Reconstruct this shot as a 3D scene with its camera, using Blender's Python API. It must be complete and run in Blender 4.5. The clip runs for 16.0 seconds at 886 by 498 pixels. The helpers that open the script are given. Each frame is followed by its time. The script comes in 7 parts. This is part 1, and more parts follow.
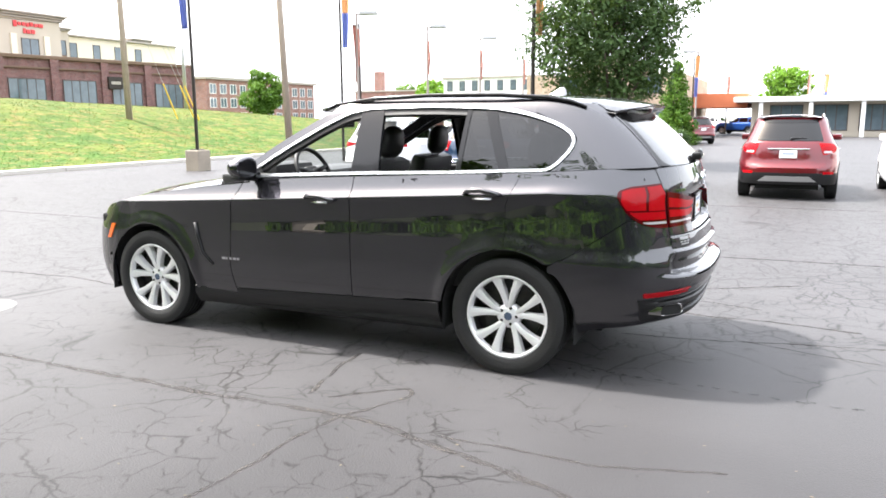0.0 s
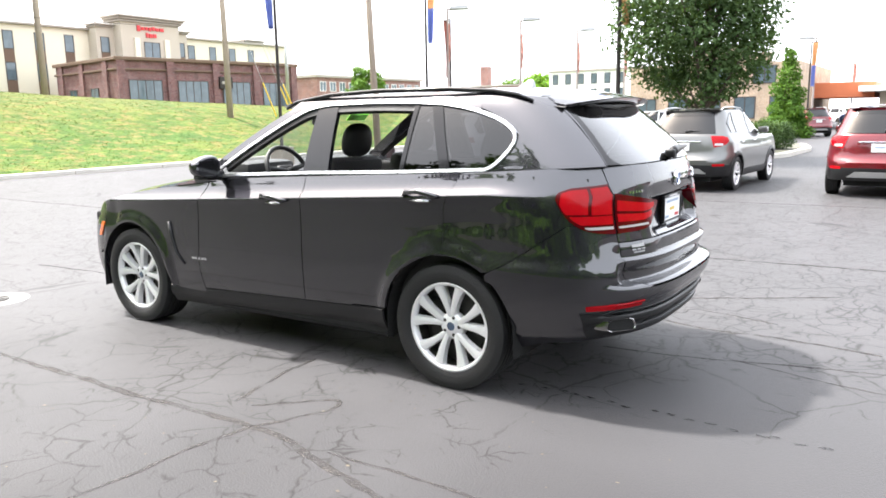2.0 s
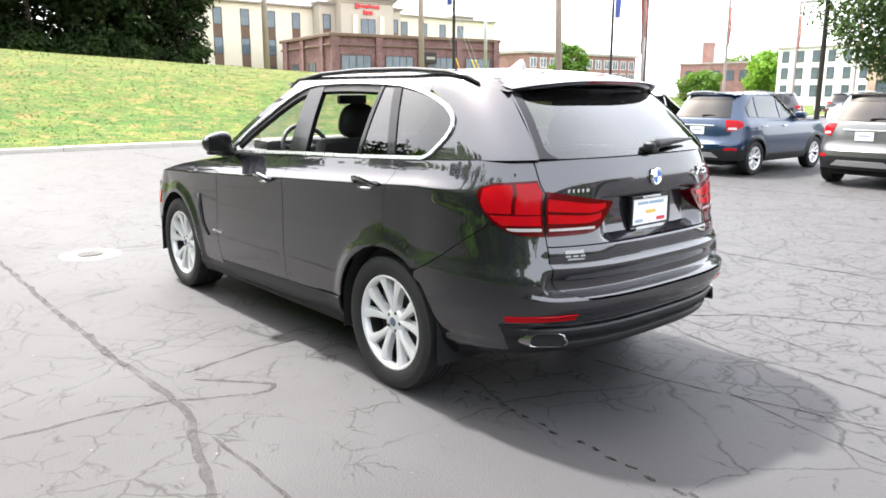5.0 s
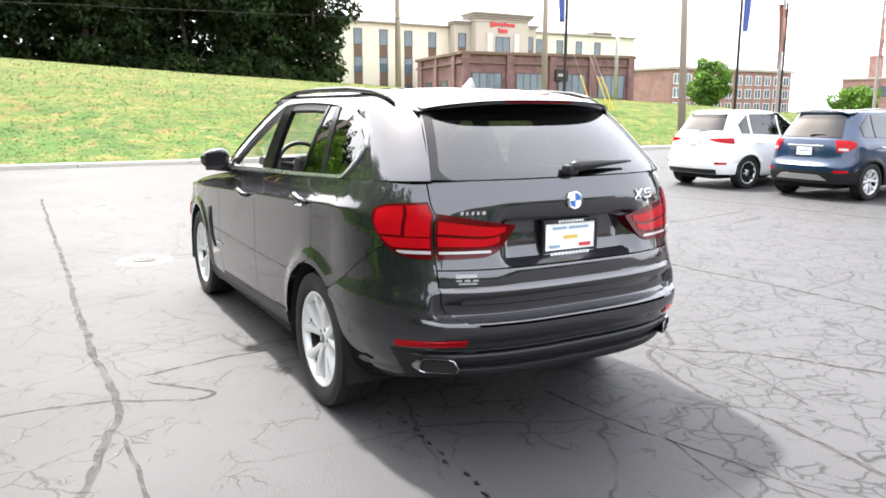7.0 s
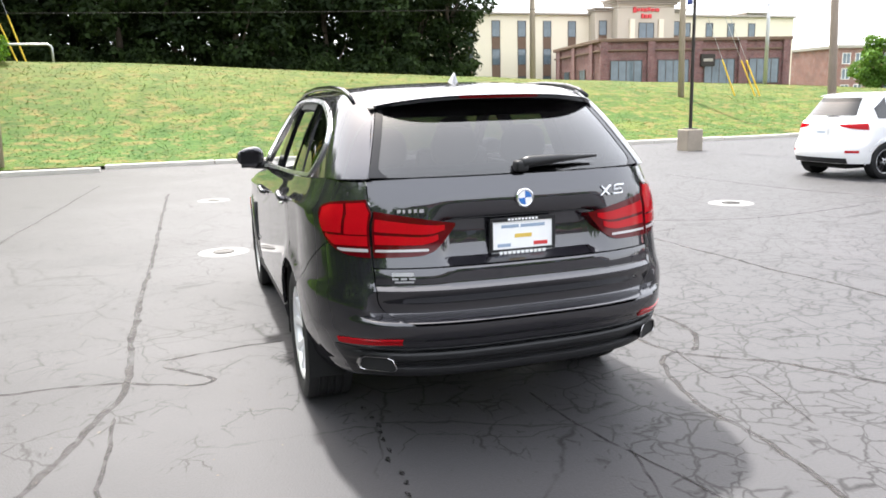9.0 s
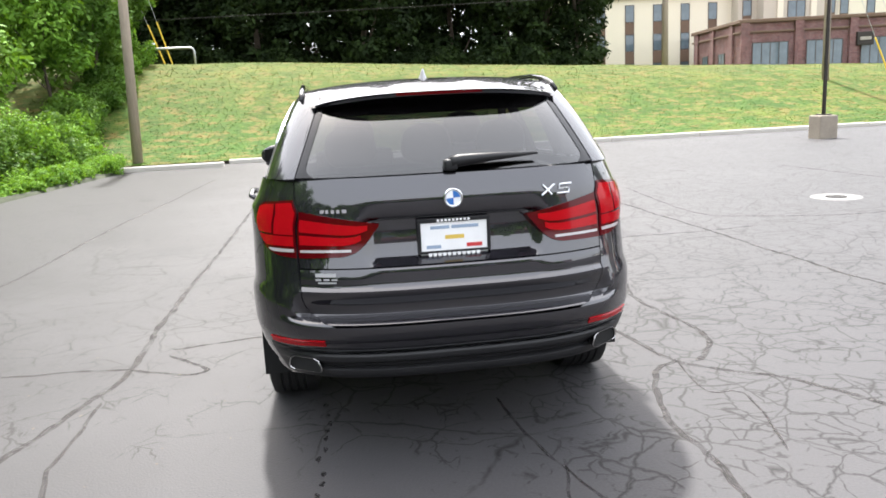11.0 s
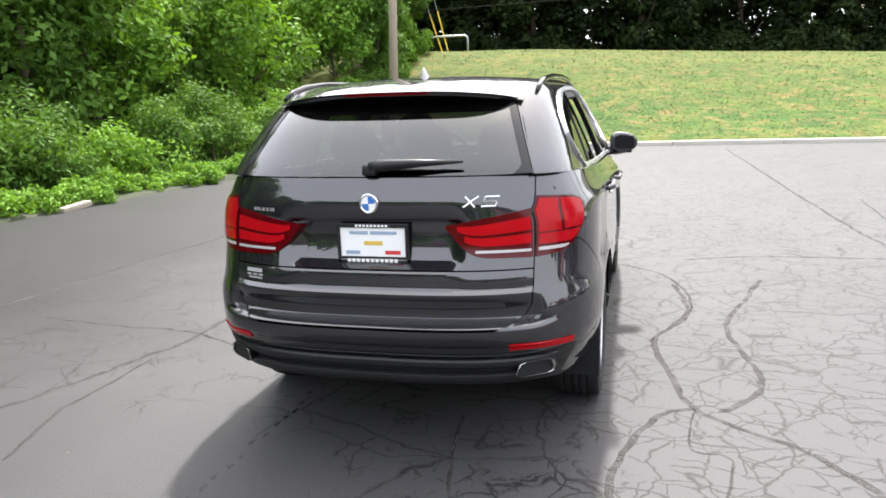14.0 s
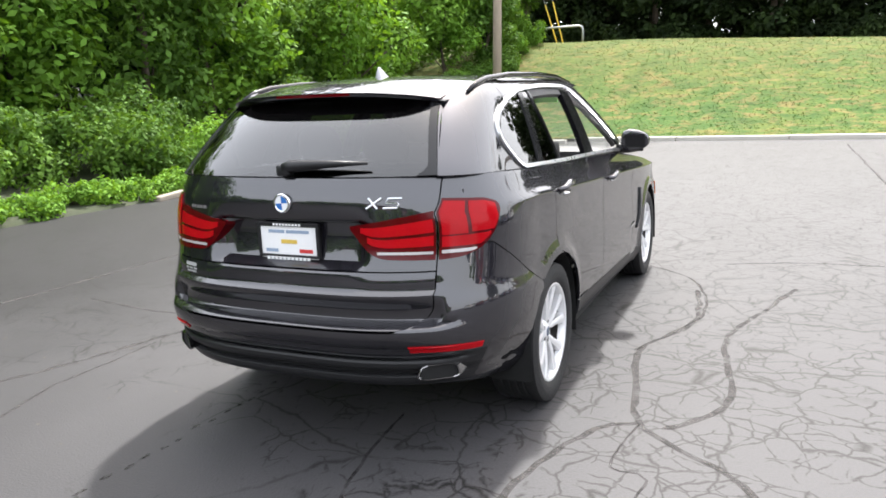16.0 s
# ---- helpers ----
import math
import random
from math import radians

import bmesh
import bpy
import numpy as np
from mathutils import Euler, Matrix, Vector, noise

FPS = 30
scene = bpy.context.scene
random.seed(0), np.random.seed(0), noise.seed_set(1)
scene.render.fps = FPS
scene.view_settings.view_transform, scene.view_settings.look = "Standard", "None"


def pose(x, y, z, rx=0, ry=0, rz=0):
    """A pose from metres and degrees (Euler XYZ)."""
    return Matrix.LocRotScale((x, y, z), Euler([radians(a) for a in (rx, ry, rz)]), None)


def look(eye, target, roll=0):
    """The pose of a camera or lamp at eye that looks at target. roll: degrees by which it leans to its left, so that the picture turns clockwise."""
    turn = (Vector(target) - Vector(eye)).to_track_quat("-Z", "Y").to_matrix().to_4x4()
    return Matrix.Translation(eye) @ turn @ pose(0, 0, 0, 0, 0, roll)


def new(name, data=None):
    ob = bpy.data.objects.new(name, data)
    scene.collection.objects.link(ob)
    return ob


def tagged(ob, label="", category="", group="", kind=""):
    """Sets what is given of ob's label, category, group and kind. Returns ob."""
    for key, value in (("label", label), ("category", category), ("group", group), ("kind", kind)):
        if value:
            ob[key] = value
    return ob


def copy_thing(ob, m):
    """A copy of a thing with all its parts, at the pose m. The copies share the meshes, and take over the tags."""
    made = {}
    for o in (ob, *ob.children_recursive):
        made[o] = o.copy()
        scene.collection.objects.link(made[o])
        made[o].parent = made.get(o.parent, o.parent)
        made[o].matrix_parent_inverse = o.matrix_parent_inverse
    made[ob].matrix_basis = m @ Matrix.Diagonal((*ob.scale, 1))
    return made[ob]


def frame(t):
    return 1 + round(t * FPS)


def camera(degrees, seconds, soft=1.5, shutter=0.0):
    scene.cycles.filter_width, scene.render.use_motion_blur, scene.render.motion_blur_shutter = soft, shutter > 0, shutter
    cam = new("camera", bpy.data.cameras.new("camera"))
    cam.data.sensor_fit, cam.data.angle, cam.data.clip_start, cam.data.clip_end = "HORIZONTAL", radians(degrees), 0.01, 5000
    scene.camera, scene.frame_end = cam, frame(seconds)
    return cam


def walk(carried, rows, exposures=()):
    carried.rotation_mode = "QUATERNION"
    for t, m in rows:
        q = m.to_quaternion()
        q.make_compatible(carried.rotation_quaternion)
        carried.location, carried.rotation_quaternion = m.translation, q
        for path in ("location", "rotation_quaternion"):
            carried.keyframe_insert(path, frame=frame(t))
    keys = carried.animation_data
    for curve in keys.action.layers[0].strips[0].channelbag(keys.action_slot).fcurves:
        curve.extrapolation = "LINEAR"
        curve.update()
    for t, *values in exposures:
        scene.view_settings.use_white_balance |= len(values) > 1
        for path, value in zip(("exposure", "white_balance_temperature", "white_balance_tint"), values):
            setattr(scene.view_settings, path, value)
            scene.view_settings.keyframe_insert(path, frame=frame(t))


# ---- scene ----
cam = camera(61.3, 16.0, soft=1.7)
PATH = [
    (0, (1.487, -5.075, 1.553), (0.645, -3.293, 1.21), -0.3),
    (0.5, (1.62, -4.866, 1.553), (0.712, -3.114, 1.23), 0.2),
    (1, (1.784, -4.668, 1.563), (0.835, -2.937, 1.243), -1.0),
    (1.5, (2.038, -4.504, 1.561), (1.015, -2.818, 1.226), 0.2),
    (2, (2.212, -4.345, 1.55), (1.117, -2.708, 1.197), -1.0),
    (2.5, (2.358, -4.149, 1.558), (1.207, -2.554, 1.193), 0.1),
    (3, (2.584, -4.004, 1.558), (1.352, -2.469, 1.202), -0.6),
    (3.5, (2.794, -3.868, 1.569), (1.499, -2.394, 1.181), -0.9),
    (4, (2.901, -3.646, 1.557), (1.567, -2.208, 1.165), -0.8),
    (4.2, (2.932, -3.558, 1.567), (1.559, -2.158, 1.172), -0.5),
    (6.3, (3.42, -2.581, 1.574), (1.791, -1.487, 1.189), -0.8),
    (6.5, (3.484, -2.491, 1.572), (1.831, -1.429, 1.198), -0.9),
    (7, (3.679, -2.248, 1.586), (1.966, -1.284, 1.22), 0.1),
    (7.5, (3.736, -2.038, 1.57), (2.001, -1.118, 1.19), 0.2),
    (8, (3.769, -1.808, 1.588), (1.969, -1.024, 1.206), -0.1),
    (8.5, (3.899, -1.605, 1.579), (2.057, -0.925, 1.2), -1.2),
    (9, (4.022, -1.392, 1.596), (2.154, -0.787, 1.214), -1.5),
    (9.2, (4.02, -1.303, 1.586), (2.154, -0.703, 1.19), -1.5),
    (11.3, (4.153, -0.306, 1.593), (2.199, -0.161, 1.191), -0.8),
    (11.5, (4.133, -0.201, 1.598), (2.178, -0.107, 1.186), 0.6),
    (12, (4.131, 0.076, 1.593), (2.169, 0.065, 1.203), -2.0),
    (12.5, (4.177, 0.35, 1.606), (2.226, 0.162, 1.209), -1.1),
    (13, (4.094, 0.607, 1.591), (2.15, 0.357, 1.195), -1.5),
    (13.5, (3.98, 0.829, 1.611), (2.053, 0.483, 1.204), -1.6),
    (14, (3.917, 1.103, 1.602), (2.021, 0.604, 1.205), -1.9),
    (14.5, (3.885, 1.338, 1.614), (2.016, 0.749, 1.212), -2.9),
    (15, (3.752, 1.527, 1.604), (1.901, 0.882, 1.208), -2.8),
    (15.5, (3.65, 1.711, 1.617), (1.809, 1.021, 1.248), -3.0),
    (16, (3.601, 1.987, 1.61), (1.822, 1.169, 1.204), -2.3),
]
EXPOSURES = [(0, 2.34), (2, 2.34), (4, 2.34), (7, 2.30), (8, 2.14), (9, 2.06), (11.5, 1.97), (13, 1.97), (16, 1.9)]
walk(cam, [(t, look(eye, target, roll)) for t, eye, target, roll in PATH], EXPOSURES)

# ---- world, sun, exposure ----
SUN_DIR = Vector((-1.0, -0.06, 1.52)).normalized()
wld = bpy.data.worlds.new("hazy_sky")
scene.world = wld
wld.use_nodes = True
wn, wl = wld.node_tree.nodes, wld.node_tree.links
wn.clear()
w_sky = wn.new("ShaderNodeTexSky")
w_sky.sky_type, w_sky.sun_disc = "NISHITA", False
w_sky.sun_elevation = math.asin(SUN_DIR.z)
w_sky.sun_rotation = math.atan2(SUN_DIR.x, SUN_DIR.y)
w_sky.dust_density, w_sky.ozone_density, w_sky.air_density = 9.0, 0.6, 1.0
w_haze = wn.new("ShaderNodeMix")
w_haze.data_type = "RGBA"
w_haze.inputs["Factor"].default_value = 0.6
w_haze.inputs["B"].default_value = (9.3, 9.6, 10.2, 1)
w_bg = wn.new("ShaderNodeBackground")
w_bg.inputs["Strength"].default_value = 0.113
w_out = wn.new("ShaderNodeOutputWorld")
wl.new(w_sky.outputs[0], w_haze.inputs["A"])
wl.new(w_haze.outputs["Result"], w_bg.inputs["Color"])
wl.new(w_bg.outputs[0], w_out.inputs[0])

sun_data = bpy.data.lights.new("sun", "SUN")
sun_data.energy, sun_data.angle, sun_data.color = 2.9, radians(2.5), (1.0, 0.98, 0.95)
sun_ob = new("sun", sun_data)
sun_ob.matrix_world = look(SUN_DIR * 60, (0, 0, 0))


# ---- materials ----
def pbr(name, base, rough=0.5, metal=0.0, coat=0.0, var=0.12, coarse=1.5, fine=40.0, bump=0.0, rough_var=0.1, spec=0.5, per_object=0.0, per_island=0.0, tint=None, stretch=None, trans=0.0, ior=1.45):
    """A surface with variation at two scales, and fine relief."""
    m = bpy.data.materials.new(name)
    m.use_nodes = True
    n, l = m.node_tree.nodes, m.node_tree.links
    b = n["Principled BSDF"]
    b.inputs["Metallic"].default_value = metal
    b.inputs["Coat Weight"].default_value = coat
    b.inputs["Coat Roughness"].default_value, b.inputs["Coat IOR"].default_value = 0.02, 1.5
    b.inputs["Specular IOR Level"].default_value = spec
    b.inputs["IOR"].default_value = ior
    b.inputs["Transmission Weight"].default_value = trans
    co = n.new("ShaderNodeTexCoord")
    src = co.outputs["Object"]
    if stretch:
        mp = n.new("ShaderNodeMapping")
        mp.inputs["Scale"].default_value = stretch
        l.new(src, mp.inputs["Vector"])
        src = mp.outputs["Vector"]
    big, small = n.new("ShaderNodeTexNoise"), n.new("ShaderNodeTexNoise")
    for t, s, d in ((big, coarse, 4.0), (small, fine, 3.0)):
        t.inputs["Scale"].default_value, t.inputs["Detail"].default_value = s, d
        l.new(src, t.inputs["Vector"])
    add = n.new("ShaderNodeMath")
    add.operation = "ADD"
    l.new(big.outputs["Fac"], add.inputs[0])
    l.new(small.outputs["Fac"], add.inputs[1])
    ramp = n.new("ShaderNodeMapRange")
    ramp.inputs["From Min"].default_value, ramp.inputs["From Max"].default_value = 0.55, 1.45
    ramp.inputs["To Min"].default_value, ramp.inputs["To Max"].default_value = 1 - var, 1 + var
    l.new(add.outputs[0], ramp.inputs["Value"])
    fac = ramp.outputs["Result"]
    for amount, node, sock in ((per_object, "ShaderNodeObjectInfo", "Random"), (per_island, "ShaderNodeNewGeometry", "Random Per Island")):
        if amount:
            rnd = n.new(node)
            mr = n.new("ShaderNodeMapRange")
            mr.inputs["To Min"].default_value, mr.inputs["To Max"].default_value = 1 - amount, 1 + amount
            l.new(rnd.outputs[sock], mr.inputs["Value"])
            mul = n.new("ShaderNodeMath")
            mul.operation = "MULTIPLY"
            l.new(fac, mul.inputs[0])
            l.new(mr.outputs["Result"], mul.inputs[1])
            fac = mul.outputs[0]
    mixc = n.new("ShaderNodeMix")
    mixc.data_type = "RGBA"
    mixc.inputs["A"].default_value = (*base, 1)
    mixc.inputs["B"].default_value = (*(tint or base), 1)
    l.new(big.outputs["Fac"], mixc.inputs["Factor"])
    vm = n.new("ShaderNodeVectorMath")
    vm.operation = "SCALE"
    l.new(mixc.outputs["Result"], vm.inputs[0])
    l.new(fac, vm.inputs["Scale"])
    l.new(vm.outputs["Vector"], b.inputs["Base Color"])
    rr = n.new("ShaderNodeMapRange")
    rr.inputs["To Min"].default_value, rr.inputs["To Max"].default_value = max(0.0, rough * (1 - rough_var)), min(1.0, rough * (1 + rough_var))
    l.new(small.outputs["Fac"], rr.inputs["Value"])
    l.new(rr.outputs["Result"], b.inputs["Roughness"])
    if bump:
        bp = n.new("ShaderNodeBump")
        bp.inputs["Strength"].default_value, bp.inputs["Distance"].default_value = min(1.0, bump), 0.01
        l.new(small.outputs["Fac"], bp.inputs["Height"])
        l.new(bp.outputs["Normal"], b.inputs["Normal"])
    return m


def leafy(name, base, tint, var=0.45, through_light=0.25):
    """Leaves: two greens, varied leaf by leaf, a little light through them. Clumps of the darker green stand in for
    shade within the foliage.
    """
    m = pbr(name, base, 0.65, var=0.2, coarse=0.6, fine=8.0, per_island=var, tint=tint, spec=0.12)
    b = m.node_tree.nodes["Principled BSDF"]
    out = m.node_tree.nodes["Material Output"]
    blend = next(q for q in m.node_tree.nodes if q.bl_idname == "ShaderNodeMix")
    # splits dark from light clumps, painting in the depth of self-shadowed foliage
    clump_shade = m.node_tree.nodes.new("ShaderNodeMapRange")
    clump_shade.inputs["From Min"].default_value, clump_shade.inputs["From Max"].default_value = 0.42, 0.58
    m.node_tree.links.new(blend.inputs["Factor"].links[0].from_socket, clump_shade.inputs["Value"])
    m.node_tree.links.new(clump_shade.outputs["Result"], blend.inputs["Factor"])
    tr = m.node_tree.nodes.new("ShaderNodeBsdfTranslucent")
    tr.inputs["Color"].default_value = (base[0] * 2.2, base[1] * 2.0, base[2] * 0.8, 1)
    mx = m.node_tree.nodes.new("ShaderNodeMixShader")
    mx.inputs[0].default_value = through_light
    m.node_tree.links.new(b.outputs[0], mx.inputs[1])
    m.node_tree.links.new(tr.outputs[0], mx.inputs[2])
    m.node_tree.links.new(mx.outputs[0], out.inputs["Surface"])
    return m


def asphalt_material():
    m = pbr("asphalt", (0.06, 0.0582, 0.0606), 0.6, var=0.3, coarse=0.5, fine=90.0, bump=0.22, tint=(0.047, 0.0458, 0.0475), spec=0.26)
    n, l = m.node_tree.nodes, m.node_tree.links
    b = n["Principled BSDF"]
    co = n.new("ShaderNodeTexCoord")
    # hairline cracks, in patches
    warp = n.new("ShaderNodeTexNoise")
    warp.inputs["Scale"].default_value, warp.inputs["Detail"].default_value, warp.inputs["Roughness"].default_value = 3.5, 6.0, 0.52
    l.new(co.outputs["Object"], warp.inputs["Vector"])
    ws = n.new("ShaderNodeVectorMath")
    ws.operation = "MULTIPLY_ADD"
    ws.inputs[1].default_value = (0.24, 0.24, 0.0)
    l.new(warp.outputs["Color"], ws.inputs[0])
    l.new(co.outputs["Object"], ws.inputs[2])
    masks = []
    # a smoother round patch with fewer cracks
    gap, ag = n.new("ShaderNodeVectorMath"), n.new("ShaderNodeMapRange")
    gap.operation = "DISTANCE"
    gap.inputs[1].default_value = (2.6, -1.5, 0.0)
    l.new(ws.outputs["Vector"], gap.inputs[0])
    ag.inputs["From Min"].default_value, ag.inputs["From Max"].default_value, ag.inputs["To Min"].default_value, ag.inputs["To Max"].default_value = 1.0, 2.4, -0.12, 0.07
    l.new(gap.outputs["Value"], ag.inputs["Value"])
    # the far side of the lot has weathered most
    sp, side_y, worn_out = n.new("ShaderNodeSeparateXYZ"), n.new("ShaderNodeMapRange"), n.new("ShaderNodeMath")
    l.new(co.outputs["Object"], sp.inputs[0])
    side_y.inputs["From Min"].default_value, side_y.inputs["From Max"].default_value, side_y.inputs["To Min"].default_value, side_y.inputs["To Max"].default_value = -1.0, 1.5, -0.01, 0.06
    l.new(sp.outputs["Y"], side_y.inputs["Value"])
    l.new(ag.outputs["Result"], worn_out.inputs[0])
    l.new(side_y.outputs["Result"], worn_out.inputs[1])
    for scale, width, lo, hi in ((3.1, 0.022, 0.53, 0.59), (0.9, 0.008, 0.47, 0.57), (7.0, 0.04, 0.58, 0.64)):
        v = n.new("ShaderNodeTexVoronoi")
        v.feature = "DISTANCE_TO_EDGE"
        v.inputs["Scale"].default_value = scale
        l.new(ws.outputs["Vector"], v.inputs["Vector"])
        line = n.new("ShaderNodeMapRange")
        wide = n.new("ShaderNodeMath")
        wide.operation = "MULTIPLY_ADD"
        wide.inputs[1].default_value, wide.inputs[2].default_value = width * 3.0, width * 0.85
        l.new(worn_out.outputs[0], wide.inputs[0])
        l.new(wide.outputs[0], line.inputs["From Max"])
        line.inputs["From Max"].default_value, line.inputs["To Min"].default_value, line.inputs["To Max"].default_value = width, 1.0, 0.0
        l.new(v.outputs["Distance"], line.inputs["Value"])
        p = n.new("ShaderNodeTexNoise")
        p.inputs["Scale"].default_value, p.inputs["Detail"].default_value = 0.5 + scale * 0.4, 7.0
        p.inputs["Roughness"].default_value = 0.68
        l.new(co.outputs["Object"], p.inputs["Vector"])
        pm = n.new("ShaderNodeMapRange")
        pm.inputs["From Min"].default_value, pm.inputs["From Max"].default_value = lo, hi
        older = n.new("ShaderNodeMath")
        l.new(p.outputs["Fac"], older.inputs[0])
        l.new(worn_out.outputs[0], older.inputs[1])
        l.new(older.outputs[0], pm.inputs["Value"])
        mu = n.new("ShaderNodeMath")
        mu.operation = "MULTIPLY"
        l.new(line.outputs["Result"], mu.inputs[0])
        l.new(pm.outputs["Result"], mu.inputs[1])
        masks.append(mu.outputs[0])
    mx = masks[0]
    for o in masks[1:]:
        a = n.new("ShaderNodeMath")
        a.operation = "MAXIMUM"
        l.new(mx, a.inputs[0])
        l.new(o, a.inputs[1])
        mx = a.outputs[0]
    old = b.inputs["Base Color"].links[0].from_socket
    dark = n.new("ShaderNodeMix")
    dark.data_type = "RGBA"
    dark.inputs["B"].default_value = (0.01, 0.0095, 0.009, 1)
    l.new(mx, dark.inputs["Factor"])
    l.new(old, dark.inputs["A"])
    # older, smoother and darker seal coat towards the woods
    sep = n.new("ShaderNodeSeparateXYZ")
    l.new(co.outputs["Object"], sep.inputs[0])
    edge = n.new("ShaderNodeTexNoise")
    edge.inputs["Scale"].default_value, edge.inputs["Detail"].default_value = 0.5, 5.0
    l.new(co.outputs["Object"], edge.inputs["Vector"])
    em = n.new("ShaderNodeMath")
    em.operation = "MULTIPLY_ADD"
    em.inputs[1].default_value = 3.0
    l.new(edge.outputs["Fac"], em.inputs[0])
    l.new(sep.outputs["Y"], em.inputs[2])
    er = n.new("ShaderNodeMapRange")
    er.inputs["From Min"].default_value, er.inputs["From Max"].default_value = -2.6, 0.4
    er.inputs["To Min"].default_value, er.inputs["To Max"].default_value = 0.37, 1.0
    l.new(em.outputs[0], er.inputs["Value"])
    sc = n.new("ShaderNodeVectorMath")
    sc.operation = "SCALE"
    l.new(dark.outputs["Result"], sc.inputs[0])
    # the same round patch gets darker towards its middle
    patch_tone, both = n.new("ShaderNodeMapRange"), n.new("ShaderNodeMath")
    patch_tone.inputs["From Min"].default_value, patch_tone.inputs["From Max"].default_value = 0.8, 2.9
    patch_tone.inputs["To Min"].default_value, patch_tone.inputs["To Max"].default_value = 0.7, 1.0
    l.new(gap.outputs["Value"], patch_tone.inputs["Value"])
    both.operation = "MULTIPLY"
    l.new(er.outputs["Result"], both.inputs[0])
    l.new(patch_tone.outputs["Result"], both.inputs[1])
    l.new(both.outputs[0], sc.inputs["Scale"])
    l.new(sc.outputs["Vector"], b.inputs["Base Color"])
    return m


def lawn_material(name, thin=False):
    """Mown grass: greens, with yellowed streaks along the bank and darker tufts; thin blades let light through."""
    m = pbr(name, (0.1, 0.16, 0.03), 0.9, var=0.28, coarse=1.1, fine=16.0, bump=0.6, spec=0.2)
    n, l = m.node_tree.nodes, m.node_tree.links
    b = n["Principled BSDF"]
    scale = b.inputs["Base Color"].links[0].from_node
    co = n.new("ShaderNodeTexCoord")
    colour = None
    for stretch, freq, lo, hi, tone in (((1.2, 0.5, 1.2), 0.6, 0.44, 0.6, (0.082, 0.104, 0.016)), ((1.3, 0.75, 1.3), 2.2, 0.50, 0.6, (0.14, 0.105, 0.034)), ((1.2, 0.7, 1.2), 1.5, 0.52, 0.6, (0.026, 0.07, 0.008)), ((1.0, 1.0, 1.0), 7.0, 0.5, 0.68, (0.02, 0.048, 0.007)), ((1.0, 0.6, 1.0), 8.0, 0.56, 0.74, (0.145, 0.15, 0.034))):
        mp, t, r, mx = n.new("ShaderNodeMapping"), n.new("ShaderNodeTexNoise"), n.new("ShaderNodeMapRange"), n.new("ShaderNodeMix")
        mp.inputs["Scale"].default_value = stretch
        t.inputs["Scale"].default_value, t.inputs["Detail"].default_value, t.inputs["Roughness"].default_value = freq, 7.0, 0.62
        r.inputs["From Min"].default_value, r.inputs["From Max"].default_value, r.inputs["To Max"].default_value = lo, hi, 0.85
        l.new(co.outputs["Object"], mp.inputs["Vector"])
        l.new(mp.outputs["Vector"], t.inputs["Vector"])
        l.new(t.outputs["Fac"], r.inputs["Value"])
        mx.data_type = "RGBA"
        mx.inputs["A"].default_value, mx.inputs["B"].default_value = (0.04, 0.085, 0.011, 1), (*tone, 1)
        if colour:
            l.new(colour, mx.inputs["A"])
        l.new(r.outputs["Result"], mx.inputs["Factor"])
        colour = mx.outputs["Result"]
    sep, dry, mx, nz = n.new("ShaderNodeSeparateXYZ"), n.new("ShaderNodeMapRange"), n.new("ShaderNodeMix"), n.new("ShaderNodeTexNoise")
    l.new(co.outputs["Object"], sep.inputs[0])
    dry.inputs["From Min"].default_value, dry.inputs["From Max"].default_value, dry.inputs["To Max"].default_value = 0.7, 2.6, 0.6
    l.new(sep.outputs["Z"], dry.inputs["Value"])
    nz.inputs["Scale"].default_value, nz.inputs["Detail"].default_value = 0.35, 6.0
    l.new(co.outputs["Object"], nz.inputs["Vector"])
    mul = n.new("ShaderNodeMath")
    mul.operation = "MULTIPLY"
    l.new(dry.outputs["Result"], mul.inputs[0])
    l.new(nz.outputs["Fac"], mul.inputs[1])
    mx.data_type = "RGBA"
    mx.inputs["B"].default_value = (0.105, 0.098, 0.022, 1)
    l.new(mul.outputs[0], mx.inputs["Factor"])
    l.new(colour, mx.inputs["A"])
    l.new(mx.outputs["Result"], scale.inputs[0])
    if thin:
        tr, half = n.new("ShaderNodeBsdfTranslucent"), n.new("ShaderNodeMixShader")
        half.inputs[0].default_value = 0.5
        l.new(scale.outputs["Vector"], tr.inputs["Color"])
        l.new(b.outputs[0], half.inputs[1])
        l.new(tr.outputs[0], half.inputs[2])
        l.new(half.outputs[0], n["Material Output"].inputs["Surface"])
    return m


def worn(m, freq, lo, hi):
    """Lets the ground show through where a thin layer has worn away."""
    n, l = m.node_tree.nodes, m.node_tree.links
    co, t, r, tr, mx = n.new("ShaderNodeTexCoord"), n.new("ShaderNodeTexNoise"), n.new("ShaderNodeMapRange"), n.new("ShaderNodeBsdfTransparent"), n.new("ShaderNodeMixShader")
    t.inputs["Scale"].default_value, t.inputs["Detail"].default_value, t.inputs["Roughness"].default_value = freq, 6.0, 0.7
    r.inputs["From Min"].default_value, r.inputs["From Max"].default_value, r.inputs["To Min"].default_value, r.inputs["To Max"].default_value = lo, hi, 0.9, 0.05
    l.new(co.outputs["Object"], t.inputs["Vector"])
    l.new(t.outputs["Fac"], r.inputs["Value"])
    l.new(r.outputs["Result"], mx.inputs[0])
    l.new(tr.outputs[0], mx.inputs[1])
    l.new(n["Principled BSDF"].outputs[0], mx.inputs[2])
    l.new(mx.outputs[0], n["Material Output"].inputs["Surface"])
    return m


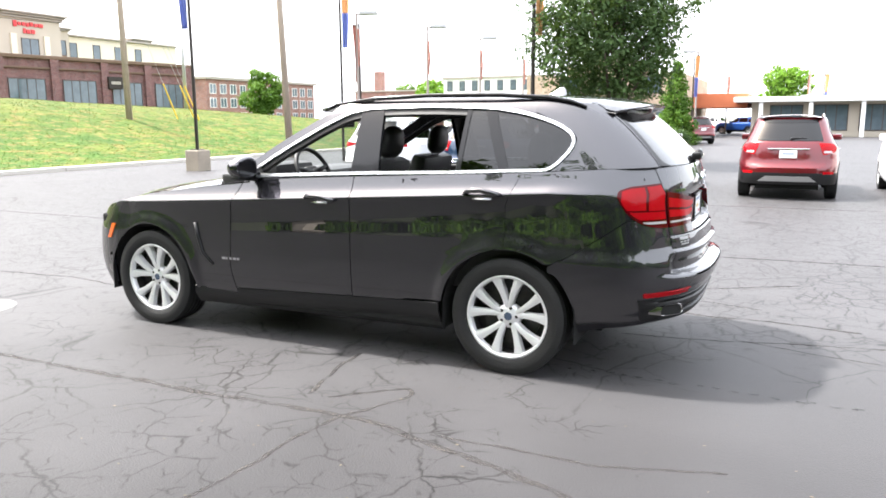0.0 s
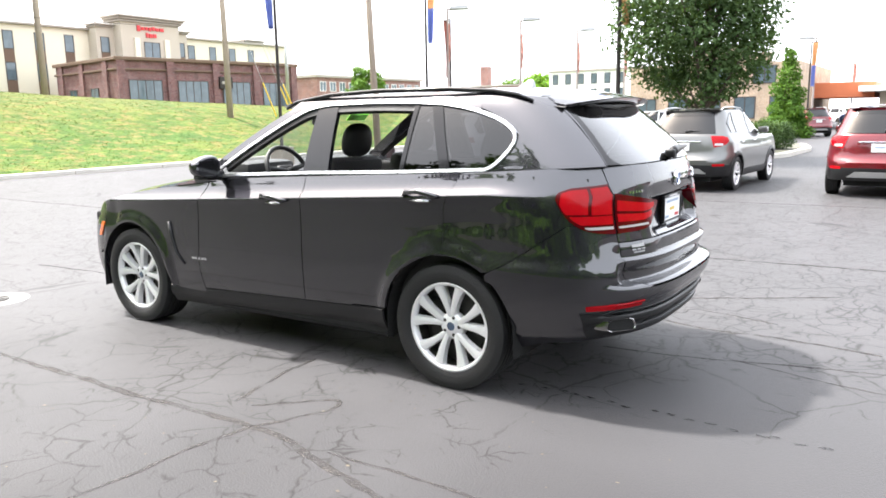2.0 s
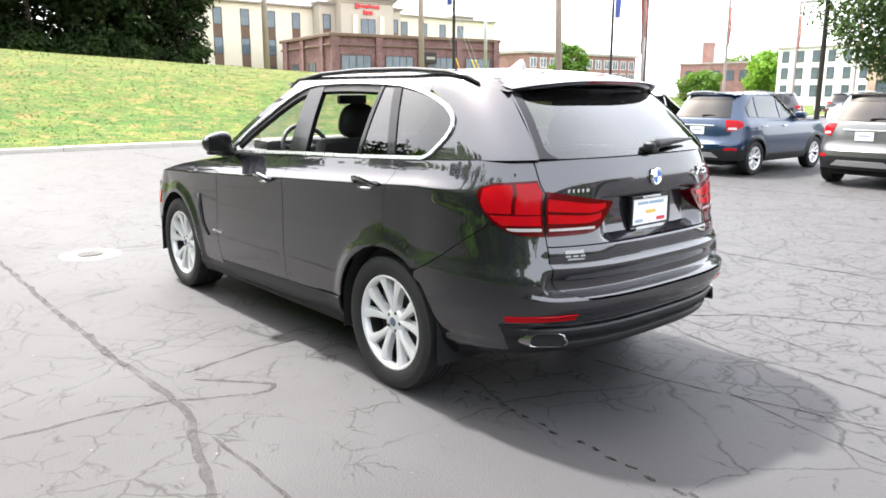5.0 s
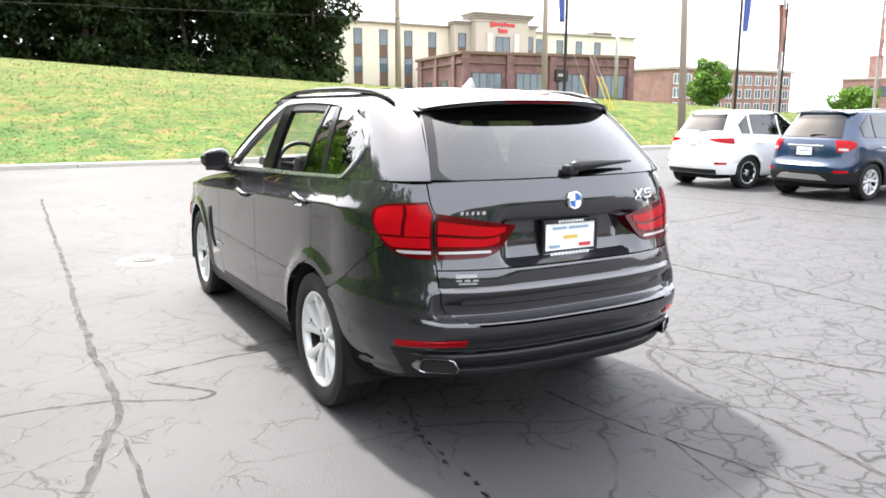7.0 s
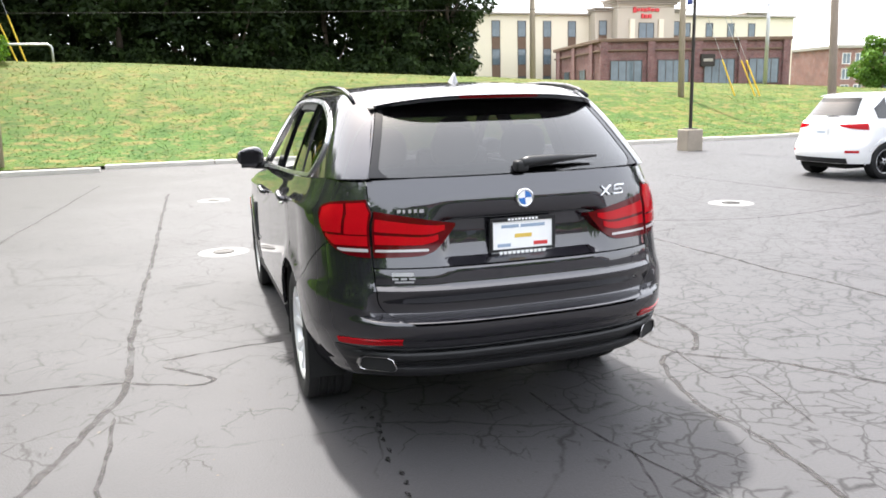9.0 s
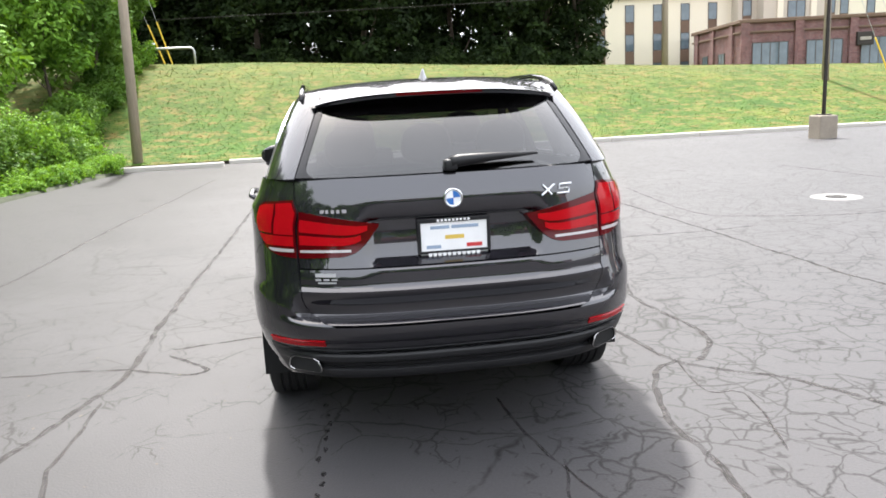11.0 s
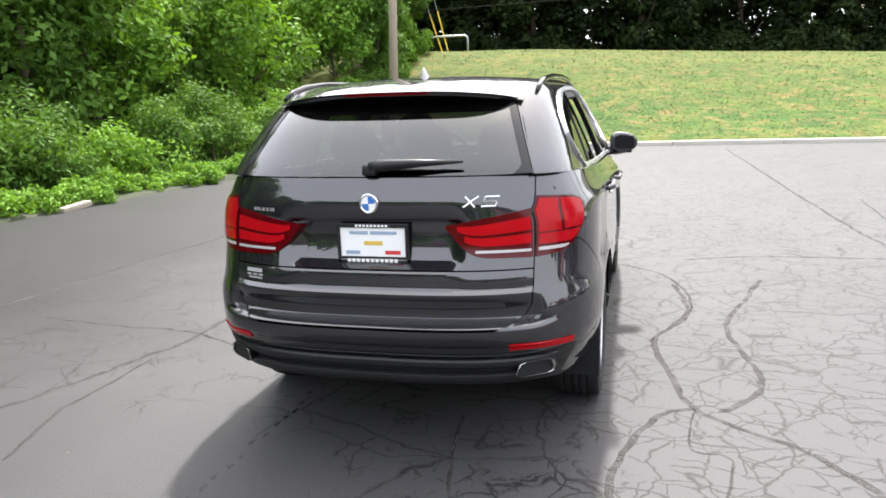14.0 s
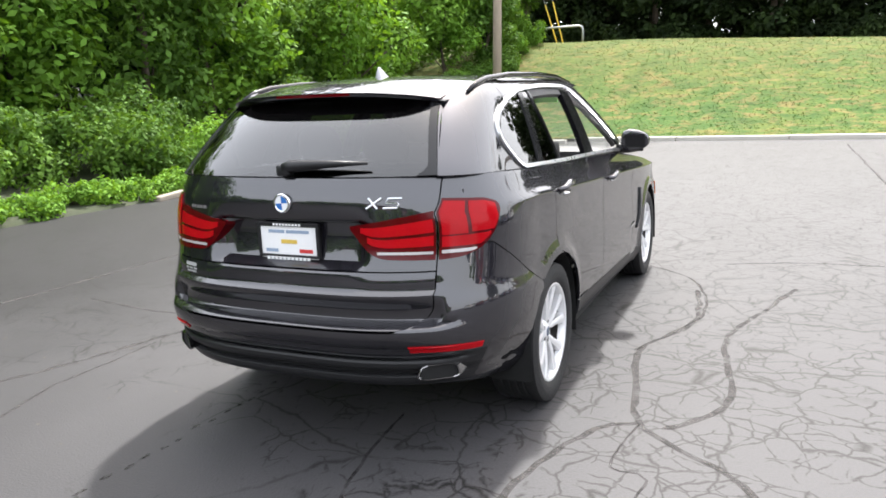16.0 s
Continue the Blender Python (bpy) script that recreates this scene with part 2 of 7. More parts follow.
def brick_material(name, c1, c2, mortar, scale=1.0):
    m = pbr(name, c1, 0.85, var=0.45, coarse=1.1, fine=7.0, bump=0.3)
    n, l = m.node_tree.nodes, m.node_tree.links
    b = n["Principled BSDF"]
    co = n.new("ShaderNodeTexCoord")
    sep, com = n.new("ShaderNodeSeparateXYZ"), n.new("ShaderNodeCombineXYZ")
    l.new(co.outputs["Object"], sep.inputs[0])
    add = n.new("ShaderNodeMath")
    add.operation = "ADD"
    l.new(sep.outputs["X"], add.inputs[0])
    l.new(sep.outputs["Y"], add.inputs[1])
    l.new(add.outputs[0], com.inputs["X"])
    l.new(sep.outputs["Z"], com.inputs["Y"])
    t = n.new("ShaderNodeTexBrick")
    t.inputs["Scale"].default_value = scale
    t.inputs["Brick Width"].default_value, t.inputs["Row Height"].default_value, t.inputs["Mortar Size"].default_value = 0.22, 0.075, 0.008
    t.inputs["Color1"].default_value, t.inputs["Color2"].default_value, t.inputs["Mortar"].default_value = (*c1, 1), (*c2, 1), (*mortar, 1)
    l.new(com.outputs[0], t.inputs["Vector"])
    sc = b.inputs["Base Color"].links[0].from_node
    l.new(t.outputs["Color"], sc.inputs[0])
    return m


def glass_material(name, tint, rough=0.0, ior=1.6):
    m = bpy.data.materials.new(name)
    m.use_nodes = True
    b = m.node_tree.nodes["Principled BSDF"]
    n, l = m.node_tree.nodes, m.node_tree.links
    b.inputs["Base Color"].default_value = (0.01, 0.01, 0.012, 1)
    b.inputs["Roughness"].default_value = rough
    b.inputs["Specular IOR Level"].default_value = 0.6
    t = n.new("ShaderNodeBsdfTransparent")
    t.inputs["Color"].default_value = (*tint, 1)
    gl = n.new("ShaderNodeBsdfGlossy")
    gl.inputs["Roughness"].default_value = 0.01
    lw = n.new("ShaderNodeLayerWeight")
    lw.inputs["Blend"].default_value = 0.5
    p5, fr = n.new("ShaderNodeMath"), n.new("ShaderNodeMath")
    p5.operation, fr.operation = "POWER", "MULTIPLY_ADD"
    p5.inputs[1].default_value = 3.0
    f0 = ((ior - 1) / (ior + 1)) ** 2
    fr.inputs[1].default_value, fr.inputs[2].default_value = 1 - f0, f0
    l.new(lw.outputs["Facing"], p5.inputs[0])
    l.new(p5.outputs[0], fr.inputs[0])
    mx = n.new("ShaderNodeMixShader")
    l.new(fr.outputs[0], mx.inputs[0])
    l.new(t.outputs[0], mx.inputs[1])
    l.new(gl.outputs[0], mx.inputs[2])
    l.new(mx.outputs[0], n["Material Output"].inputs["Surface"])
    return m


def paint(name, base, metal=0.5, rough=0.35):
    m = pbr(name, base, rough, metal=metal, coat=1.0, var=0.04, coarse=0.8, fine=300.0, rough_var=0.15, spec=0.5)
    return m


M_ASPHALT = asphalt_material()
M_TAR = worn(pbr("crack_tar", (0.03596, 0.03224, 0.03038), 0.85, var=0.3, coarse=4.0, fine=60.0, bump=0.3), 6.0, 0.36, 0.66)
M_OIL = worn(pbr("oil_stain", (0.0084, 0.0077, 0.0077), 0.5, var=0.3, coarse=4.0, fine=60.0), 30.0, 0.45, 0.8)
M_COLLAR = pbr("worn_collar", (0.19, 0.185, 0.18), 0.85, var=0.3, coarse=5.0, fine=40.0, bump=0.3)
M_CAST = pbr("brownish_cast_concrete", (0.252, 0.217, 0.175), 0.88, var=0.25, coarse=2.0, fine=30.0, bump=0.4)
M_CONCRETE = pbr("concrete", (0.468, 0.441, 0.396), 0.85, var=0.18, coarse=1.2, fine=30.0, bump=0.4)
M_GRASS = lawn_material("lawn")
M_BLADE = lawn_material("grass_blade", True)
M_VERGE = pbr("weedy_earth", (0.0264, 0.0363, 0.0132), 0.95, var=0.4, coarse=1.2, fine=14.0, bump=0.9, tint=(0.033, 0.0363, 0.0198))
M_EARTH = pbr("far_ground", (0.0924, 0.0924, 0.066), 0.95, var=0.25, coarse=0.02, fine=1.0)
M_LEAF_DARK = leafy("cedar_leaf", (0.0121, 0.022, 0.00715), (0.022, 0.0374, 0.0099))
M_LEAF_MID = leafy("maple_leaf", (0.0585, 0.1209, 0.02028), (0.0897, 0.1677, 0.02808))
M_LEAF_LIGHT = leafy("sapling_leaf", (0.09538, 0.1952, 0.02428), (0.1344, 0.2471, 0.03468))
M_LEAF_PEAR = leafy("pear_leaf", (0.038, 0.068, 0.026), (0.06, 0.1, 0.036))
M_BARK = pbr("bark", (0.07, 0.0525, 0.0385), 0.9, var=0.3, coarse=2.0, fine=25.0, bump=0.8, stretch=(0.7, 0.7, 0.14))
M_POLE_WOOD = pbr("weathered_wood", (0.29, 0.235, 0.185), 0.85, var=0.25, coarse=1.0, fine=30.0, bump=0.5, stretch=(1, 1, 0.1))
M_DARK_METAL = pbr("bronze_metal", (0.035, 0.03, 0.026), 0.45, metal=0.6, var=0.15)
M_GALV = pbr("galvanised_steel", (0.45, 0.45, 0.45), 0.45, metal=0.8, var=0.15)
M_CREAM = pbr("cream_stucco", (0.666, 0.603, 0.477), 0.9, var=0.05, coarse=0.15, fine=12.0, bump=0.15)
M_BEIGE = pbr("beige_stucco", (0.44, 0.392, 0.32), 0.9, var=0.06, coarse=0.2, fine=12.0, bump=0.15)
M_CORNICE = pbr("cornice_paint", (0.315, 0.285, 0.2475), 0.8, var=0.08, fine=10.0)
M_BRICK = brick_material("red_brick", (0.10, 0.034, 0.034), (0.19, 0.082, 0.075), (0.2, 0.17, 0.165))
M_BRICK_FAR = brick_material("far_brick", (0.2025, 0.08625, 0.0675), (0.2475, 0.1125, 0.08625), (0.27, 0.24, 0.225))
M_BRICK_TAN = brick_material("tan_brick", (0.368, 0.264, 0.176), (0.416, 0.304, 0.208), (0.36, 0.32, 0.272))
M_BROWN_PANEL = pbr("brown_spandrel", (0.126, 0.078, 0.051), 0.7, var=0.1)
M_DARK_FRAME = pbr("window_frame_dark", (0.05, 0.04, 0.035), 0.5, var=0.1)
M_WIN = pbr("far_window_glass", (0.09, 0.12, 0.14), 0.06, var=0.25, coarse=0.4, fine=2.0, spec=0.8)
M_WHITE_WALL = pbr("white_painted_wall", (0.76, 0.76, 0.74), 0.8, var=0.08, coarse=0.1, fine=5.0)
M_RED_SIGN = pbr("sign_red", (0.55, 0.04, 0.045), 0.5, var=0.05)
M_ORANGE = pbr("orange_fascia", (0.42, 0.12, 0.05), 0.6, var=0.08)
# banner colours paled, the wash of strong light mixed into the cloth
M_FLAG_BLUE = pbr("banner_blue", (0.14, 0.18, 0.42), 0.8, var=0.12, fine=20.0)
M_FLAG_ORANGE = pbr("banner_orange", (0.6, 0.34, 0.16), 0.8, var=0.12, fine=20.0)
M_FLAG_RED = pbr("banner_brown", (0.32, 0.15, 0.12), 0.8, var=0.12, fine=20.0)
M_YELLOW = pbr("yellow_plastic", (0.75, 0.5, 0.05), 0.5, var=0.1)


# ---- building blocks ----
def obj(name, bm, material, parent=None, label="", smooth=False):
    """Links a bmesh as one mesh object, under a thing where one is given."""
    me = bpy.data.meshes.new(name)
    bm.normal_update()
    bm.to_mesh(me)
    bm.free()
    if smooth:
        me.shade_smooth()
    for m in material if isinstance(material, (list, tuple)) else (material,):
        me.materials.append(m)
    ob = new(name, me)
    if parent:
        ob.parent = parent
    if label:
        ob["label"] = label
    return ob


def part(name, bm, material, parent, label="", smooth=False):
    return obj(name, bm, material, parent, label, smooth)


def thing(name, label, category, group="", m=None):
    ob = new(name)
    ob.empty_display_size = 0.2
    if m is not None:
        ob.matrix_basis = m
    return tagged(ob, label, category, group)


def box(bm, lo, hi, bevel=0.0, m=None):
    """A box between two corners, with its edges rounded."""
    lo, hi = Vector(lo), Vector(hi)
    g = bmesh.ops.create_cube(bm, size=1.0, matrix=Matrix.Translation((lo + hi) / 2) @ Matrix.Diagonal((*(hi - lo), 1)))
    if bevel:
        es = list({e for v in g["verts"] for e in v.link_edges})
        r = bmesh.ops.bevel(bm, geom=es, offset=bevel, segments=2, affect="EDGES", profile=0.6)
        vs = list({v for f in r["faces"] for v in f.verts} | {v for v in g["verts"] if v.is_valid})
    else:
        vs = g["verts"]
    if m is not None:
        bmesh.ops.transform(bm, matrix=m, verts=vs)
    return bm


def boxed(lo, hi, bevel=0.0, m=None):
    return box(bmesh.new(), lo, hi, bevel, m)


def tube(bm, points, radii, seg=10, caps=True):
    """A round bar along points."""
    rings = []
    pts = [Vector(p) for p in points]
    if not isinstance(radii, (list, tuple)):
        radii = [radii] * len(pts)
    for i, p in enumerate(pts):
        d = (pts[min(i + 1, len(pts) - 1)] - pts[max(i - 1, 0)]).normalized()
        u = d.orthogonal().normalized() if i == 0 else (rings_u - d * rings_u.dot(d)).normalized()
        rings_u = u
        w = d.cross(u)
        rings.append([bm.verts.new(p + radii[i] * (math.cos(2 * math.pi * k / seg) * u + math.sin(2 * math.pi * k / seg) * w)) for k in range(seg)])
    for a, b in zip(rings, rings[1:]):
        for k in range(seg):
            bm.faces.new((a[k], a[(k + 1) % seg], b[(k + 1) % seg], b[k]))
    if caps:
        bm.faces.new(rings[0][::-1])
        bm.faces.new(rings[-1])
    return bm


def lathe(bm, profile, seg=32, m=None, axis="Y"):
    """Turns (radius, height) rows about an axis; axis Y: height runs along y."""
    rings = []
    for r, h in profile:
        ring = []
        for k in range(seg):
            c, s = math.cos(2 * math.pi * k / seg), math.sin(2 * math.pi * k / seg)
            p = Vector((r * c, h, r * s)) if axis == "Y" else Vector((r * c, r * s, h))
            ring.append(bm.verts.new(m @ p if m is not None else p))
        rings.append(ring)
    for a, b in zip(rings, rings[1:]):
        for k in range(seg):
            bm.faces.new((a[k], a[(k + 1) % seg], b[(k + 1) % seg], b[k]))
    return bm


def lerp(a, b, t):
    return a + (b - a) * t


def curve(rows):
    """A smooth function through rows of (x, y)."""
    xs, ys = [r[0] for r in rows], [r[1] for r in rows]

    def at(x):
        if x <= xs[0]:
            return ys[0]
        if x >= xs[-1]:
            return ys[-1]
        i = max(k for k in range(len(xs) - 1) if xs[k] <= x)
        h = xs[i + 1] - xs[i]
        t = (x - xs[i]) / h

        def slope(k):
            if k == 0 or k == len(xs) - 1:
                j = min(k, len(xs) - 2)
                return (ys[j + 1] - ys[j]) / (xs[j + 1] - xs[j])
            d0, d1 = (ys[k] - ys[k - 1]) / (xs[k] - xs[k - 1]), (ys[k + 1] - ys[k]) / (xs[k + 1] - xs[k])
            return 0.0 if d0 * d1 <= 0 else 2 * d0 * d1 / (d0 + d1)
        m0, m1 = slope(i) * h, slope(i + 1) * h
        return (2 * t ** 3 - 3 * t * t + 1) * ys[i] + (t ** 3 - 2 * t * t + t) * m0 + (3 * t * t - 2 * t ** 3) * ys[i + 1] + (t ** 3 - t * t) * m1
    return at


def linear(rows):
    xs, ys = [r[0] for r in rows], [r[1] for r in rows]
    return lambda x: float(np.interp(x, xs, ys))


def mesh_from(name, verts, faces, material, parent=None, label="", smooth=False):
    """A mesh from arrays: verts (n, 3) and equal-sided faces (m, k)."""
    me = bpy.data.meshes.new(name)
    verts, faces = np.asarray(verts, np.float32), np.asarray(faces, np.int32)
    k = faces.shape[1]
    me.vertices.add(len(verts))
    me.vertices.foreach_set("co", verts.ravel())
    me.loops.add(faces.size)
    me.loops.foreach_set("vertex_index", faces.ravel())
    me.polygons.add(len(faces))
    me.polygons.foreach_set("loop_start", np.arange(0, faces.size, k, dtype=np.int32))
    me.update(calc_edges=True)
    if smooth:
        me.shade_smooth()
    me.materials.append(material)
    ob = new(name, me)
    if parent:
        ob.parent = parent
    if label:
        ob["label"] = label
    return ob


# ---- ground ----
crest = linear([(-60, 4.2), (-12, 3.75), (-3, 3.5), (5, 3.05), (16, 2.55), (32, 2.0), (46, 1.3), (60, 0.5), (80, 0.0)])


def bank_height(x, y):
    """Height of the grass bank: a narrow flat verge behind the kerb, a slope, a plateau."""
    t = min(max((-19.6 - x) / 11.5, 0.0), 1.0)
    s = t * t * (3 - 2 * t) * 0.6 + t * 0.4
    h = crest(y) * s
    return 0.10 + h + 0.05 * noise.noise(Vector((x * 0.35, y * 0.35, 0))) * min(1, t * 4) - max(0.0, -34 - x) * 0.004


bm = bmesh.new()
for v in ((-2500, -2500), (2500, -2500), (2500, 2500), (-2500, 2500)):
    bm.verts.new((*v, -0.25))
bm.faces.new(bm.verts)
tagged(obj("ground", bm, M_EARTH), "dull green and grey open land reaching the horizon", "ground", kind="structure")

bm = bmesh.new()
box(bm, (-19.25, -9.5, -0.3), (75, 140, 0.0))
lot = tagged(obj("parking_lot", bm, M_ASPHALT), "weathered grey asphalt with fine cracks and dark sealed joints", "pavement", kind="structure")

# kerb between lot and bank: cast lengths with small joints
kerb = tagged(new("kerb"), "pale worn concrete kerb along the grass bank", "kerb", kind="structure")
y = -6.9
while y < 60:
    step = 3.0
    bend = 0.0 if y > -4 else (y + 4) ** 2 * 0.12
    ob = part("kerb_stone", boxed((-0.28, 0.008, -0.2), (0.0, step - 0.008, 0.13), 0.025), M_CONCRETE, kerb)
    ob.matrix_basis = pose(-19.15 + bend + random.uniform(-0.01, 0.01), y, random.uniform(-0.012, 0.006), 0, 0, random.uniform(-0.3, 0.3))
    y += step

gx = np.concatenate([np.linspace(-19.38, -34, 48), np.linspace(-36, -130, 14)])
gy = np.concatenate([np.linspace(-90, -24, 12), np.linspace(-22, 62, 106), np.linspace(66, 110, 8)])
verts = [(x, y, bank_height(x, y)) for x in gx for y in gy]
ny = len(gy)
faces = [(i * ny + j, i * ny + j + 1, (i + 1) * ny + j + 1, (i + 1) * ny + j) for i in range(len(gx) - 1) for j in range(ny - 1)]
bank = tagged(mesh_from("grass_bank", verts, faces, M_GRASS, smooth=True), "mown grass bank with yellowed patches rising from the kerb", "bank", kind="structure")

# blades over the bank
rng = np.random.default_rng(3)
n = 90000
bx, by = -19.4 - 13.5 * rng.random(n) ** 1.2, -12 + 62 * rng.random(n)
bz = np.array([bank_height(a, b) for a, b in zip(bx, by)])
ang, h, w = rng.random(n) * 6.283, rng.uniform(0.02, 0.045, n), rng.uniform(0.012, 0.03, n)
lean = rng.normal(0, 0.07, (n, 2))
base = np.stack([bx, by, bz - 0.01], 1)
side = np.stack([np.cos(ang) * w, np.sin(ang) * w, np.zeros(n)], 1)
top = base + np.stack([lean[:, 0], lean[:, 1], h], 1)
verts = np.stack([base - side, base + side, top], 1).reshape(-1, 3)
tagged(mesh_from("grass", verts, np.arange(n * 3).reshape(-1, 3), M_BLADE), "short tufts of mown grass on the bank", "grass", kind="stuff")

# verge and slope on the wooded side
def wood_height(x, y):
    t = max(0.0, -8.0 - y)
    return 0.06 + 0.10 * min(t, 1.5) + 0.16 * max(0.0, t - 1.5) * (0.4 + 0.6 * min(1, max(0, (-x + 2) / 16))) + 0.08 * noise.noise(Vector((x * 0.6, y * 0.6, 3)))


edge = linear([(-40, -6.6), (-19.5, -6.5), (-16, -6.8), (-12, -7.2), (-7, -7.75), (0, -8.1), (30, -8.6)])
gx = np.linspace(-34, 40, 80)
gt = np.array([0, 0.12, 0.3, 0.6, 1, 1.6, 2.4, 3.4, 5, 8, 12, 18, 30, 60])
verts, k = [], len(gt)
for x in gx:
    for t in gt:
        y = edge(x) - t
        verts.append((x, y, -0.05 if t == 0 else wood_height(x, y)))
faces = [(i * k + j, (i + 1) * k + j, (i + 1) * k + j + 1, i * k + j + 1) for i in range(len(gx) - 1) for j in range(k - 1)]
tagged(mesh_from("wooded_slope", verts, faces, M_VERGE, smooth=True), "weedy earth slope under the shrubs beside the lot", "ground", kind="structure")


# ---- plants ----
def leaf_cloud(name, centres, radii, count, size, material, parent, seed, flat=0.75, shell=0.6):
    """Many single leaves on the outside of clumps, facing outwards and up."""
    r = np.random.default_rng(seed)
    centres, radii = np.asarray(centres, float), np.asarray(radii, float)
    wgt = radii ** 2
    idx = r.choice(len(centres), count, p=wgt / wgt.sum())
    d = r.normal(size=(count, 3))
    d /= np.linalg.norm(d, axis=1, keepdims=True)
    rad = radii[idx, None] * (shell + (1 - shell) * r.random((count, 1)) ** 0.6) * (1 + 0.12 * r.normal(size=(count, 1)))
    p = centres[idx] + d * rad * np.array([1, 1, flat])
    nrm = d * 0.7 + r.normal(size=(count, 3)) * 0.55 + np.array([0, 0, 0.45])
    nrm /= np.linalg.norm(nrm, axis=1, keepdims=True)
    a = np.cross(nrm, r.normal(size=(count, 3)))
    a /= np.linalg.norm(a, axis=1, keepdims=True) + 1e-9
    b = np.cross(nrm, a)
    s = size * r.uniform(0.6, 1.4, (count, 1))
    tip, tail = p + a * s, p - a * s
    s1, s2 = p + b * s * 0.5 + nrm * s * 0.12, p - b * s * 0.5 + nrm * s * 0.12
    v = np.stack([tip, s1, tail, s2], 1).reshape(-1, 3)
    return mesh_from(name, v, np.arange(count * 4).reshape(-1, 4), material, parent)


def make_tree(name, label, place, height, spread, leaves, size, leaf, seed, trunk_r=0.16, clear=0.25, clumps=22, shape="round", group="", limbs=9):
    """A tapered trunk with limbs, and a crown of leaf clumps with gaps."""
    r = random.Random(seed)
    t = thing(name, label, "tree", group, pose(*place, 0, 0, r.uniform(0, 360)))
    bm = bmesh.new()
    bend = [(r.uniform(-0.12, 0.12) * k, r.uniform(-0.12, 0.12) * k) for k in range(6)]
    tr = [(bend[k][0], bend[k][1], -0.3 + (height * 0.92 + 0.3) * k / 5) for k in range(6)]
    tube(bm, tr, [trunk_r * (1 - 0.17 * k) for k in range(6)], 9)
    cs, rs = [], []
    for k in range(clumps):
        f = (k + r.random()) / clumps
        z = height * (clear + (1 - clear) * f)
        if shape == "cone":
            wide = spread * (1.02 - f) ** 0.8 + 0.1
        elif shape == "oval":
            wide = spread * math.sin(math.pi * min(0.97, 0.16 + 0.82 * f)) ** 0.8
        else:
            wide = spread * math.sqrt(max(0.05, 1 - (1.6 * f - 0.75) ** 2))
        ang, rr = k * 2.4 + r.uniform(-0.4, 0.4), wide * r.uniform(0.35, 0.85)
        cs.append((rr * math.cos(ang), rr * math.sin(ang), z))
        rs.append(max(0.25, wide * r.uniform(0.32, 0.55)))
    for k in r.sample(range(clumps), min(limbs, clumps)):
        c = Vector(cs[k])
        s = Vector((0, 0, max(height * clear * 0.7, c.z - height * 0.22)))
        mid = s.lerp(c, 0.5) + Vector((0, 0, -0.1))
        tube(bm, [s, mid, c], [trunk_r * 0.45, trunk_r * 0.3, 0.02], 6)
    part("trunk", bm, M_BARK, t, smooth=True)
    leaf_cloud("crown", cs, rs, leaves, size, leaf, t, seed)
    return t


def make_shrub(label, place, wide, tall, leaves, size, leaf, seed, group="shrubs by the lot"):
    r = random.Random(seed)
    t = thing("shrub", label, "shrub", group, pose(*place, 0, 0, r.uniform(0, 360)))
    bm = bmesh.new()
    cs, rs = [], []
    for k in range(12):
        a, d = r.uniform(0, 6.28), wide * math.sqrt(r.random()) * 0.75
        c = (d * math.cos(a), d * math.sin(a), tall * r.uniform(0.15, 0.82) * (1 - 0.4 * d / wide))
        cs.append(c)
        rs.append(r.uniform(0.28, 0.5) * min(wide, tall))
        tube(bm, [(0, 0, -0.2), (c[0] * 0.5, c[1] * 0.5, c[2] * 0.6), c], [0.035, 0.022, 0.008], 5)
    part("stem", bm, M_BARK, t)
    leaf_cloud("foliage", cs, rs, leaves, size, leaf, t, seed, flat=0.9, shell=0.45)
    return t


# ---- hotel and the buildings round the lot ----
def window_unit(parent, centre, wide, tall, normal_x, frame_m=M_DARK_FRAME, bars=1, depth=0.12, pane_m=M_WIN, spandrel=0.0):
    """A window set in a wall whose outside faces +x (normal_x 1) or -y (normal_x 0)."""
    rot = pose(*centre, 0, 0, 90 if normal_x else 0)
    w = part("window", boxed((-wide / 2, -0.025, -tall / 2), (wide / 2, depth, tall / 2)), pane_m, parent)
    w.matrix_basis = rot
    bm = bmesh.new()
    f = 0.07
    for lo, hi in (((-wide / 2 - f, -0.06, -tall / 2 - f), (wide / 2 + f, 0.04, -tall / 2)), ((-wide / 2 - f, -0.06, tall / 2), (wide / 2 + f, 0.04, tall / 2 + f)),
                   ((-wide / 2 - f, -0.06, -tall / 2), (-wide / 2, 0.04, tall / 2)), ((wide / 2, -0.06, -tall / 2), (wide / 2 + f, 0.04, tall / 2))):
        box(bm, lo, hi)
    for k in range(bars):
        x = -wide / 2 + wide * (k + 1) / (bars + 1)
        box(bm, (x - 0.035, -0.05, -tall / 2), (x + 0.035, 0.018, tall / 2))
    part("frame", bm, frame_m, w)
    if spandrel:
        part("spandrel", boxed((-wide / 2 - f, -0.03, -tall / 2 - spandrel), (wide / 2 + f, 0.03, -tall / 2 - f - 0.005)), M_BROWN_PANEL, w)
    return w


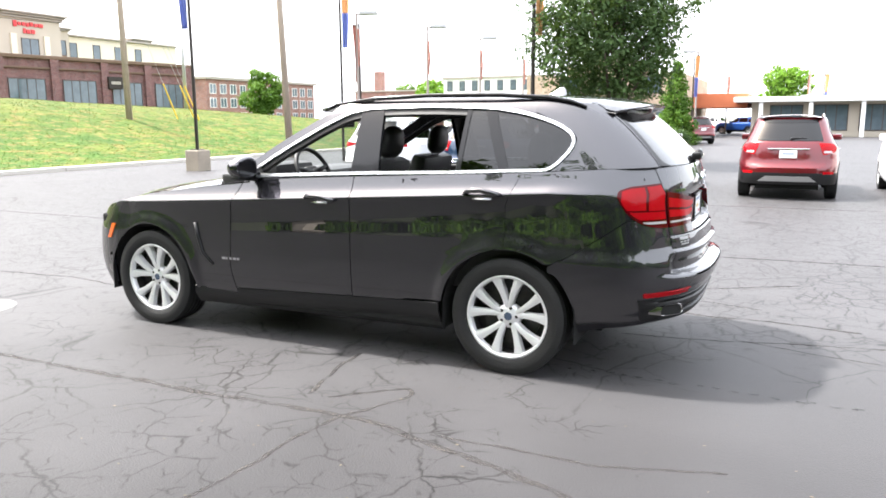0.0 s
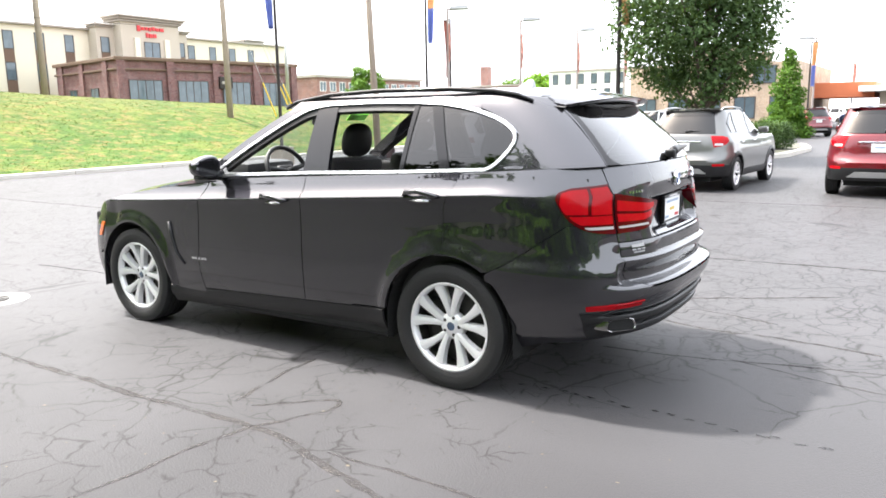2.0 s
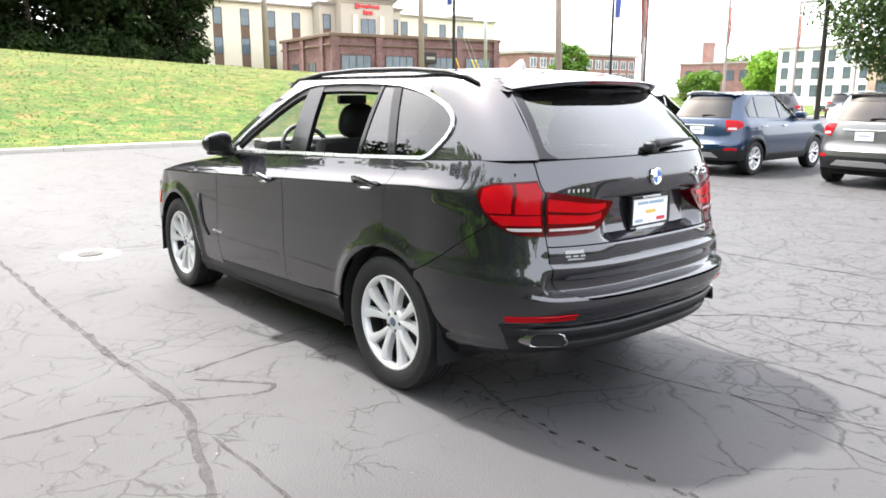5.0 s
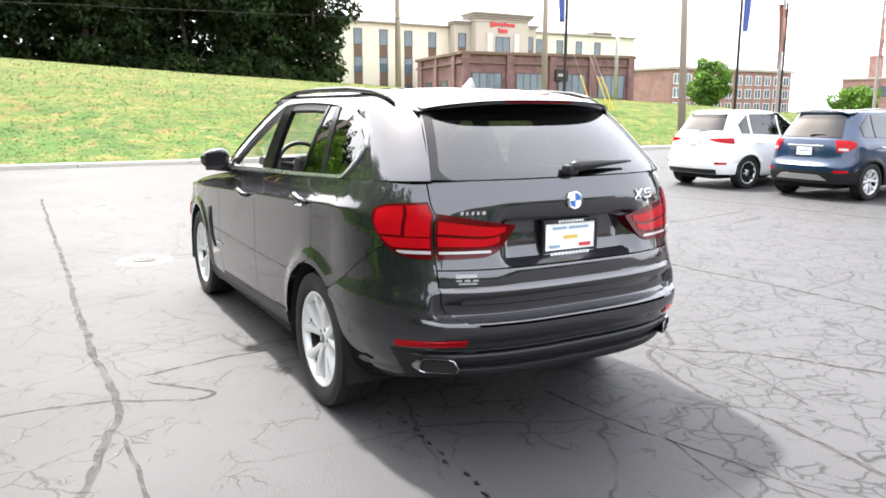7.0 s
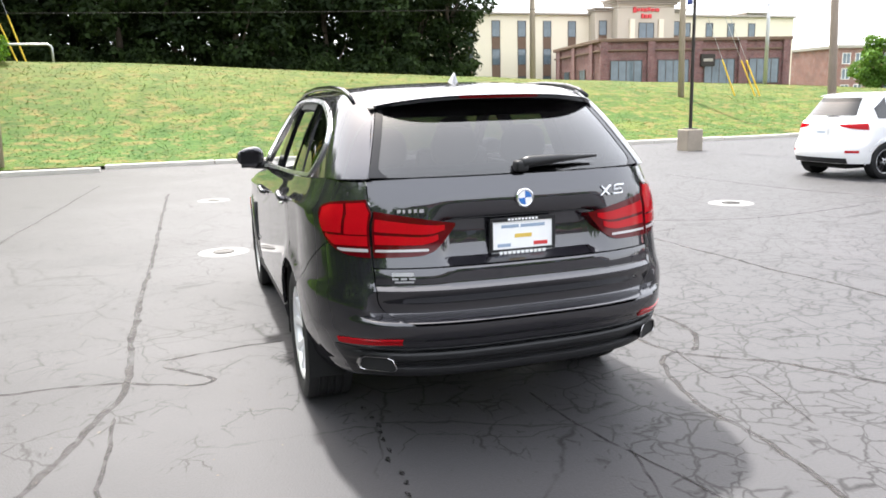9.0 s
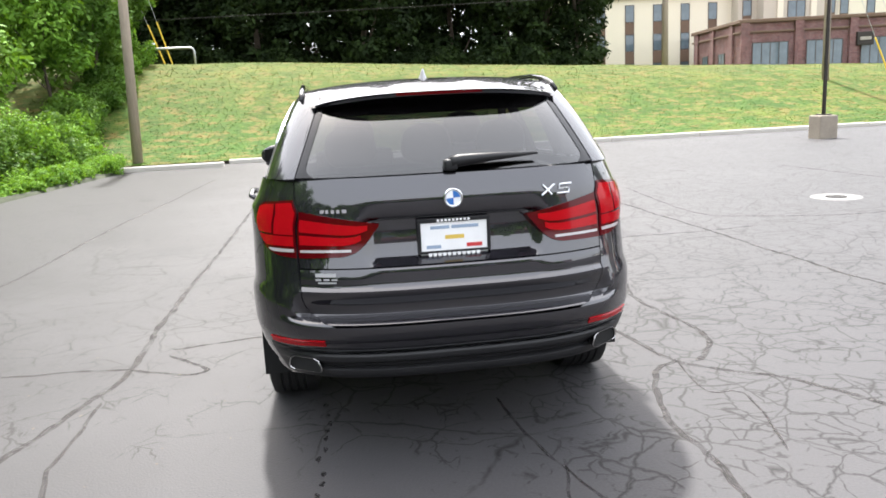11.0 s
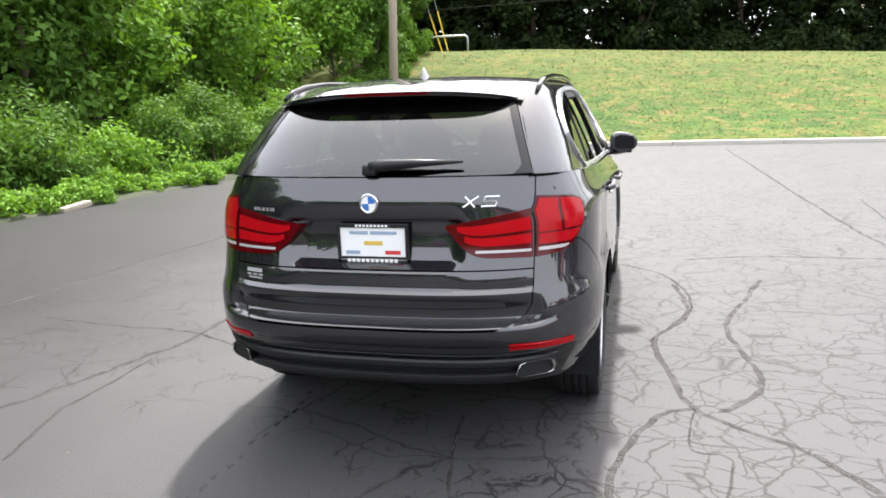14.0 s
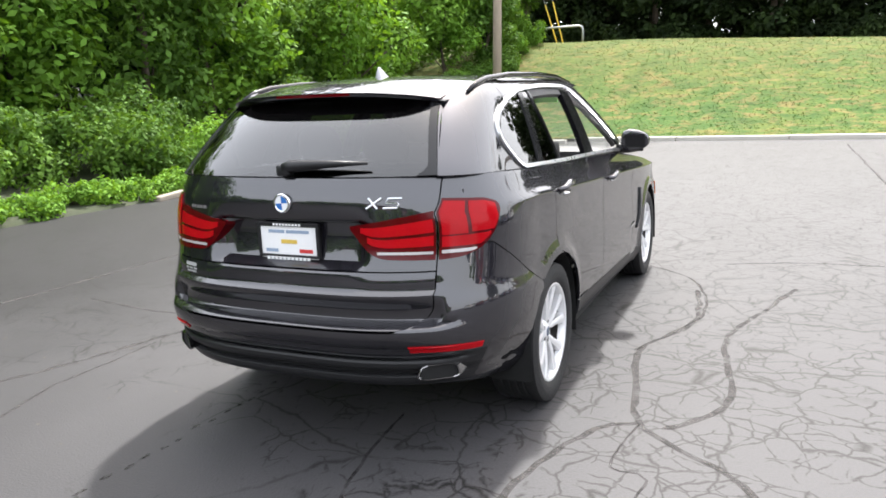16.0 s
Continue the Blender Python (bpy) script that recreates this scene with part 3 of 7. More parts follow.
NEAR = 0.735
HOTEL_AT = Matrix.Translation((4.0 * (1 - NEAR), -1.4 * (1 - NEAR), 1.6 * (1 - NEAR))) @ Matrix.Diagonal((NEAR, NEAR, NEAR, 1))
hotel = thing("hotel", "cream stucco hotel with stepped cornice and red sign", "hotel", m=HOTEL_AT)
part("wall", boxed((-96, 26, 0), (-80, 76, 11.6)), M_CREAM, hotel)
bm = bmesh.new()
box(bm, (-96.2, 25.8, 11.6), (-79.6, 76.2, 11.85), 0.05)
part("parapet", bm, M_CORNICE, hotel)
bm = bmesh.new()
box(bm, (-80, 45.2, 0), (-78.4, 57.4, 11.9))
box(bm, (-78.4, 47.4, 0), (-77, 55.2, 12.6))
part("entrance_tower", bm, M_BEIGE, hotel, "beige stucco tower stepping forward from the wall")
bm = bmesh.new()
for k, (o, z) in enumerate(((0.25, 12.6), (0.45, 12.85), (0.7, 13.1))):
    box(bm, (-80, 47.4 - o, z), (-77 + o, 55.2 + o, z + 0.22), 0.04)
part("cornice", bm, M_CORNICE, hotel, "stepped grey-brown cornice")
bm = bmesh.new()
for y0, y1 in ((45.2, 47.1),):
    for o, z in ((0.2, 11.9), (0.4, 12.12)):
        box(bm, (-80, y0 - o, z), (-78.4 + o, y1 + o, z + 0.2), 0.03)
part("cornice", bm, M_CORNICE, hotel)
bm = bmesh.new()
for o, z in ((0.2, 11.9), (0.4, 12.12)):
    box(bm, (-80, 55.5 - o, z), (-78.4 + o, 57.4 + o, z + 0.2), 0.03)
part("cornice", bm, M_CORNICE, hotel)
bm = bmesh.new()
for o, z in ((0.2, 11.85), (0.45, 12.05)):
    box(bm, (-84, 68.4 - o, z), (-80 + o, 71.4 + o, z + 0.2), 0.03)
part("cornice", bm, M_CORNICE, hotel, "stepped grey-brown cornice")
for y in (29.6, 33.0, 36.3, 39.6, 42.9):
    for z in (10.0, 6.8, 3.6):
        window_unit(hotel, (-80, y, z), 0.95, 1.75, 1, bars=0, spandrel=1.4)
for y in (46.2, 56.4, 59.2, 62.6, 65.9, 69.2):
    window_unit(hotel, (-78.4 if y < 58 else -80, y, 10.0), 0.95, 1.6, 1, bars=0, spandrel=1.0)
window_unit(hotel, (-77, 51.3, 9.6), 2.0, 1.7, 1, bars=1, spandrel=0.8)
for y in (49.3, 53.3):
    part("pilaster", boxed((-77, y - 0.35, 7.0), (-76.8, y + 0.35, 10.9), 0.04), M_CREAM, hotel)
# the sign stays unlettered: two rows of plain red bars
sign = thing("hotel_sign", "red sign of two rows on the hotel tower", "sign", m=HOTEL_AT @ pose(-76.97, 51.3, 11.75))
for k, (y0, y1, z0, z1) in enumerate(((-1.9, -1.45, -0.1, 0.55), (-1.35, -0.95, 0.05, 0.4), (-0.85, -0.45, 0.05, 0.42), (-0.35, 0.0, 0.0, 0.42), (0.1, 0.5, 0.08, 0.5), (0.6, 1.0, 0.05, 0.4), (1.1, 1.7, 0.05, 0.42), (-0.75, -0.45, -0.75, -0.2), (-0.35, 0.1, -0.75, -0.3), (0.2, 0.65, -0.72, -0.28))):
    part("sign_bar", boxed((0.0, y0, z0), (0.12, y1, z1), 0.04), M_RED_SIGN, sign)

ANNEX_AT = pose(-44.4, 26.4, 0, 0, 0, -9) @ Matrix.Diagonal((NEAR, 0.607, 0.855, 1)) @ pose(62, -35.4, 0)
annex = thing("brick_annex", "single-storey red brick restaurant wing with dark storefront windows", "building", m=ANNEX_AT)
bm = bmesh.new()
box(bm, (-76, 35.4, 0), (-62, 59.4, 6.5))
part("wall", bm, M_BRICK, annex)
bm = bmesh.new()
box(bm, (-76.3, 35.1, 6.5), (-61.7, 59.7, 6.78), 0.05)
box(bm, (-76.2, 35.2, 5.75), (-61.82, 59.6, 5.9), 0.03)
part("coping", bm, M_BROWN_PANEL, annex, "dark brown coping and band")
for y in (35.75, 41.6, 47.5, 53.2, 59.0):
    part("pier", boxed((-62.0, y - 0.45, 0), (-61.7, y + 0.45, 6.5)), M_BRICK, annex)
for x in (-74.5, -69.5, -64.2):
    part("pier", boxed((x - 0.45, 35.15, 0), (x + 0.45, 35.4, 6.5)), M_BRICK, annex)
for y in (38.6, 44.5, 50.4, 56.2):
    window_unit(annex, (-61.98, y, 3.95), 3.8, 2.0, 1, bars=3)
for x in (-67, -72):
    window_unit(annex, (x, 35.38, 3.3), 1.6, 2.2, 0, bars=1)

board = thing("wall_sign", "small black board sign on the brick wing", "sign", m=ANNEX_AT @ pose(-61.7, 48.6, 4.9))
part("board", boxed((0.0, -0.9, -0.5), (0.25, 0.9, 0.5), 0.03), M_DARK_METAL, board)
part("sign_bar", boxed((0.25, -0.6, -0.12), (0.28, 0.6, 0.12)), M_CORNICE, board)

far = thing("brick_block", "long low far-off red brick block with rows of windows", "building")
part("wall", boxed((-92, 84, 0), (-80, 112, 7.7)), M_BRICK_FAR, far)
part("roof", boxed((-92.4, 83.6, 7.7), (-79.6, 112.4, 8.1)), M_CORNICE, far)
for k in range(12):
    for z in (2.0, 4.2, 6.3):
        window_unit(far, (-80, 85.4 + k * 2.3, z), 1.3, 1.35, 1, bars=1, frame_m=M_WHITE_WALL)

white = thing("white_block", "white painted building of three storeys with rows of small windows", "building")
part("wall", boxed((-46, 96, 0), (-30, 110, 7.2)), M_WHITE_WALL, white)
part("roof", boxed((-46.2, 95.8, 7.2), (-29.8, 110.2, 7.5)), M_CORNICE, white)
for k in range(8):
    for z in (1.9, 4.1, 6.2):
        window_unit(white, (-45 + k * 1.95, 96, z), 0.75, 1.3, 0, bars=0)

redb = thing("red_block", "far red brick warehouse with a chimney", "building")
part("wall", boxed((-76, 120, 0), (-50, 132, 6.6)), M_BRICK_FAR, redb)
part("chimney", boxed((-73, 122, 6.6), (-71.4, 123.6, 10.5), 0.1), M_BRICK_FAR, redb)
part("roof", boxed((-76.2, 119.8, 6.6), (-50, 132.2, 6.9)), M_CORNICE, redb)
for k in range(9):
    window_unit(redb, (-74 + k * 2.6, 120, 4.6), 1.4, 1.6, 0, bars=1)

tan = thing("tan_block", "tan brick building of two storeys with a stepped gable and awning", "building")
part("wall", boxed((-19.5, 56, 0), (-7.0, 74, 5.0)), M_BRICK_TAN, tan)
bm = bmesh.new()
box(bm, (-16, 55.9, 5.0), (-9, 57, 5.7))
box(bm, (-14.5, 55.9, 5.7), (-10.5, 57, 6.2))
part("gable", bm, M_BRICK_TAN, tan)
for k in range(5):
    window_unit(tan, (-18.1 + k * 2.5, 56, 1.7), 1.4, 1.5, 0, bars=1)
for k in range(3):
    window_unit(tan, (-15.9 + k * 3.3, 56, 4.1), 1.5, 1.2, 0, bars=1)

dealer = thing("dealer_building", "low pale building with a flat canopy and an orange fascia", "building")
part("wall", boxed((-2.2, 62, 0), (10, 78, 2.75)), M_BEIGE, dealer)
part("canopy", boxed((-3.5, 60.4, 2.75), (10.5, 78, 3.15), 0.04), M_WHITE_WALL, dealer)
part("fascia", boxed((-7.5, 63, 2.35), (-2.6, 70, 3.55), 0.04), M_ORANGE, dealer, "orange fascia")
for k in range(4):
    part("column", boxed((-1.6 + k * 3.6, 60.6, 0), (-1.3 + k * 3.6, 60.9, 2.75), 0.02), M_WHITE_WALL, dealer)
for k in range(3):
    window_unit(dealer, (0.4 + k * 3.2, 62, 1.5), 2.3, 1.9, 0, bars=2)


# unseen building added behind the camera to darken reflections in the car's rear
show = thing("showroom", "unseen dark brick and glass block, added for the car's rear to reflect", "building")
part("wall", boxed((34, -24, 0), (48, 40, 6.2)), M_BRICK, show)
part("fascia", boxed((33.4, -24.4, 6.2), (48.4, 40.4, 7.2), 0.05), M_DARK_FRAME, show, "dark fascia band")
for k in range(11):
    window_unit(show, (34, -20.5 + k * 5.7, 2.4), 4.4, 3.6, 0, bars=2).matrix_basis = pose(34, -20.5 + k * 5.7, 2.4, 0, 0, -90)

# ---- poles, lamps, banners ----
def banner(parent, z, wide, tall, materials, turn):
    """Two-coloured cloth hanging in folds beside its pole."""
    for m, f0, f1 in zip(materials, (0.0, 0.52), (0.52, 1.0)):
        bm = bmesh.new()
        rows = []
        for j in range(9):
            t = lerp(f0, f1, j / 8)
            x1 = wide * (1 - 0.35 * t)
            rows.append([bm.verts.new((0.07 + x1 * i / 6, 0.05 * math.sin(i * 1.9 + t * 5) * i / 6, z - tall * t)) for i in range(7)])
        for a, b in zip(rows, rows[1:]):
            for i in range(6):
                bm.faces.new((a[i], a[i + 1], b[i + 1], b[i]))
        bmesh.ops.solidify(bm, geom=bm.faces[:], thickness=0.004)
        ob = part("banner", bm, m, parent, smooth=True)
        ob.matrix_basis = pose(0, 0, 0, 0, 0, turn)


def flag_pole(place, height, flags, label, base=False, turn=70, radius=0.055):
    t = thing("flag_pole", label, "flag pole", "banner poles of the lot", pose(*place))
    part("pole", tube(bmesh.new(), [(0, 0, 0.62 if base else 0), (0, 0, height)], [radius, radius * 0.75], 12), M_DARK_METAL, t)
    if base:
        part("base", boxed((-0.27, -0.27, -0.05), (0.27, 0.27, 0.64), 0.04), M_CAST, t, "square cast concrete base")
        part("base_plate", boxed((-0.15, -0.15, 0.64), (0.15, 0.15, 0.67), 0.005), M_DARK_METAL, t)
    if flags:
        part("bracket", tube(bmesh.new(), [(0, 0, height - 0.1), (0.5 * math.cos(radians(turn)), 0.5 * math.sin(radians(turn)), height - 0.1)], 0.02, 8), M_DARK_METAL, t)
        banner(t, height - 0.12, 0.3, 2.6, flags, turn)
    return t


BO, OB, RR = (M_FLAG_BLUE, M_FLAG_ORANGE), (M_FLAG_ORANGE, M_FLAG_BLUE), (M_FLAG_RED, M_FLAG_RED)
flag_pole((-15.45, 12.9, 0), 7.0, OB, "dark pole with blue and orange banner on concrete base", True, 200)
flag_pole((-14.2, 19.3, 0), 6.9, OB, "thin dark pole with a blue and orange banner", turn=20)
flag_pole((-17.6, 26.2, 0), 6.0, RR, "thin dark pole with a pale brown banner", turn=250)
flag_pole((-6.45, 18.6, 0), 6.9, BO, "brown pole with an orange and blue banner beside the tree", turn=15, radius=0.075)
flag_pole((-5.0, 47.0, 0), 5.6, OB, "thin pole with an orange and blue banner", turn=20)
flag_pole((3.0, 63.0, 0), 5.0, OB, "thin pole with an orange and blue banner", turn=20)


# bronze lightened: the bright haze over the far poles is put into the colour
M_POLE_PALE = pbr("haze_pale_bronze", (0.26, 0.22, 0.2), 0.6, var=0.15)


def lamp_post(place, height, turn):
    t = thing("street_lamp", "tall bronze lot lamp coloured pale for haze, with a flat head and a small banner", "street lamp", "lamps of the lot", pose(*place, 0, 0, turn))
    part("pole", tube(bmesh.new(), [(0, 0, 0), (0, 0, height)], [0.075, 0.05], 10), M_POLE_PALE, t)
    part("arm", boxed((0, -0.03, height - 0.12), (0.5, 0.03, height - 0.05)), M_POLE_PALE, t)
    banner(t, height - 0.75, 0.26, 1.7, RR, -60)
    part("lamp_head", boxed((0.15, -0.22, height - 0.1), (1.0, 0.22, height + 0.08), 0.03), M_GALV, t)


for p, h, a in (((-17.6, 26.0, 0), 6.45, 20), ((-16.4, 31, 0), 6.3, 20), ((-16.1, 37.5, 0), 6.3, 20), ((-16, 45, 0), 6.3, 20), ((-5.1, 49.6, 0), 6.0, 180), ((2, 65, 0), 5.8, 180), ((-4.8, 69.7, 0), 6.0, 20)):
    lamp_post(p, h, a)


def wood_pole(place, height, r, label, lean=(0, 0), material=M_POLE_WOOD, arm=True):
    t = thing("utility_pole", label, "utility pole", "utility poles", pose(*place))
    part("pole", tube(bmesh.new(), [(0, 0, -0.5), (lean[0] * 0.5, lean[1] * 0.5, height / 2), (lean[0], lean[1], height)], [r, r * 0.85, r * 0.7], 14), material, t, smooth=True)
    if arm:
        part("crossarm", boxed((lean[0] - 0.06, lean[1] - 1.1, height - 0.7), (lean[0] + 0.06, lean[1] + 1.1, height - 0.58), 0.01), material, t)
        for k in (-1.0, -0.5, 0.5, 1.0):
            part("insulator", tube(bmesh.new(), [(lean[0], lean[1] + k, height - 0.58), (lean[0], lean[1] + k, height - 0.44)], 0.035, 8), M_GALV, t)
    return t


wood_pole((-20.0, -6.75, 0.1), 9.0, 0.16, "weathered grey wooden pole behind the kerb", (0.1, 0.35), arm=False)
wood_pole((-17.45, 20.35, 0), 10.5, 0.15, "brown wooden utility pole at the edge of the lot", (-0.2, -0.35))
wood_pole((-26.6, 20.5, 1.4), 10.0, 0.15, "tan wooden utility pole on the bank", (0.1, -0.2))
wood_pole((-41.5, 19.8, 2.6), 11.0, 0.2, "tan wooden utility pole behind the bank", (0.1, -0.1))
wood_pole((-46.7, -7.5, 3.4), 6.0, 0.11, "slim grey pole before the dark trees", (0, 0), M_GALV, arm=False)
wood_pole((-33.5, 31.3, 1.9), 7.5, 0.12, "pale steel pole with a lamp near the brick wing", (0, 0), M_GALV, arm=False)


def wire(pts, sag, label):
    bm = bmesh.new()
    a, b = Vector(pts[0]), Vector(pts[1])
    tube(bm, [a.lerp(b, k / 16) - Vector((0, 0, sag * 4 * (k / 16) * (1 - k / 16))) for k in range(17)], 0.013, 5)
    tagged(obj("overhead_cable", bm, M_DARK_METAL), label, "cable", "overhead cables")


wire(((-33, -40, 5.7), (-33, 46, 7.3)), 0.5, "thin black overhead cable in front of the trees")
wire(((-34, -40, 8.4), (-34, 46, 9.0)), 0.5, "thin black overhead cable in front of the trees")

guard = thing("pipe_barrier", "galvanised bent pipe barrier on top of the bank", "barrier", m=pose(-32, -6.8, bank_height(-32, -6.8)))
part("pipe", tube(bmesh.new(), [(0, 0, -0.3), (0, 0, 0.62), (0, -0.05, 0.72), (0, -0.15, 0.77), (0, -2.3, 0.77), (0, -2.4, 0.72), (0, -2.45, 0.62), (0, -2.45, -0.3)], 0.05, 10), M_GALV, guard, smooth=True)


def guy_guard(foot, head):
    t = thing("guy_wire_guard", "yellow plastic guard on a slanting guy wire", "guard", "guy wire guards", pose(*foot))
    d = Vector(head) - Vector(foot)
    part("sleeve", tube(bmesh.new(), [d * 0.0, d], 0.035, 8), M_YELLOW, t)
    part("guy_wire", tube(bmesh.new(), [d, d * 2.2], 0.01, 5), M_GALV, t)


guy_guard((-33.0, -8.0, bank_height(-33, -8)), (-33.0, -8.5, bank_height(-33, -8) + 2.0))
guy_guard((-33.4, -8.4, bank_height(-33.4, -8.4)), (-33.4, -9.0, bank_height(-33.4, -8.4) + 1.9))
for fy, hy in ((23.7, 22.9), (24.9, 24.0), (25.2, 24.3)):
    guy_guard((-26.8, fy, bank_height(-26.8, fy)), (-26.8, hy, bank_height(-26.8, fy) + 1.7))

# ---- trees ----
r = random.Random(11)
for k in range(15):
    y = -24 + k * 2.75 + r.uniform(-0.5, 0.5)
    x = -41.5 + r.uniform(-2.0, 2.0)
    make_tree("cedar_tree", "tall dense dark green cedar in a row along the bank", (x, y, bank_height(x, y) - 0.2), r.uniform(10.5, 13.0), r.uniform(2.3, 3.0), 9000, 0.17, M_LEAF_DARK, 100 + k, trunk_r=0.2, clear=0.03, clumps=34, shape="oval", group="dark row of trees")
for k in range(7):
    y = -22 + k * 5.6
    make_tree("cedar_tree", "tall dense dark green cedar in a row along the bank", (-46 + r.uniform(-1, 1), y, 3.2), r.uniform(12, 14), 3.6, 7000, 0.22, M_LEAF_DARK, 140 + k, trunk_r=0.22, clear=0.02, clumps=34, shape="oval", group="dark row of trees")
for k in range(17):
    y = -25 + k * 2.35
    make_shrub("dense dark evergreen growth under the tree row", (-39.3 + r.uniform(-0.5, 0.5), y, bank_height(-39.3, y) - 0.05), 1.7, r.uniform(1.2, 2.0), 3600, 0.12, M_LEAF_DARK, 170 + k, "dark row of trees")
make_tree("pear_tree", "ornamental pear tree with a dense oval dark green crown", (-4.2, 20.0, 0), 8.3, 2.5, 30000, 0.075, M_LEAF_PEAR, 7, trunk_r=0.15, clear=0.24, clumps=64, shape="oval", limbs=26)
make_tree("arborvitae", "small cone-shaped evergreen beside the far building", (-5.0, 40, 0), 4.6, 1.2, 14000, 0.07, M_LEAF_MID, 8, trunk_r=0.08, clear=0.04, clumps=70, shape="cone")
make_tree("street_tree", "bright green far-off rounded tree", (-0.2, 85, 0), 6.9, 2.6, 5000, 0.2, M_LEAF_LIGHT, 9, group="far trees")
make_tree("street_tree", "bright green far-off rounded tree", (14, 80, 0), 6.0, 2.6, 5000, 0.2, M_LEAF_MID, 10, group="far trees")
make_tree("street_tree", "green sapling beside the far brick block", (-40.5, 48, 0.8), 4.8, 1.8, 5000, 0.14, M_LEAF_MID, 12, group="far trees")
make_tree("street_tree", "green sapling beside the far brick block", (-26, 45, 0), 3.0, 1.5, 4000, 0.12, M_LEAF_MID, 13, group="far trees")
for k, (x, y, h) in enumerate(((-70, 130, 8), (-58, 118, 8), (-100, 118, 9), (-20, 110, 7), (24, 96, 8), (-110, 92, 9))):
    make_tree("street_tree", "green far-off rounded tree", (x, y, 0), h, 4.0, 4000, 0.3, M_LEAF_LIGHT if k % 2 else M_LEAF_MID, 20 + k, group="far trees")

# unseen trees added across the lot, which darken what the paint and glass reflect
for k in range(9):
    y = -16 + k * 5.0
    make_tree("street_tree", "unseen green broadleaf tree added across the lot for reflections", (30 + 3 * math.sin(k * 2.3), y, 0), 5.5 + 1.5 * math.sin(k * 1.7), 2.6, 4000, 0.2, M_LEAF_MID, 500 + k, trunk_r=0.14, clear=0.12, clumps=26, shape="oval", group="trees across the lot")

# woods beside the lot: saplings and vines over shrubs
r = random.Random(5)
for k in range(16):
    x = -27 + k * 2.3 + r.uniform(-0.6, 0.6)
    y = -12.6 - r.uniform(0, 1.8) - (1.0 if k < 3 else 0)
    # past k 10 the trees are unseen, made taller for the window reflections
    make_tree("wild_tree", "wild broadleaf tree overgrown with vines beside the lot", (x, y, wood_height(x, y) - 0.1), r.uniform(6.5, 9.0) + (3.2 if k > 10 else 0), r.uniform(1.9, 2.6) + (0.6 if k > 10 else 0), 9000, 0.11, r.choice((M_LEAF_MID, M_LEAF_LIGHT, M_LEAF_MID)), 200 + k, trunk_r=0.12, clear=0.08, clumps=34, shape="oval", group="woods beside the lot")
for k in range(11):
    x, y = -30 + k * 3.6 + r.uniform(-0.8, 0.8), -17.5 - r.uniform(0, 2)
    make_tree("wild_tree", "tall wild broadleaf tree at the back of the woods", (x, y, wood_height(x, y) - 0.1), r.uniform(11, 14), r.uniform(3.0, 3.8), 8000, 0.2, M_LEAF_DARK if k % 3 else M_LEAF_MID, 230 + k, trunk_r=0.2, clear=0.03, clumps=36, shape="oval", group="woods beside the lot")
for k, (x, y, h, m_) in enumerate(((-24.6, -10.6, 6.6, M_LEAF_LIGHT), (-26.6, -9.6, 6.2, M_LEAF_MID), (-28.6, -10.8, 7.2, M_LEAF_LIGHT), (-31.0, -10.4, 7.6, M_LEAF_MID), (-33.6, -10.2, 7.0, M_LEAF_MID))):
    make_tree("wild_tree", "slender sapling with thin branching stems on the bank", (x, y, bank_height(x, y) - 0.1), h, 1.75, 6500, 0.11, m_, 320 + k, trunk_r=0.07, clear=0.22, clumps=24, shape="oval", group="woods beside the lot", limbs=14)
for k in range(9):
    x, y = -21.4 - k * 1.25, -8.6 - r.uniform(0.2, 1.2)
    make_shrub("broad leafy green shrub tangled at the foot of the bank", (x, y, bank_height(x, y) - 0.05), r.uniform(0.8, 1.2), r.uniform(1.0, 1.7), 4200, 0.06, r.choice((M_LEAF_MID, M_LEAF_MID, M_LEAF_LIGHT)), 350 + k)
# unseen trees from here to x 36, added low for the car's reflections
for k, (x, y) in enumerate(((-1.5, -11.6), (2.4, -11.0), (6.0, -11.8), (9.6, -11.0))):
    make_tree("wild_tree", "unseen wild broadleaf tree added at the edge of the lot", (x, y, 0.3), (7.0, 6.0, 7.5, 5.5)[k], 2.4, 8000, 0.16, M_LEAF_MID, 280 + k, trunk_r=0.18, clear=0.1, clumps=24, shape="oval", group="woods beside the lot")
for k in range(7):
    x, y = 11 + k * 4.2, -13.5 - r.uniform(0, 3)
    make_tree("wild_tree", "wild broadleaf tree overgrown with vines beside the lot", (x, y, 0.4), r.uniform(5, 8), r.uniform(2.2, 2.8), 6000, 0.17, M_LEAF_MID, 260 + k, trunk_r=0.15, clear=0.06, clumps=30, shape="oval", group="woods beside the lot")
for k in range(24):
    x = -21 + k * 1.25 + r.uniform(-0.4, 0.4)
    y = edge(x) - r.uniform(1.6, 3.0)
    make_shrub("broad leafy green shrub tangled at the edge of the lot", (x, y, wood_height(x, y) - 0.05), r.uniform(0.9, 1.4), r.uniform(1.3, 2.4), 5200, 0.055, r.choice((M_LEAF_MID, M_LEAF_LIGHT, M_LEAF_MID)), 300 + k)
for k in range(58):
    x = -19 + k * 0.45 + r.uniform(-0.3, 0.3)
    y = edge(x) - r.uniform(0.35, 0.8)
    make_shrub("low bright green weeds spilling to the asphalt edge", (x, y, 0.02), r.uniform(0.45, 0.7), r.uniform(0.3, 0.55), 1700, 0.04, M_LEAF_LIGHT, 400 + k, "weeds at the lot edge")


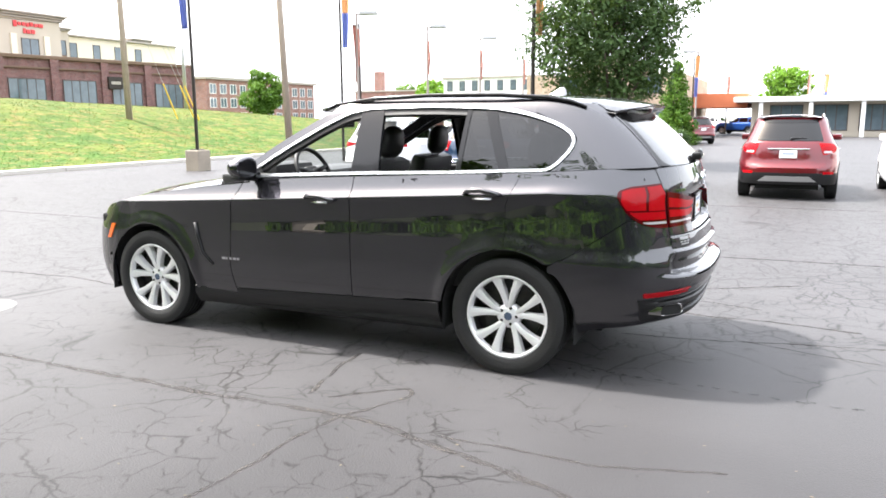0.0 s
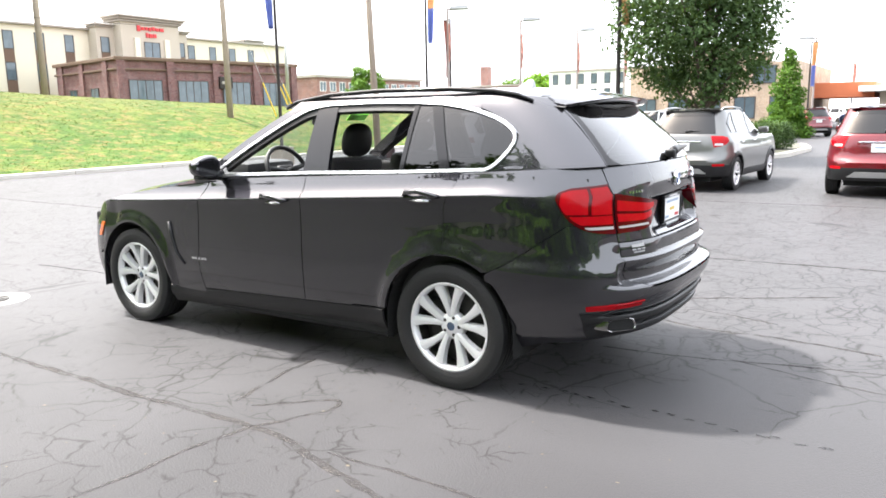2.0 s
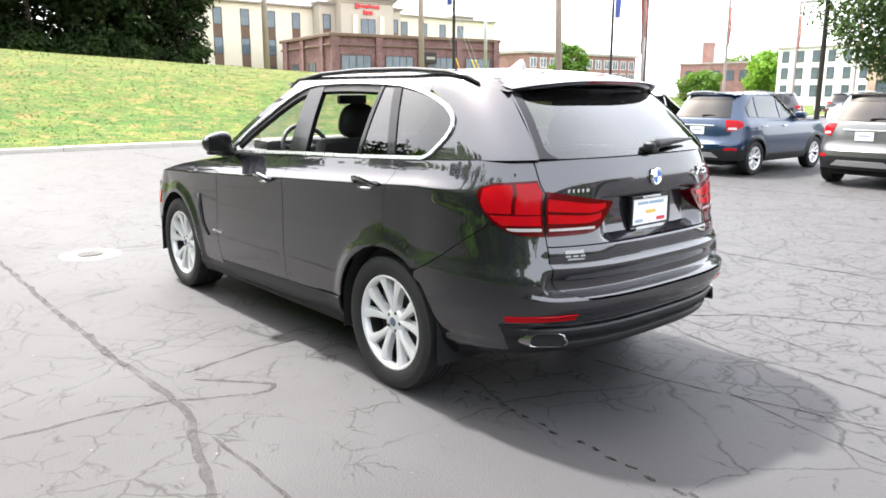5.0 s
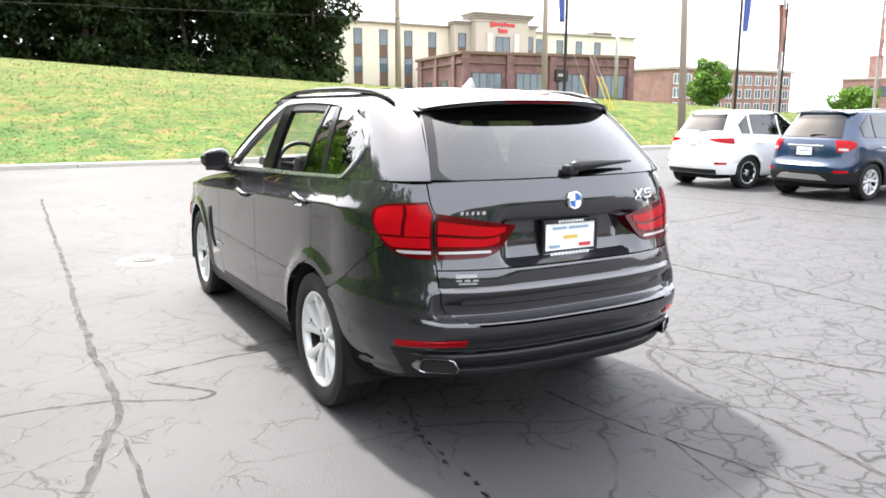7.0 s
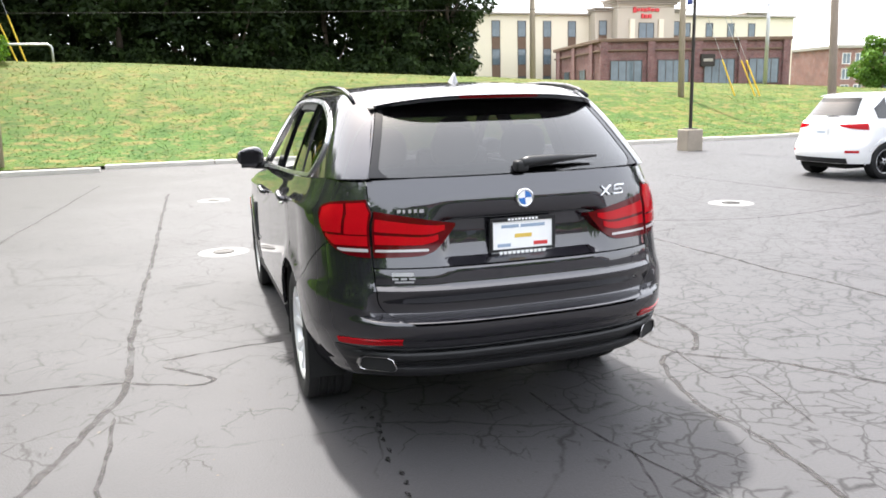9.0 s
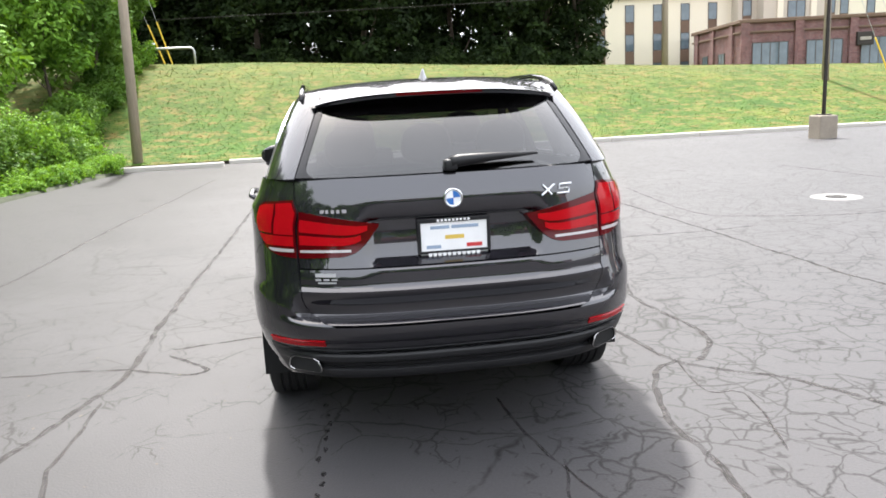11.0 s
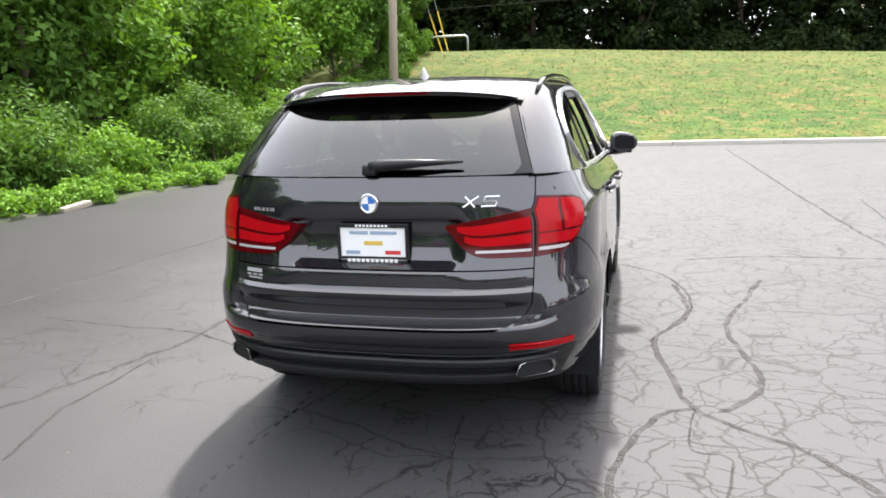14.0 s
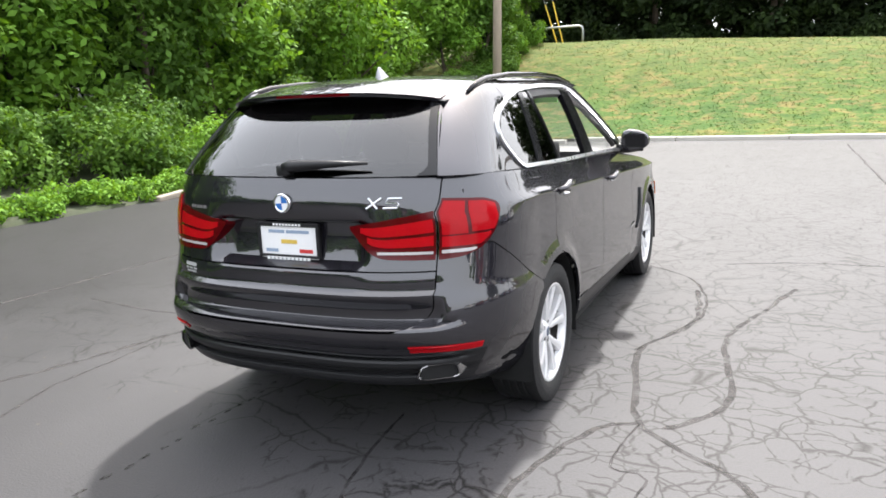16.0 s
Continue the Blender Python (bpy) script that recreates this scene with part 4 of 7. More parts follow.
# ---- the dark grey car ----
M_PAINT = paint("graphite_metallic_paint", (0.019, 0.018, 0.023), 0.65, 0.42)
M_PAINT.node_tree.nodes["Principled BSDF"].inputs["Coat IOR"].default_value = 1.78
M_PAINT.node_tree.nodes["Principled BSDF"].inputs["Coat Roughness"].default_value = 0.0
M_PAINT.node_tree.nodes["Principled BSDF"].inputs["Specular Tint"].default_value = (0.3, 0.3, 0.32, 1)
M_TRIM = pbr("black_plastic_trim", (0.011, 0.011, 0.012), 0.42, spec=0.4, var=0.15, fine=120.0, bump=0.1)
M_GLOSS_BLACK = pbr("gloss_black_trim", (0.008, 0.008, 0.009), 0.1, var=0.05, spec=0.4)
M_VOID = pbr("underbody_black", (0.006, 0.006, 0.006), 0.9, var=0.2)
M_CHROME = pbr("chrome", (0.82, 0.83, 0.85), 0.1, metal=1.0, var=0.03)
M_SATIN = pbr("satin_aluminium_trim", (0.72, 0.73, 0.75), 0.28, metal=1.0, var=0.04)
M_ALLOY = pbr("alloy_silver", (0.78, 0.78, 0.79), 0.36, metal=0.45, coat=0.6, var=0.05, fine=80.0)
# silver in place of body paint: the fin's sky reflection as a colour
M_FIN = pbr("fin_sky_sheen_paint", (0.3, 0.3, 0.31), 0.35, metal=0.3, coat=0.6, var=0.05)
M_TYRE = pbr("tyre_rubber", (0.012, 0.012, 0.0125), 0.7, var=0.25, coarse=6.0, fine=80.0, bump=0.3)
M_DISC = pbr("brake_disc_steel", (0.06, 0.057, 0.055), 0.5, metal=0.8, var=0.2)
M_LENS = pbr("dark_red_lens", (0.07, 0.001, 0.003), 0.1, coat=0.0, spec=0.3, var=0.12, coarse=9.0, fine=60.0)
M_LENS_BRIGHT = pbr("bright_red_lens", (0.33, 0.003, 0.007), 0.12, coat=0.0, spec=0.2, var=0.15, coarse=12.0, fine=160.0)
M_LENS_WHITE = pbr("clear_lens_strip", (0.4, 0.37, 0.37), 0.15, coat=0.8, var=0.15, fine=150.0)
M_AMBER = pbr("amber_lens", (0.6, 0.12, 0.02), 0.2, coat=0.8, var=0.1)
M_PIPE = pbr("dulled_chrome", (0.3, 0.295, 0.295), 0.25, metal=1.0, var=0.1)
M_TINT = glass_material("tinted_glass", (0.03, 0.031, 0.033), ior=1.6)
M_TINT_REAR = glass_material("rear_tinted_glass", (0.075, 0.078, 0.083), ior=1.9)
M_CLEAR = glass_material("clear_glass", (0.8, 0.84, 0.82))
M_LEATHER = pbr("black_leather", (0.028, 0.027, 0.028), 0.5, var=0.2, coarse=3.0, fine=90.0, bump=0.25)
M_LINER = pbr("grey_headliner", (0.06, 0.058, 0.058), 0.9, var=0.08)
M_PLATE = pbr("plate_white", (0.75, 0.75, 0.75), 0.4, var=0.04)
M_BLUE = pbr("emblem_blue", (0.03, 0.14, 0.42), 0.2, coat=1.0, var=0.05)
M_CAP = pbr("hub_cap_blue_grey", (0.05, 0.075, 0.12), 0.25, coat=0.8, var=0.05)
M_STICKER = pbr("sticker_grey", (0.3, 0.3, 0.3), 0.5, var=0.05)
M_GREEN_TAG = pbr("green_sticker", (0.18, 0.62, 0.04), 0.5, var=0.05)


class Surf:
    """A car's skin: straight sides that round off into the ends. a runs along the side, then round the corner; z is height."""

    def __init__(self, width, rear, nose, plan, xr, xf, power=3.0):
        self.width, self.rear, self.nose, self.plan, self.xr, self.xf, self.n = width, rear, nose, plan, xr, xf, power

    detail = None
    soft = None

    def ends(self, z):
        xr = self.xr(z) if callable(self.xr) else self.xr
        xf = self.xf(z) if callable(self.xf) else self.xf
        return xf, xr

    def turn(self, s):
        """The angle round a corner at the share s of its run, evenly spaced along the skin."""
        s = min(max(s, 0.0), 1.0)
        p = self.n / 2
        return math.pi / 2 * s ** p / (s ** p + (1 - s) ** p)

    def back(self, th):
        p, g = 2 / self.n, th / (math.pi / 2)
        return g ** p / (g ** p + (1 - g) ** p)

    def raw(self, a, z):
        xf, xr = self.ends(z)
        if xf <= a <= xr:
            return Vector((a, self.width(a, z) * self.plan(a), z))
        if a > xr:
            th = self.turn((a - xr) / 0.6)
            w, dx = self.width(xr, z) * self.plan(xr), self.rear(z) - xr
            if self.soft:
                w *= 1 - 0.09 * max(0.0, (0.6 - z) / 0.3) ** 1.4 * min(1.0, (a - xr) / 0.15)
                w = lerp(w, self.soft(z) * self.plan(xr), min(1.0, max(0.0, (a - xr) / 0.2)) * min(1.0, max(0.0, (z - 1.0) / 0.05)))
            y, more = w * max(0.0, math.cos(th)) ** (2 / self.n), 0.0
            if self.detail:
                more = self.detail(y, z)
            return Vector((xr + dx * math.sin(th) ** (2 / self.n) + more, y, z))
        th = self.turn((xf - a) / 0.6)
        w, dx = self.width(xf, z) * self.plan(xf), xf - self.nose(z)
        return Vector((xf - dx * math.sin(th) ** (2 / self.n), w * max(0.0, math.cos(th)) ** (2 / self.n), z))

    def at(self, a, z, off=0.0):
        p = self.raw(a, z)
        if off:
            e = 0.004
            xf, xr = self.ends(z)
            lo, hi = xf - 0.6, xr + 0.6
            du = self.raw(min(hi, a + e), z) - self.raw(max(lo, a - e), z)
            dv = self.raw(a, z + e) - self.raw(a, z - e)
            nrm = dv.cross(du)
            if nrm.length > 1e-9:
                p = p + nrm.normalized() * off
        return p

    def ax(self, x, z):
        """The run at which the skin has this x."""
        xf, xr = self.ends(z)
        if xf <= x <= xr:
            return x
        if x > xr:
            s = min(1.0, max(0.0, (x - xr) / (self.rear(z) - xr)))
            return xr + 0.6 * self.back(math.asin(s ** (self.n / 2)))
        s = min(1.0, max(0.0, (xf - x) / (xf - self.nose(z))))
        return xf - 0.6 * self.back(math.asin(s ** (self.n / 2)))

    def ay(self, y, z):
        """The run, at the rear, at which the skin has this y."""
        xf, xr = self.ends(z)
        w = self.width(xr, z) * self.plan(xr)
        return xr + 0.6 * self.back(math.acos(min(1.0, max(0.0, y / w)) ** (self.n / 2)))

    def af(self, y, z):
        xf, xr = self.ends(z)
        w = self.width(xf, z) * self.plan(xf)
        return xf - 0.6 * self.back(math.acos(min(1.0, max(0.0, y / w)) ** (self.n / 2)))


def fn(v):
    return v if callable(v) else (lambda _: v)


def patch(bm, s, a0, a1, zb, zt, nu=12, nv=10, off=0.0, side=1, lip=0.016, open_end=False, levels=None, reach=0.25):
    """A panel of the skin s between two edges (runs as functions of z) and two heights (functions of the run). Its rim turns inwards. side 1: right, -1: left."""
    a0, a1, zb, zt = fn(a0), fn(a1), fn(zb), fn(zt)
    zm = 0.5 * (zb(a0(0.8)) + zt(a0(0.8)))
    grid, inner = [], []
    if levels:
        nv = len(levels(0.0, 0.0, 1.0)) - 1
    level = (lambda a, lo, hi, v: levels(a, lo, hi)[round(v * nv)]) if levels else (lambda a, lo, hi, v: lerp(lo, hi, v))
    for j in range(nv + 1):
        row, rin = [], []
        for i in range(nu + 1):
            u, v = i / nu, j / nv
            am = lerp(a0(zm), a1(zm), u)
            z = level(am, zb(am), zt(am), v)
            a = lerp(a0(z), a1(z), u)
            z = level(a, zb(a), zt(a), v) if abs(a - am) < reach else z
            p, q = s.at(a, z, off), s.at(a, z, off - lip)
            row.append(bm.verts.new((p.x, p.y * side, p.z)))
            rin.append((q.x, q.y * side, q.z))
        grid.append(row)
        inner.append(rin)
    def face(*vs):
        vs = [v for k, v in enumerate(vs) if (v.co - vs[k - 1].co).length > 1e-7]
        if len(vs) >= 3:
            bm.faces.new(vs if side == 1 else vs[::-1])
    for j in range(nv):
        for i in range(nu):
            face(grid[j][i + 1], grid[j][i], grid[j + 1][i], grid[j + 1][i + 1])
    if lip:
        ring = [(0, i) for i in range(nu)] + [(j, nu) for j in range(nv)] + [(nv, i) for i in range(nu, 0, -1)] + [(j, 0) for j in range(nv, 0, -1)]
        low = [bm.verts.new(inner[j][i]) for j, i in ring]
        for k, (j, i) in enumerate(ring):
            j2, i2 = ring[(k + 1) % len(ring)]
            if open_end and i == nu and i2 == nu:
                continue
            face(grid[j][i], grid[j2][i2], low[(k + 1) % len(ring)], low[k])
    return bm


def whole(s, a0, zb, zt, nu=16, nv=8, off=0.0, lip=0.016, front=False):
    """A panel across the whole end of the car."""
    bm = bmesh.new()
    for side in (1, -1):
        end = (lambda z: s.ends(z)[0] - 0.6) if front else (lambda z: s.ends(z)[1] + 0.6)
        patch(bm, s, a0, end, zb, zt, nu, nv, off, side, lip, open_end=True) if not front else patch(bm, s, end, a0, zb, zt, nu, nv, off, side, 0.0)
    bmesh.ops.remove_doubles(bm, verts=bm.verts[:], dist=0.0006)
    bmesh.ops.recalc_face_normals(bm, faces=bm.faces[:])
    return bm


def smooth_obj(ob, angle=35):
    ob.data.set_sharp_from_angle(angle=radians(angle))
    return ob


def skin(name, bm, material, parent, label="", angle=35):
    bmesh.ops.recalc_face_normals(bm, faces=bm.faces[:])
    return smooth_obj(part(name, bm, material, parent, label, smooth=True), angle)


def rounded_poly(bm, pts, depth, to):
    """A flat plate from 2D points, given depth; to maps (u, v, w) to a place."""
    lo = [bm.verts.new(to(u, v, 0)) for u, v in pts]
    hi = [bm.verts.new(to(u, v, depth)) for u, v in pts]
    bm.faces.new(hi)
    bm.faces.new(lo[::-1])
    for k in range(len(pts)):
        j = (k + 1) % len(pts)
        bm.faces.new((lo[k], lo[j], hi[j], hi[k]))
    bmesh.ops.recalc_face_normals(bm, faces=bm.faces[:])
    return bm


def spoked_wheel(parent, place, side, radius, rim_r, width, spokes, dark=False, detail=48, name="wheel"):
    """A tyre on a rim whose spokes fork in pairs; side 1 faces +y."""
    root = part(name, lathe(bmesh.new(), [(rim_r * 0.90, width * 0.28), (rim_r * 0.905, width * 0.36), (rim_r * 0.935, width * 0.43), (rim_r * 0.985, width * 0.445), (rim_r, width * 0.43), (rim_r * 1.0, width * 0.4)], detail), M_ALLOY, parent, smooth=True)
    # barrel split from the silver lip and darkened to paint in the wheel's shade
    part("barrel", lathe(bmesh.new(), [(rim_r * 0.97, -width * 0.5), (rim_r * 0.93, -width * 0.3), (rim_r * 0.9, 0.0), (rim_r * 0.9, width * 0.28)], detail), M_DISC, root, "inner barrel of the rim, darkened for the shade inside", smooth=True)
    root.matrix_basis = pose(*place, 0, 0, 0 if side == 1 else 180)
    h = width / 2
    prof = [(rim_r * 0.985, -h * 0.86), (rim_r * 1.06, -h * 0.98), (lerp(rim_r, radius, 0.55), -h), (radius * 0.985, -h * 0.9), (radius, -h * 0.72)]
    for k in (-0.45, -0.15, 0.15, 0.45):
        prof += [(radius, h * (k - 0.1)), (radius - 0.008, h * (k - 0.06)), (radius - 0.008, h * (k + 0.02)), (radius, h * (k + 0.06))]
    prof += [(radius, h * 0.72), (radius * 0.985, h * 0.9), (lerp(rim_r, radius, 0.62), h * 0.995), (lerp(rim_r, radius, 0.55), h), (lerp(rim_r, radius, 0.3), h * 0.985), (rim_r * 1.03, h * 0.93), (rim_r * 0.99, h * 0.86)]
    smooth_obj(part("tyre", lathe(bmesh.new(), prof, detail), M_TYRE, root, smooth=True), 40)
    part("brake_disc", lathe(bmesh.new(), [(0.0, h * 0.1), (rim_r * 0.72, h * 0.1), (rim_r * 0.72, h * 0.0), (rim_r * 0.9, -h * 0.05), (rim_r * 0.9, -h * 0.1)], 32), M_DISC, root)
    # black disc in place of the shade behind the spokes
    part("well", lathe(bmesh.new(), [(0.0, -h * 0.5), (rim_r * 0.92, -h * 0.5)], 24), M_VOID, root)
    bm = bmesh.new()
    n = spokes * 2
    for k in range(n):
        pair, leg = divmod(k, 2)
        base = 2 * math.pi * pair / spokes + math.pi / 2
        sgn = 1 if leg else -1
        spread = math.pi / spokes
        sec = []
        for t in (0.0, 0.15, 0.3, 0.5, 0.7, 0.85, 0.94, 1.0):
            rr = lerp(rim_r * 0.2, rim_r * 0.97, t)
            ang = base + sgn * spread * lerp(0.2, 0.5, t ** 0.8)
            wdt = rim_r * (lerp(0.066, 0.088, t) + 0.06 * t ** 4)
            top = h * lerp(0.62, 0.84, t ** 0.7)
            c, d = Vector((math.cos(ang) * rr, 0, math.sin(ang) * rr)), Vector((-math.sin(ang), 0, math.cos(ang)))
            sec.append([bm.verts.new(c + d * o * wdt + Vector((0, y, 0))) for o, y in ((-1.0, top - h * 0.35), (-0.9, top - 0.006), (-0.25, top), (0.25, top), (0.9, top - 0.006), (1.0, top - h * 0.35))])
        for a, b in zip(sec, sec[1:]):
            for i in range(5):
                bm.faces.new((a[i], a[i + 1], b[i + 1], b[i]))
    bmesh.ops.recalc_face_normals(bm, faces=bm.faces[:])
    smooth_obj(part("spokes", bm, M_TRIM if dark else M_ALLOY, root, smooth=True), 30)
    part("hub", lathe(bmesh.new(), [(0.0, h * 0.66), (rim_r * 0.12, h * 0.66), (rim_r * 0.15, h * 0.62), (rim_r * 0.26, h * 0.6), (rim_r * 0.3, h * 0.5), (rim_r * 0.3, h * 0.2)], 24), M_ALLOY, root, smooth=True)
    part("hub_cap", lathe(bmesh.new(), [(0.0, h * 0.69), (rim_r * 0.085, h * 0.685), (rim_r * 0.1, h * 0.66)], 20), M_CAP if not dark else M_TRIM, root)
    if detail > 40:
        for k in range(5):
            a = 2 * math.pi * (k + 0.5) / 5
            c = Vector((math.cos(a) * rim_r * 0.2, 0, math.sin(a) * rim_r * 0.2))
            part("wheel_bolt", tube(bmesh.new(), [c + Vector((0, h * 0.5, 0)), c + Vector((0, h * 0.625, 0))], 0.011, 6), M_DISC, root)
    return root


HUB = 0.362
REAR_X, FRONT_X = -0.05, -2.933
rise = lambda x, z: 0.055 * (x + 0.64) * min(1.0, max(0.55, 0.55 + (z - 0.45)))
_wid = curve([(0.2, 0.84), (0.27, 0.885), (0.335, 0.925), (0.36, 0.936), (0.395, 0.934), (0.41, 0.941), (0.5, 0.950), (0.65, 0.956), (0.8, 0.954), (0.95, 0.950), (1.04, 0.951), (1.066, 0.9545), (1.076, 0.956), (1.081, 0.9545), (1.087, 0.950), (1.12, 0.921), (1.16, 0.901), (1.2, 0.886), (1.3, 0.83)])


def suv_width(x, z):
    w = _wid(z - rise(x, z))
    for hx in (REAR_X, FRONT_X):
        rr = math.hypot(x - hx, z - HUB)
        k = min(1.0, max(0.0, (0.515 - rr) / 0.07))
        w += 0.017 * k * k * (3 - 2 * k)
    return w


suv_rear = curve([(0.2, 0.86), (0.32, 0.93), (0.37, 0.95), (0.405, 0.982), (0.425, 0.985), (0.436, 0.962), (0.455, 0.966), (0.475, 1.004), (0.498, 1.006), (0.508, 0.982), (0.522, 1.0), (0.54, 1.022), (0.567, 1.03), (0.58, 1.048), (0.64, 1.062), (0.652, 1.06), (0.664, 1.045), (0.675, 1.0), (0.69, 0.986), (0.72, 0.988), (0.775, 1.012), (0.79, 1.016), (0.812, 0.99), (0.875, 0.985), (0.90, 0.945), (0.925, 0.905), (1.06, 0.884), (1.085, 0.884), (1.1, 0.925), (1.165, 0.932), (1.22, 0.917), (1.28, 0.895), (1.4, 0.8)])
suv_plain_rear = curve([(0.2, 0.86), (0.32, 0.945), (0.42, 0.985), (0.52, 1.01), (0.6, 1.03), (0.68, 1.032), (0.78, 1.012), (0.9, 0.972), (1.0, 0.948), (1.1, 0.935), (1.165, 0.93), (1.22, 0.917), (1.28, 0.895), (1.4, 0.8)])
suv_nose = curve([(0.2, -3.60), (0.3, -3.73), (0.5, -3.79), (0.7, -3.77), (0.85, -3.68), (0.95, -3.5), (1.05, -3.3)])
suv_plan = curve([(-3.3, 0.955), (-3.0, 0.985), (-2.5, 1.0), (-0.2, 1.0), (0.2, 0.985), (0.6, 0.97)])
SK = Surf(suv_width, suv_plain_rear, suv_nose, suv_plan, 0.2, -3.15)


def suv_relief(y, z):
    """Ledge and hollow of the gate across its width; higher up, the hollow for the plate lies between the lamps."""
    pinch = min(1.0, max(0.0, (z - 0.66) / 0.02))
    wide, near = min(1.0, max(0.0, (lerp(0.85, 0.745, pinch) - y) / lerp(0.17, 0.055, pinch))), min(1.0, max(0.0, (0.43 - y) / 0.10))
    high = min(1.0, max(0.0, (z - 0.80) / 0.09))
    k = lerp(wide, near, high)
    return (suv_rear(z) - suv_plain_rear(z)) * k * k * (3 - 2 * k)


SK.detail = suv_relief
SM = Surf(suv_width, suv_plain_rear, suv_nose, suv_plan, 0.2, -3.15)
SK.soft = SM.soft = curve([(0.95, 0.95), (1.05, 0.949), (1.09, 0.944), (1.13, 0.932), (1.17, 0.915), (1.2, 0.902), (1.25, 0.88), (1.3, 0.857), (1.35, 0.83)])


def crease_levels(below, above):
    """Heights of a side panel's rows, gathered at the shoulder crease."""
    def at(a, lo, hi):
        zc = min(1.078 + rise(min(max(a, -3.15), 0.2), 1.08), hi - 0.03)
        return [lerp(lo, zc - 0.014, k / below) for k in range(below)] + [zc - 0.014, zc - 0.006, zc - 0.001, zc + 0.005, zc + 0.014] + [lerp(zc + 0.014, hi, k / above) for k in range(1, above + 1)]
    return at


def strip_on(bm, s, pts, half, off, side, depth=0.012):
    """A ribbon on the skin s along points (x, z), 2 * half wide, its edges turned in."""
    rows = []
    for k, (x, z) in enumerate(pts):
        (xa, za), (xb, zb_) = pts[max(0, k - 1)], pts[min(len(pts) - 1, k + 1)]
        l = math.hypot(xb - xa, zb_ - za)
        nx, nz = -(zb_ - za) / l, (xb - xa) / l
        row = []
        for o, h in ((-half, off - depth), (-half * 0.85, off), (half * 0.85, off), (half, off - depth)):
            zz = z + nz * o
            p = s.at(s.ax(x + nx * o, zz), zz, h)
            row.append(bm.verts.new((p.x, p.y * side, p.z)))
        rows.append(row)
    for a, b in zip(rows, rows[1:]):
        for j in range(3):
            bm.faces.new((a[j], a[j + 1], b[j + 1], b[j]))
    return bm
up_w = curve([(1.15, 0.905), (1.2, 0.885), (1.3, 0.848), (1.437, 0.79), (1.55, 0.735), (1.613, 0.70), (1.66, 0.66), (1.7, 0.60)])
up_rear = curve([(1.2, 0.95), (1.28, 0.90), (1.4, 0.79), (1.5, 0.685), (1.585, 0.58), (1.64, 0.50), (1.7, 0.4)])
up_plan = curve([(-2.1, 0.985), (-1.6, 0.99), (-0.8, 1.0), (0.0, 0.99), (0.4, 0.965), (0.8, 0.945)])
UP = Surf(lambda x, z: up_w(z), up_rear, lambda z: -2.4, up_plan, lambda z: up_rear(z) - 0.5, -2.3)
belt = linear([(-2.2, 1.125), (-1.81, 1.165), (-1.16, 1.195), (-0.91, 1.204), (-0.416, 1.22), (0.16, 1.246), (0.5, 1.266), (0.8, 1.278)])
win_top = curve([(-2.02, 1.155), (-1.9, 1.235), (-1.72, 1.345), (-1.56, 1.435), (-1.38, 1.53), (-1.22, 1.595), (-1.05, 1.618), (-0.7, 1.624), (-0.39, 1.617), (-0.2, 1.606), (-0.08, 1.59), (0.02, 1.565)])
win_back = curve([(1.24, 0.17), (1.28, 0.205), (1.33, 0.255), (1.38, 0.292), (1.425, 0.308), (1.46, 0.285), (1.5, 0.22), (1.55, 0.095), (1.575, 0.02), (1.6, -0.09), (1.62, -0.3)])
roof_edge = curve([(-1.62, 1.585), (-1.45, 1.64), (-1.2, 1.668), (-0.8, 1.682), (-0.4, 1.682), (0.0, 1.668), (0.25, 1.648), (0.45, 1.622), (0.62, 1.59)])
roof_mid = curve([(-1.75, 1.595), (-1.6, 1.628), (-1.4, 1.655), (-1.0, 1.70), (-0.5, 1.716), (0.0, 1.71), (0.3, 1.692), (0.5, 1.665), (0.68, 1.628)])
ARCH_R = 0.422


def arch(x, hx=REAR_X):
    d = ARCH_R ** 2 - (x - hx) ** 2
    return HUB + math.sqrt(d) if d > 0 else 0.0


def arch_back(z):
    d = 0.428 ** 2 - (z - HUB) ** 2
    return REAR_X - math.sqrt(d) if d > 0 else 9.0


rear_door_edge = lambda z: min(linear([(0.2, -0.06), (1.05, -0.055), (1.25, 0.03)])(z), arch_back(z) if z < 0.79 else 9)
fender_top = curve([(-3.8, 0.70), (-3.6, 0.80), (-3.4, 0.89), (-3.2, 0.95), (-3.0, 0.995), (-2.6, 1.055), (-2.2, 1.105), (-2.0, 1.13)])
sill_line = linear([(-2.6, 0.348), (-2.3, 0.355), (-0.45, 0.42), (0, 0.43)])
seam = linear([(0.2, 0.70), (0.26, 0.735), (0.30, 0.753), (0.67, 0.985), (0.9, 0.99)])

